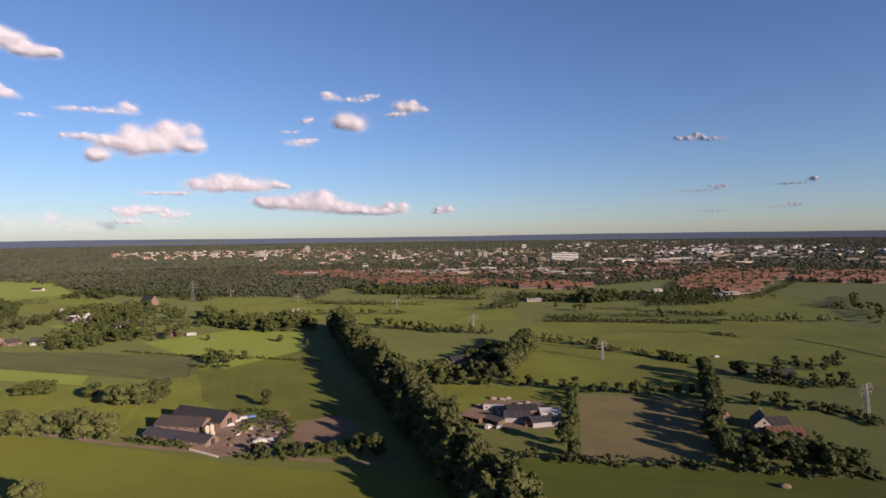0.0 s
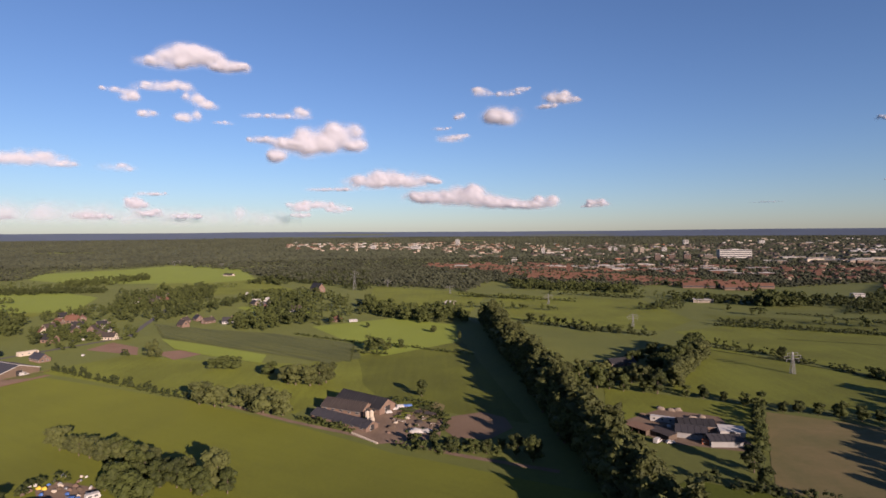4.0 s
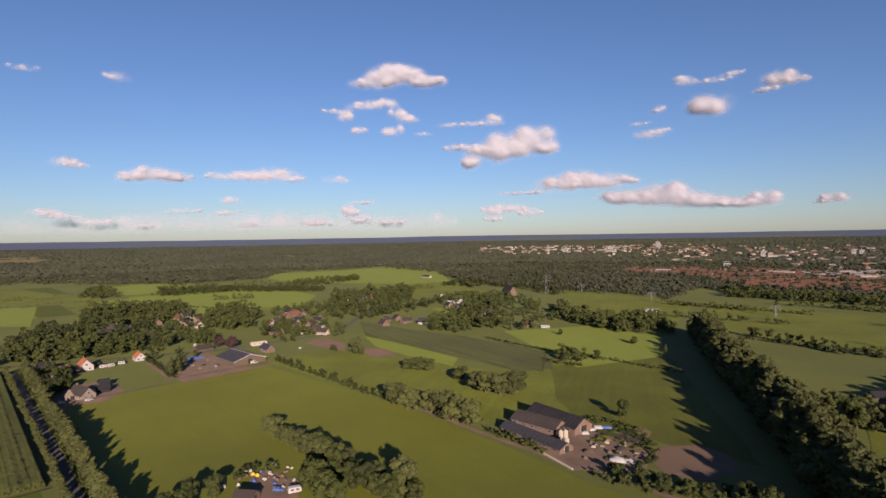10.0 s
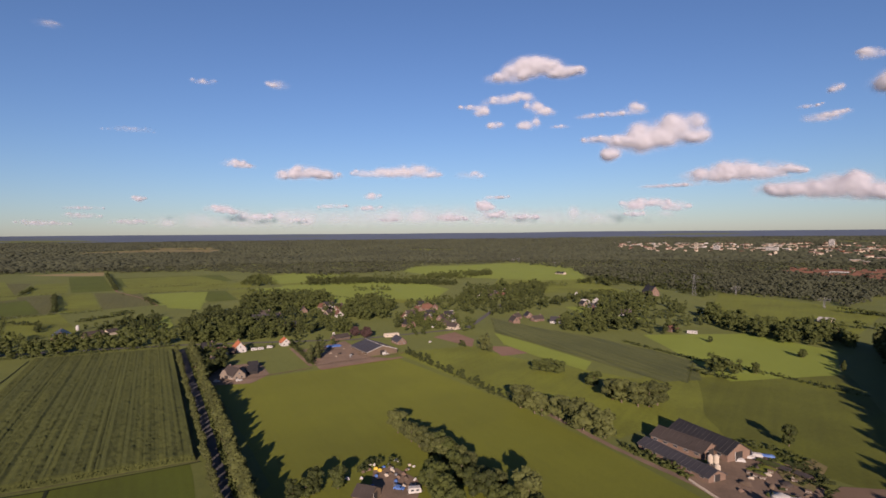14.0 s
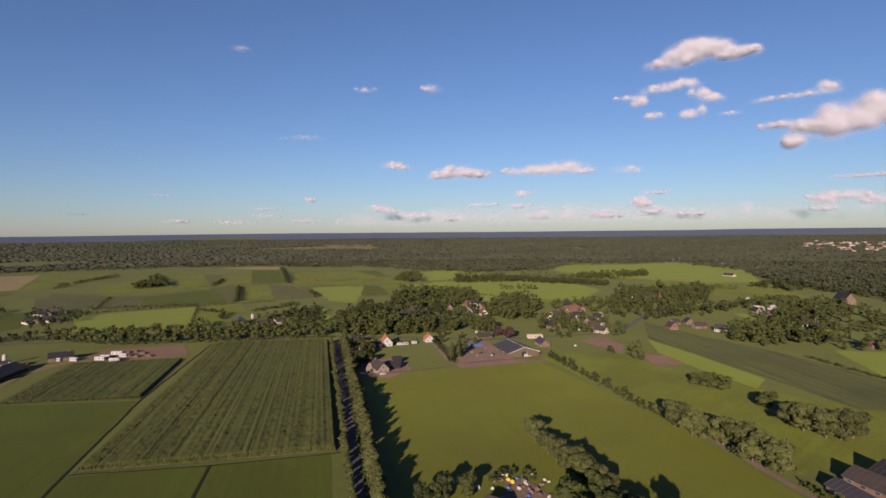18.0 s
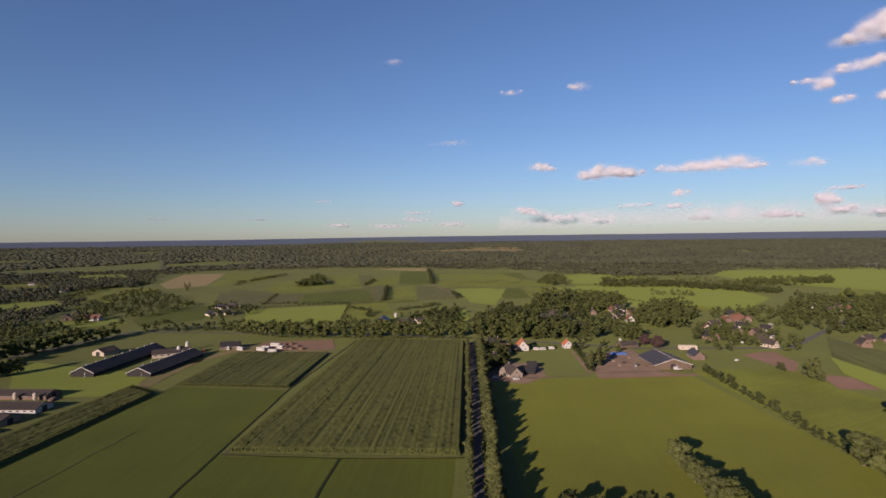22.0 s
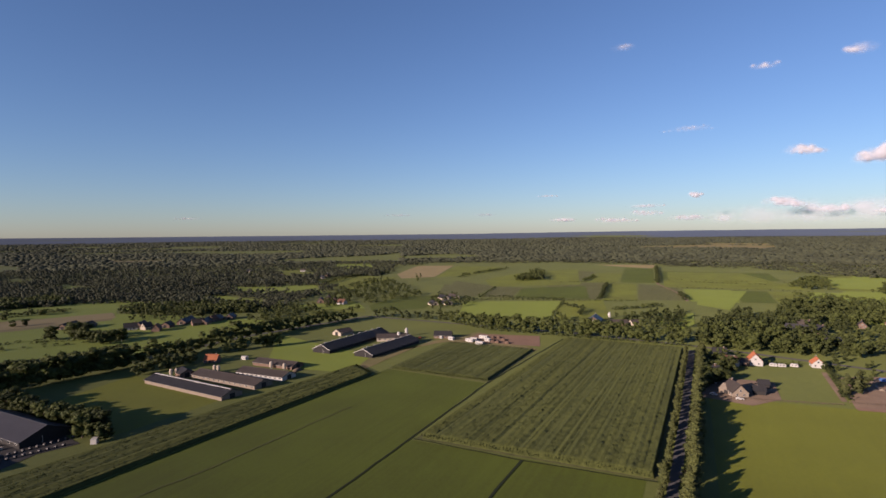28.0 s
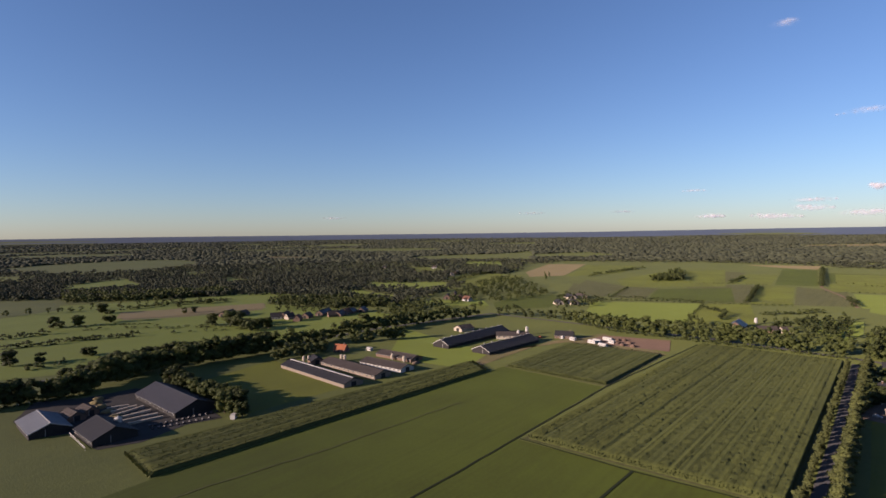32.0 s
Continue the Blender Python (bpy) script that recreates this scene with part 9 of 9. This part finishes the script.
cloud([(44.17, 2.7, 0.88, 0.87), (42.98, 1.88, 1.2, 0.56), (47.57, 1.63, 1.79, 0.48), (40.0, 1.64, 1.58, 0.4), (42.76, 3.67, 1.19, 0.24)], "low bank of pale cumulus", 0.9)
cloud([(66.82, 1.77, 1.57, 0.52), (62.94, 1.49, 0.73, 0.3), (53.9, 1.42, 1.17, 0.32)], "low bank of pale cumulus", 0.7)
cloud([(76.92, 3.34, 0.58, 0.4)], "small white cumulus shred", 0.8)
cloud([(88.97, 1.3, 1.12, 0.28), (83.87, 1.13, 2.01, 0.29), (81.26, 2.48, 1.62, 0.23), (81.27, 1.79, 1.73, 0.35), (77.52, 1.28, 2.02, 0.35)], "low bank of pale cumulus", 0.6)
cloud([(71.35, 14.12, 1.13, 0.37)], "small white wisp of cloud", 0.3)
cloud([(77.41, 9.54, 1.84, 0.28)], "faint white wisp of cloud", 0.15)
cloud([(83.32, 17.18, 1.14, 0.47)], "faint white wisp of cloud", 0.12)
cloud([(-23.76, 8.93, 0.93, 0.36), (-24.92, 8.98, 1.0, 0.5), (-26.5, 8.69, 1.23, 0.3)], "small white cumulus shred", 0.7)
cloud([(-26.94, 4.3, 0.79, 0.3), (-25.37, 4.07, 1.79, 0.15)], "small white cumulus shred", 0.8)
cloud([(-34.14, 4.59, 0.56, 0.32), (-32.54, 4.32, 1.72, 0.14)], "small white cumulus shred", 0.8)
cloud([(-31.96, 2.35, 1.36, 0.19), (-32.93, 2.51, 0.57, 0.24), (-26.72, 2.14, 1.74, 0.15), (-15.0, 2.61, 1.58, 0.11)], "thin veil of white cloud", 0.4)
cloud([(89.36, 1.26, 1.49, 0.21), (90.46, 3.71, 1.26, 0.16), (84.54, 1.25, 1.37, 0.26)], "thin veil of white cloud", 0.4)
cloud([(126.13, 1.79, 1.36, 0.17), (105.66, 1.98, 1.43, 0.17), (96.68, 1.97, 1.35, 0.17)], "thin veil of pale cloud", 0.3)
cloud([(77.61, 9.37, 2.34, 0.23)], "faint white wisp of cloud", 0.12)
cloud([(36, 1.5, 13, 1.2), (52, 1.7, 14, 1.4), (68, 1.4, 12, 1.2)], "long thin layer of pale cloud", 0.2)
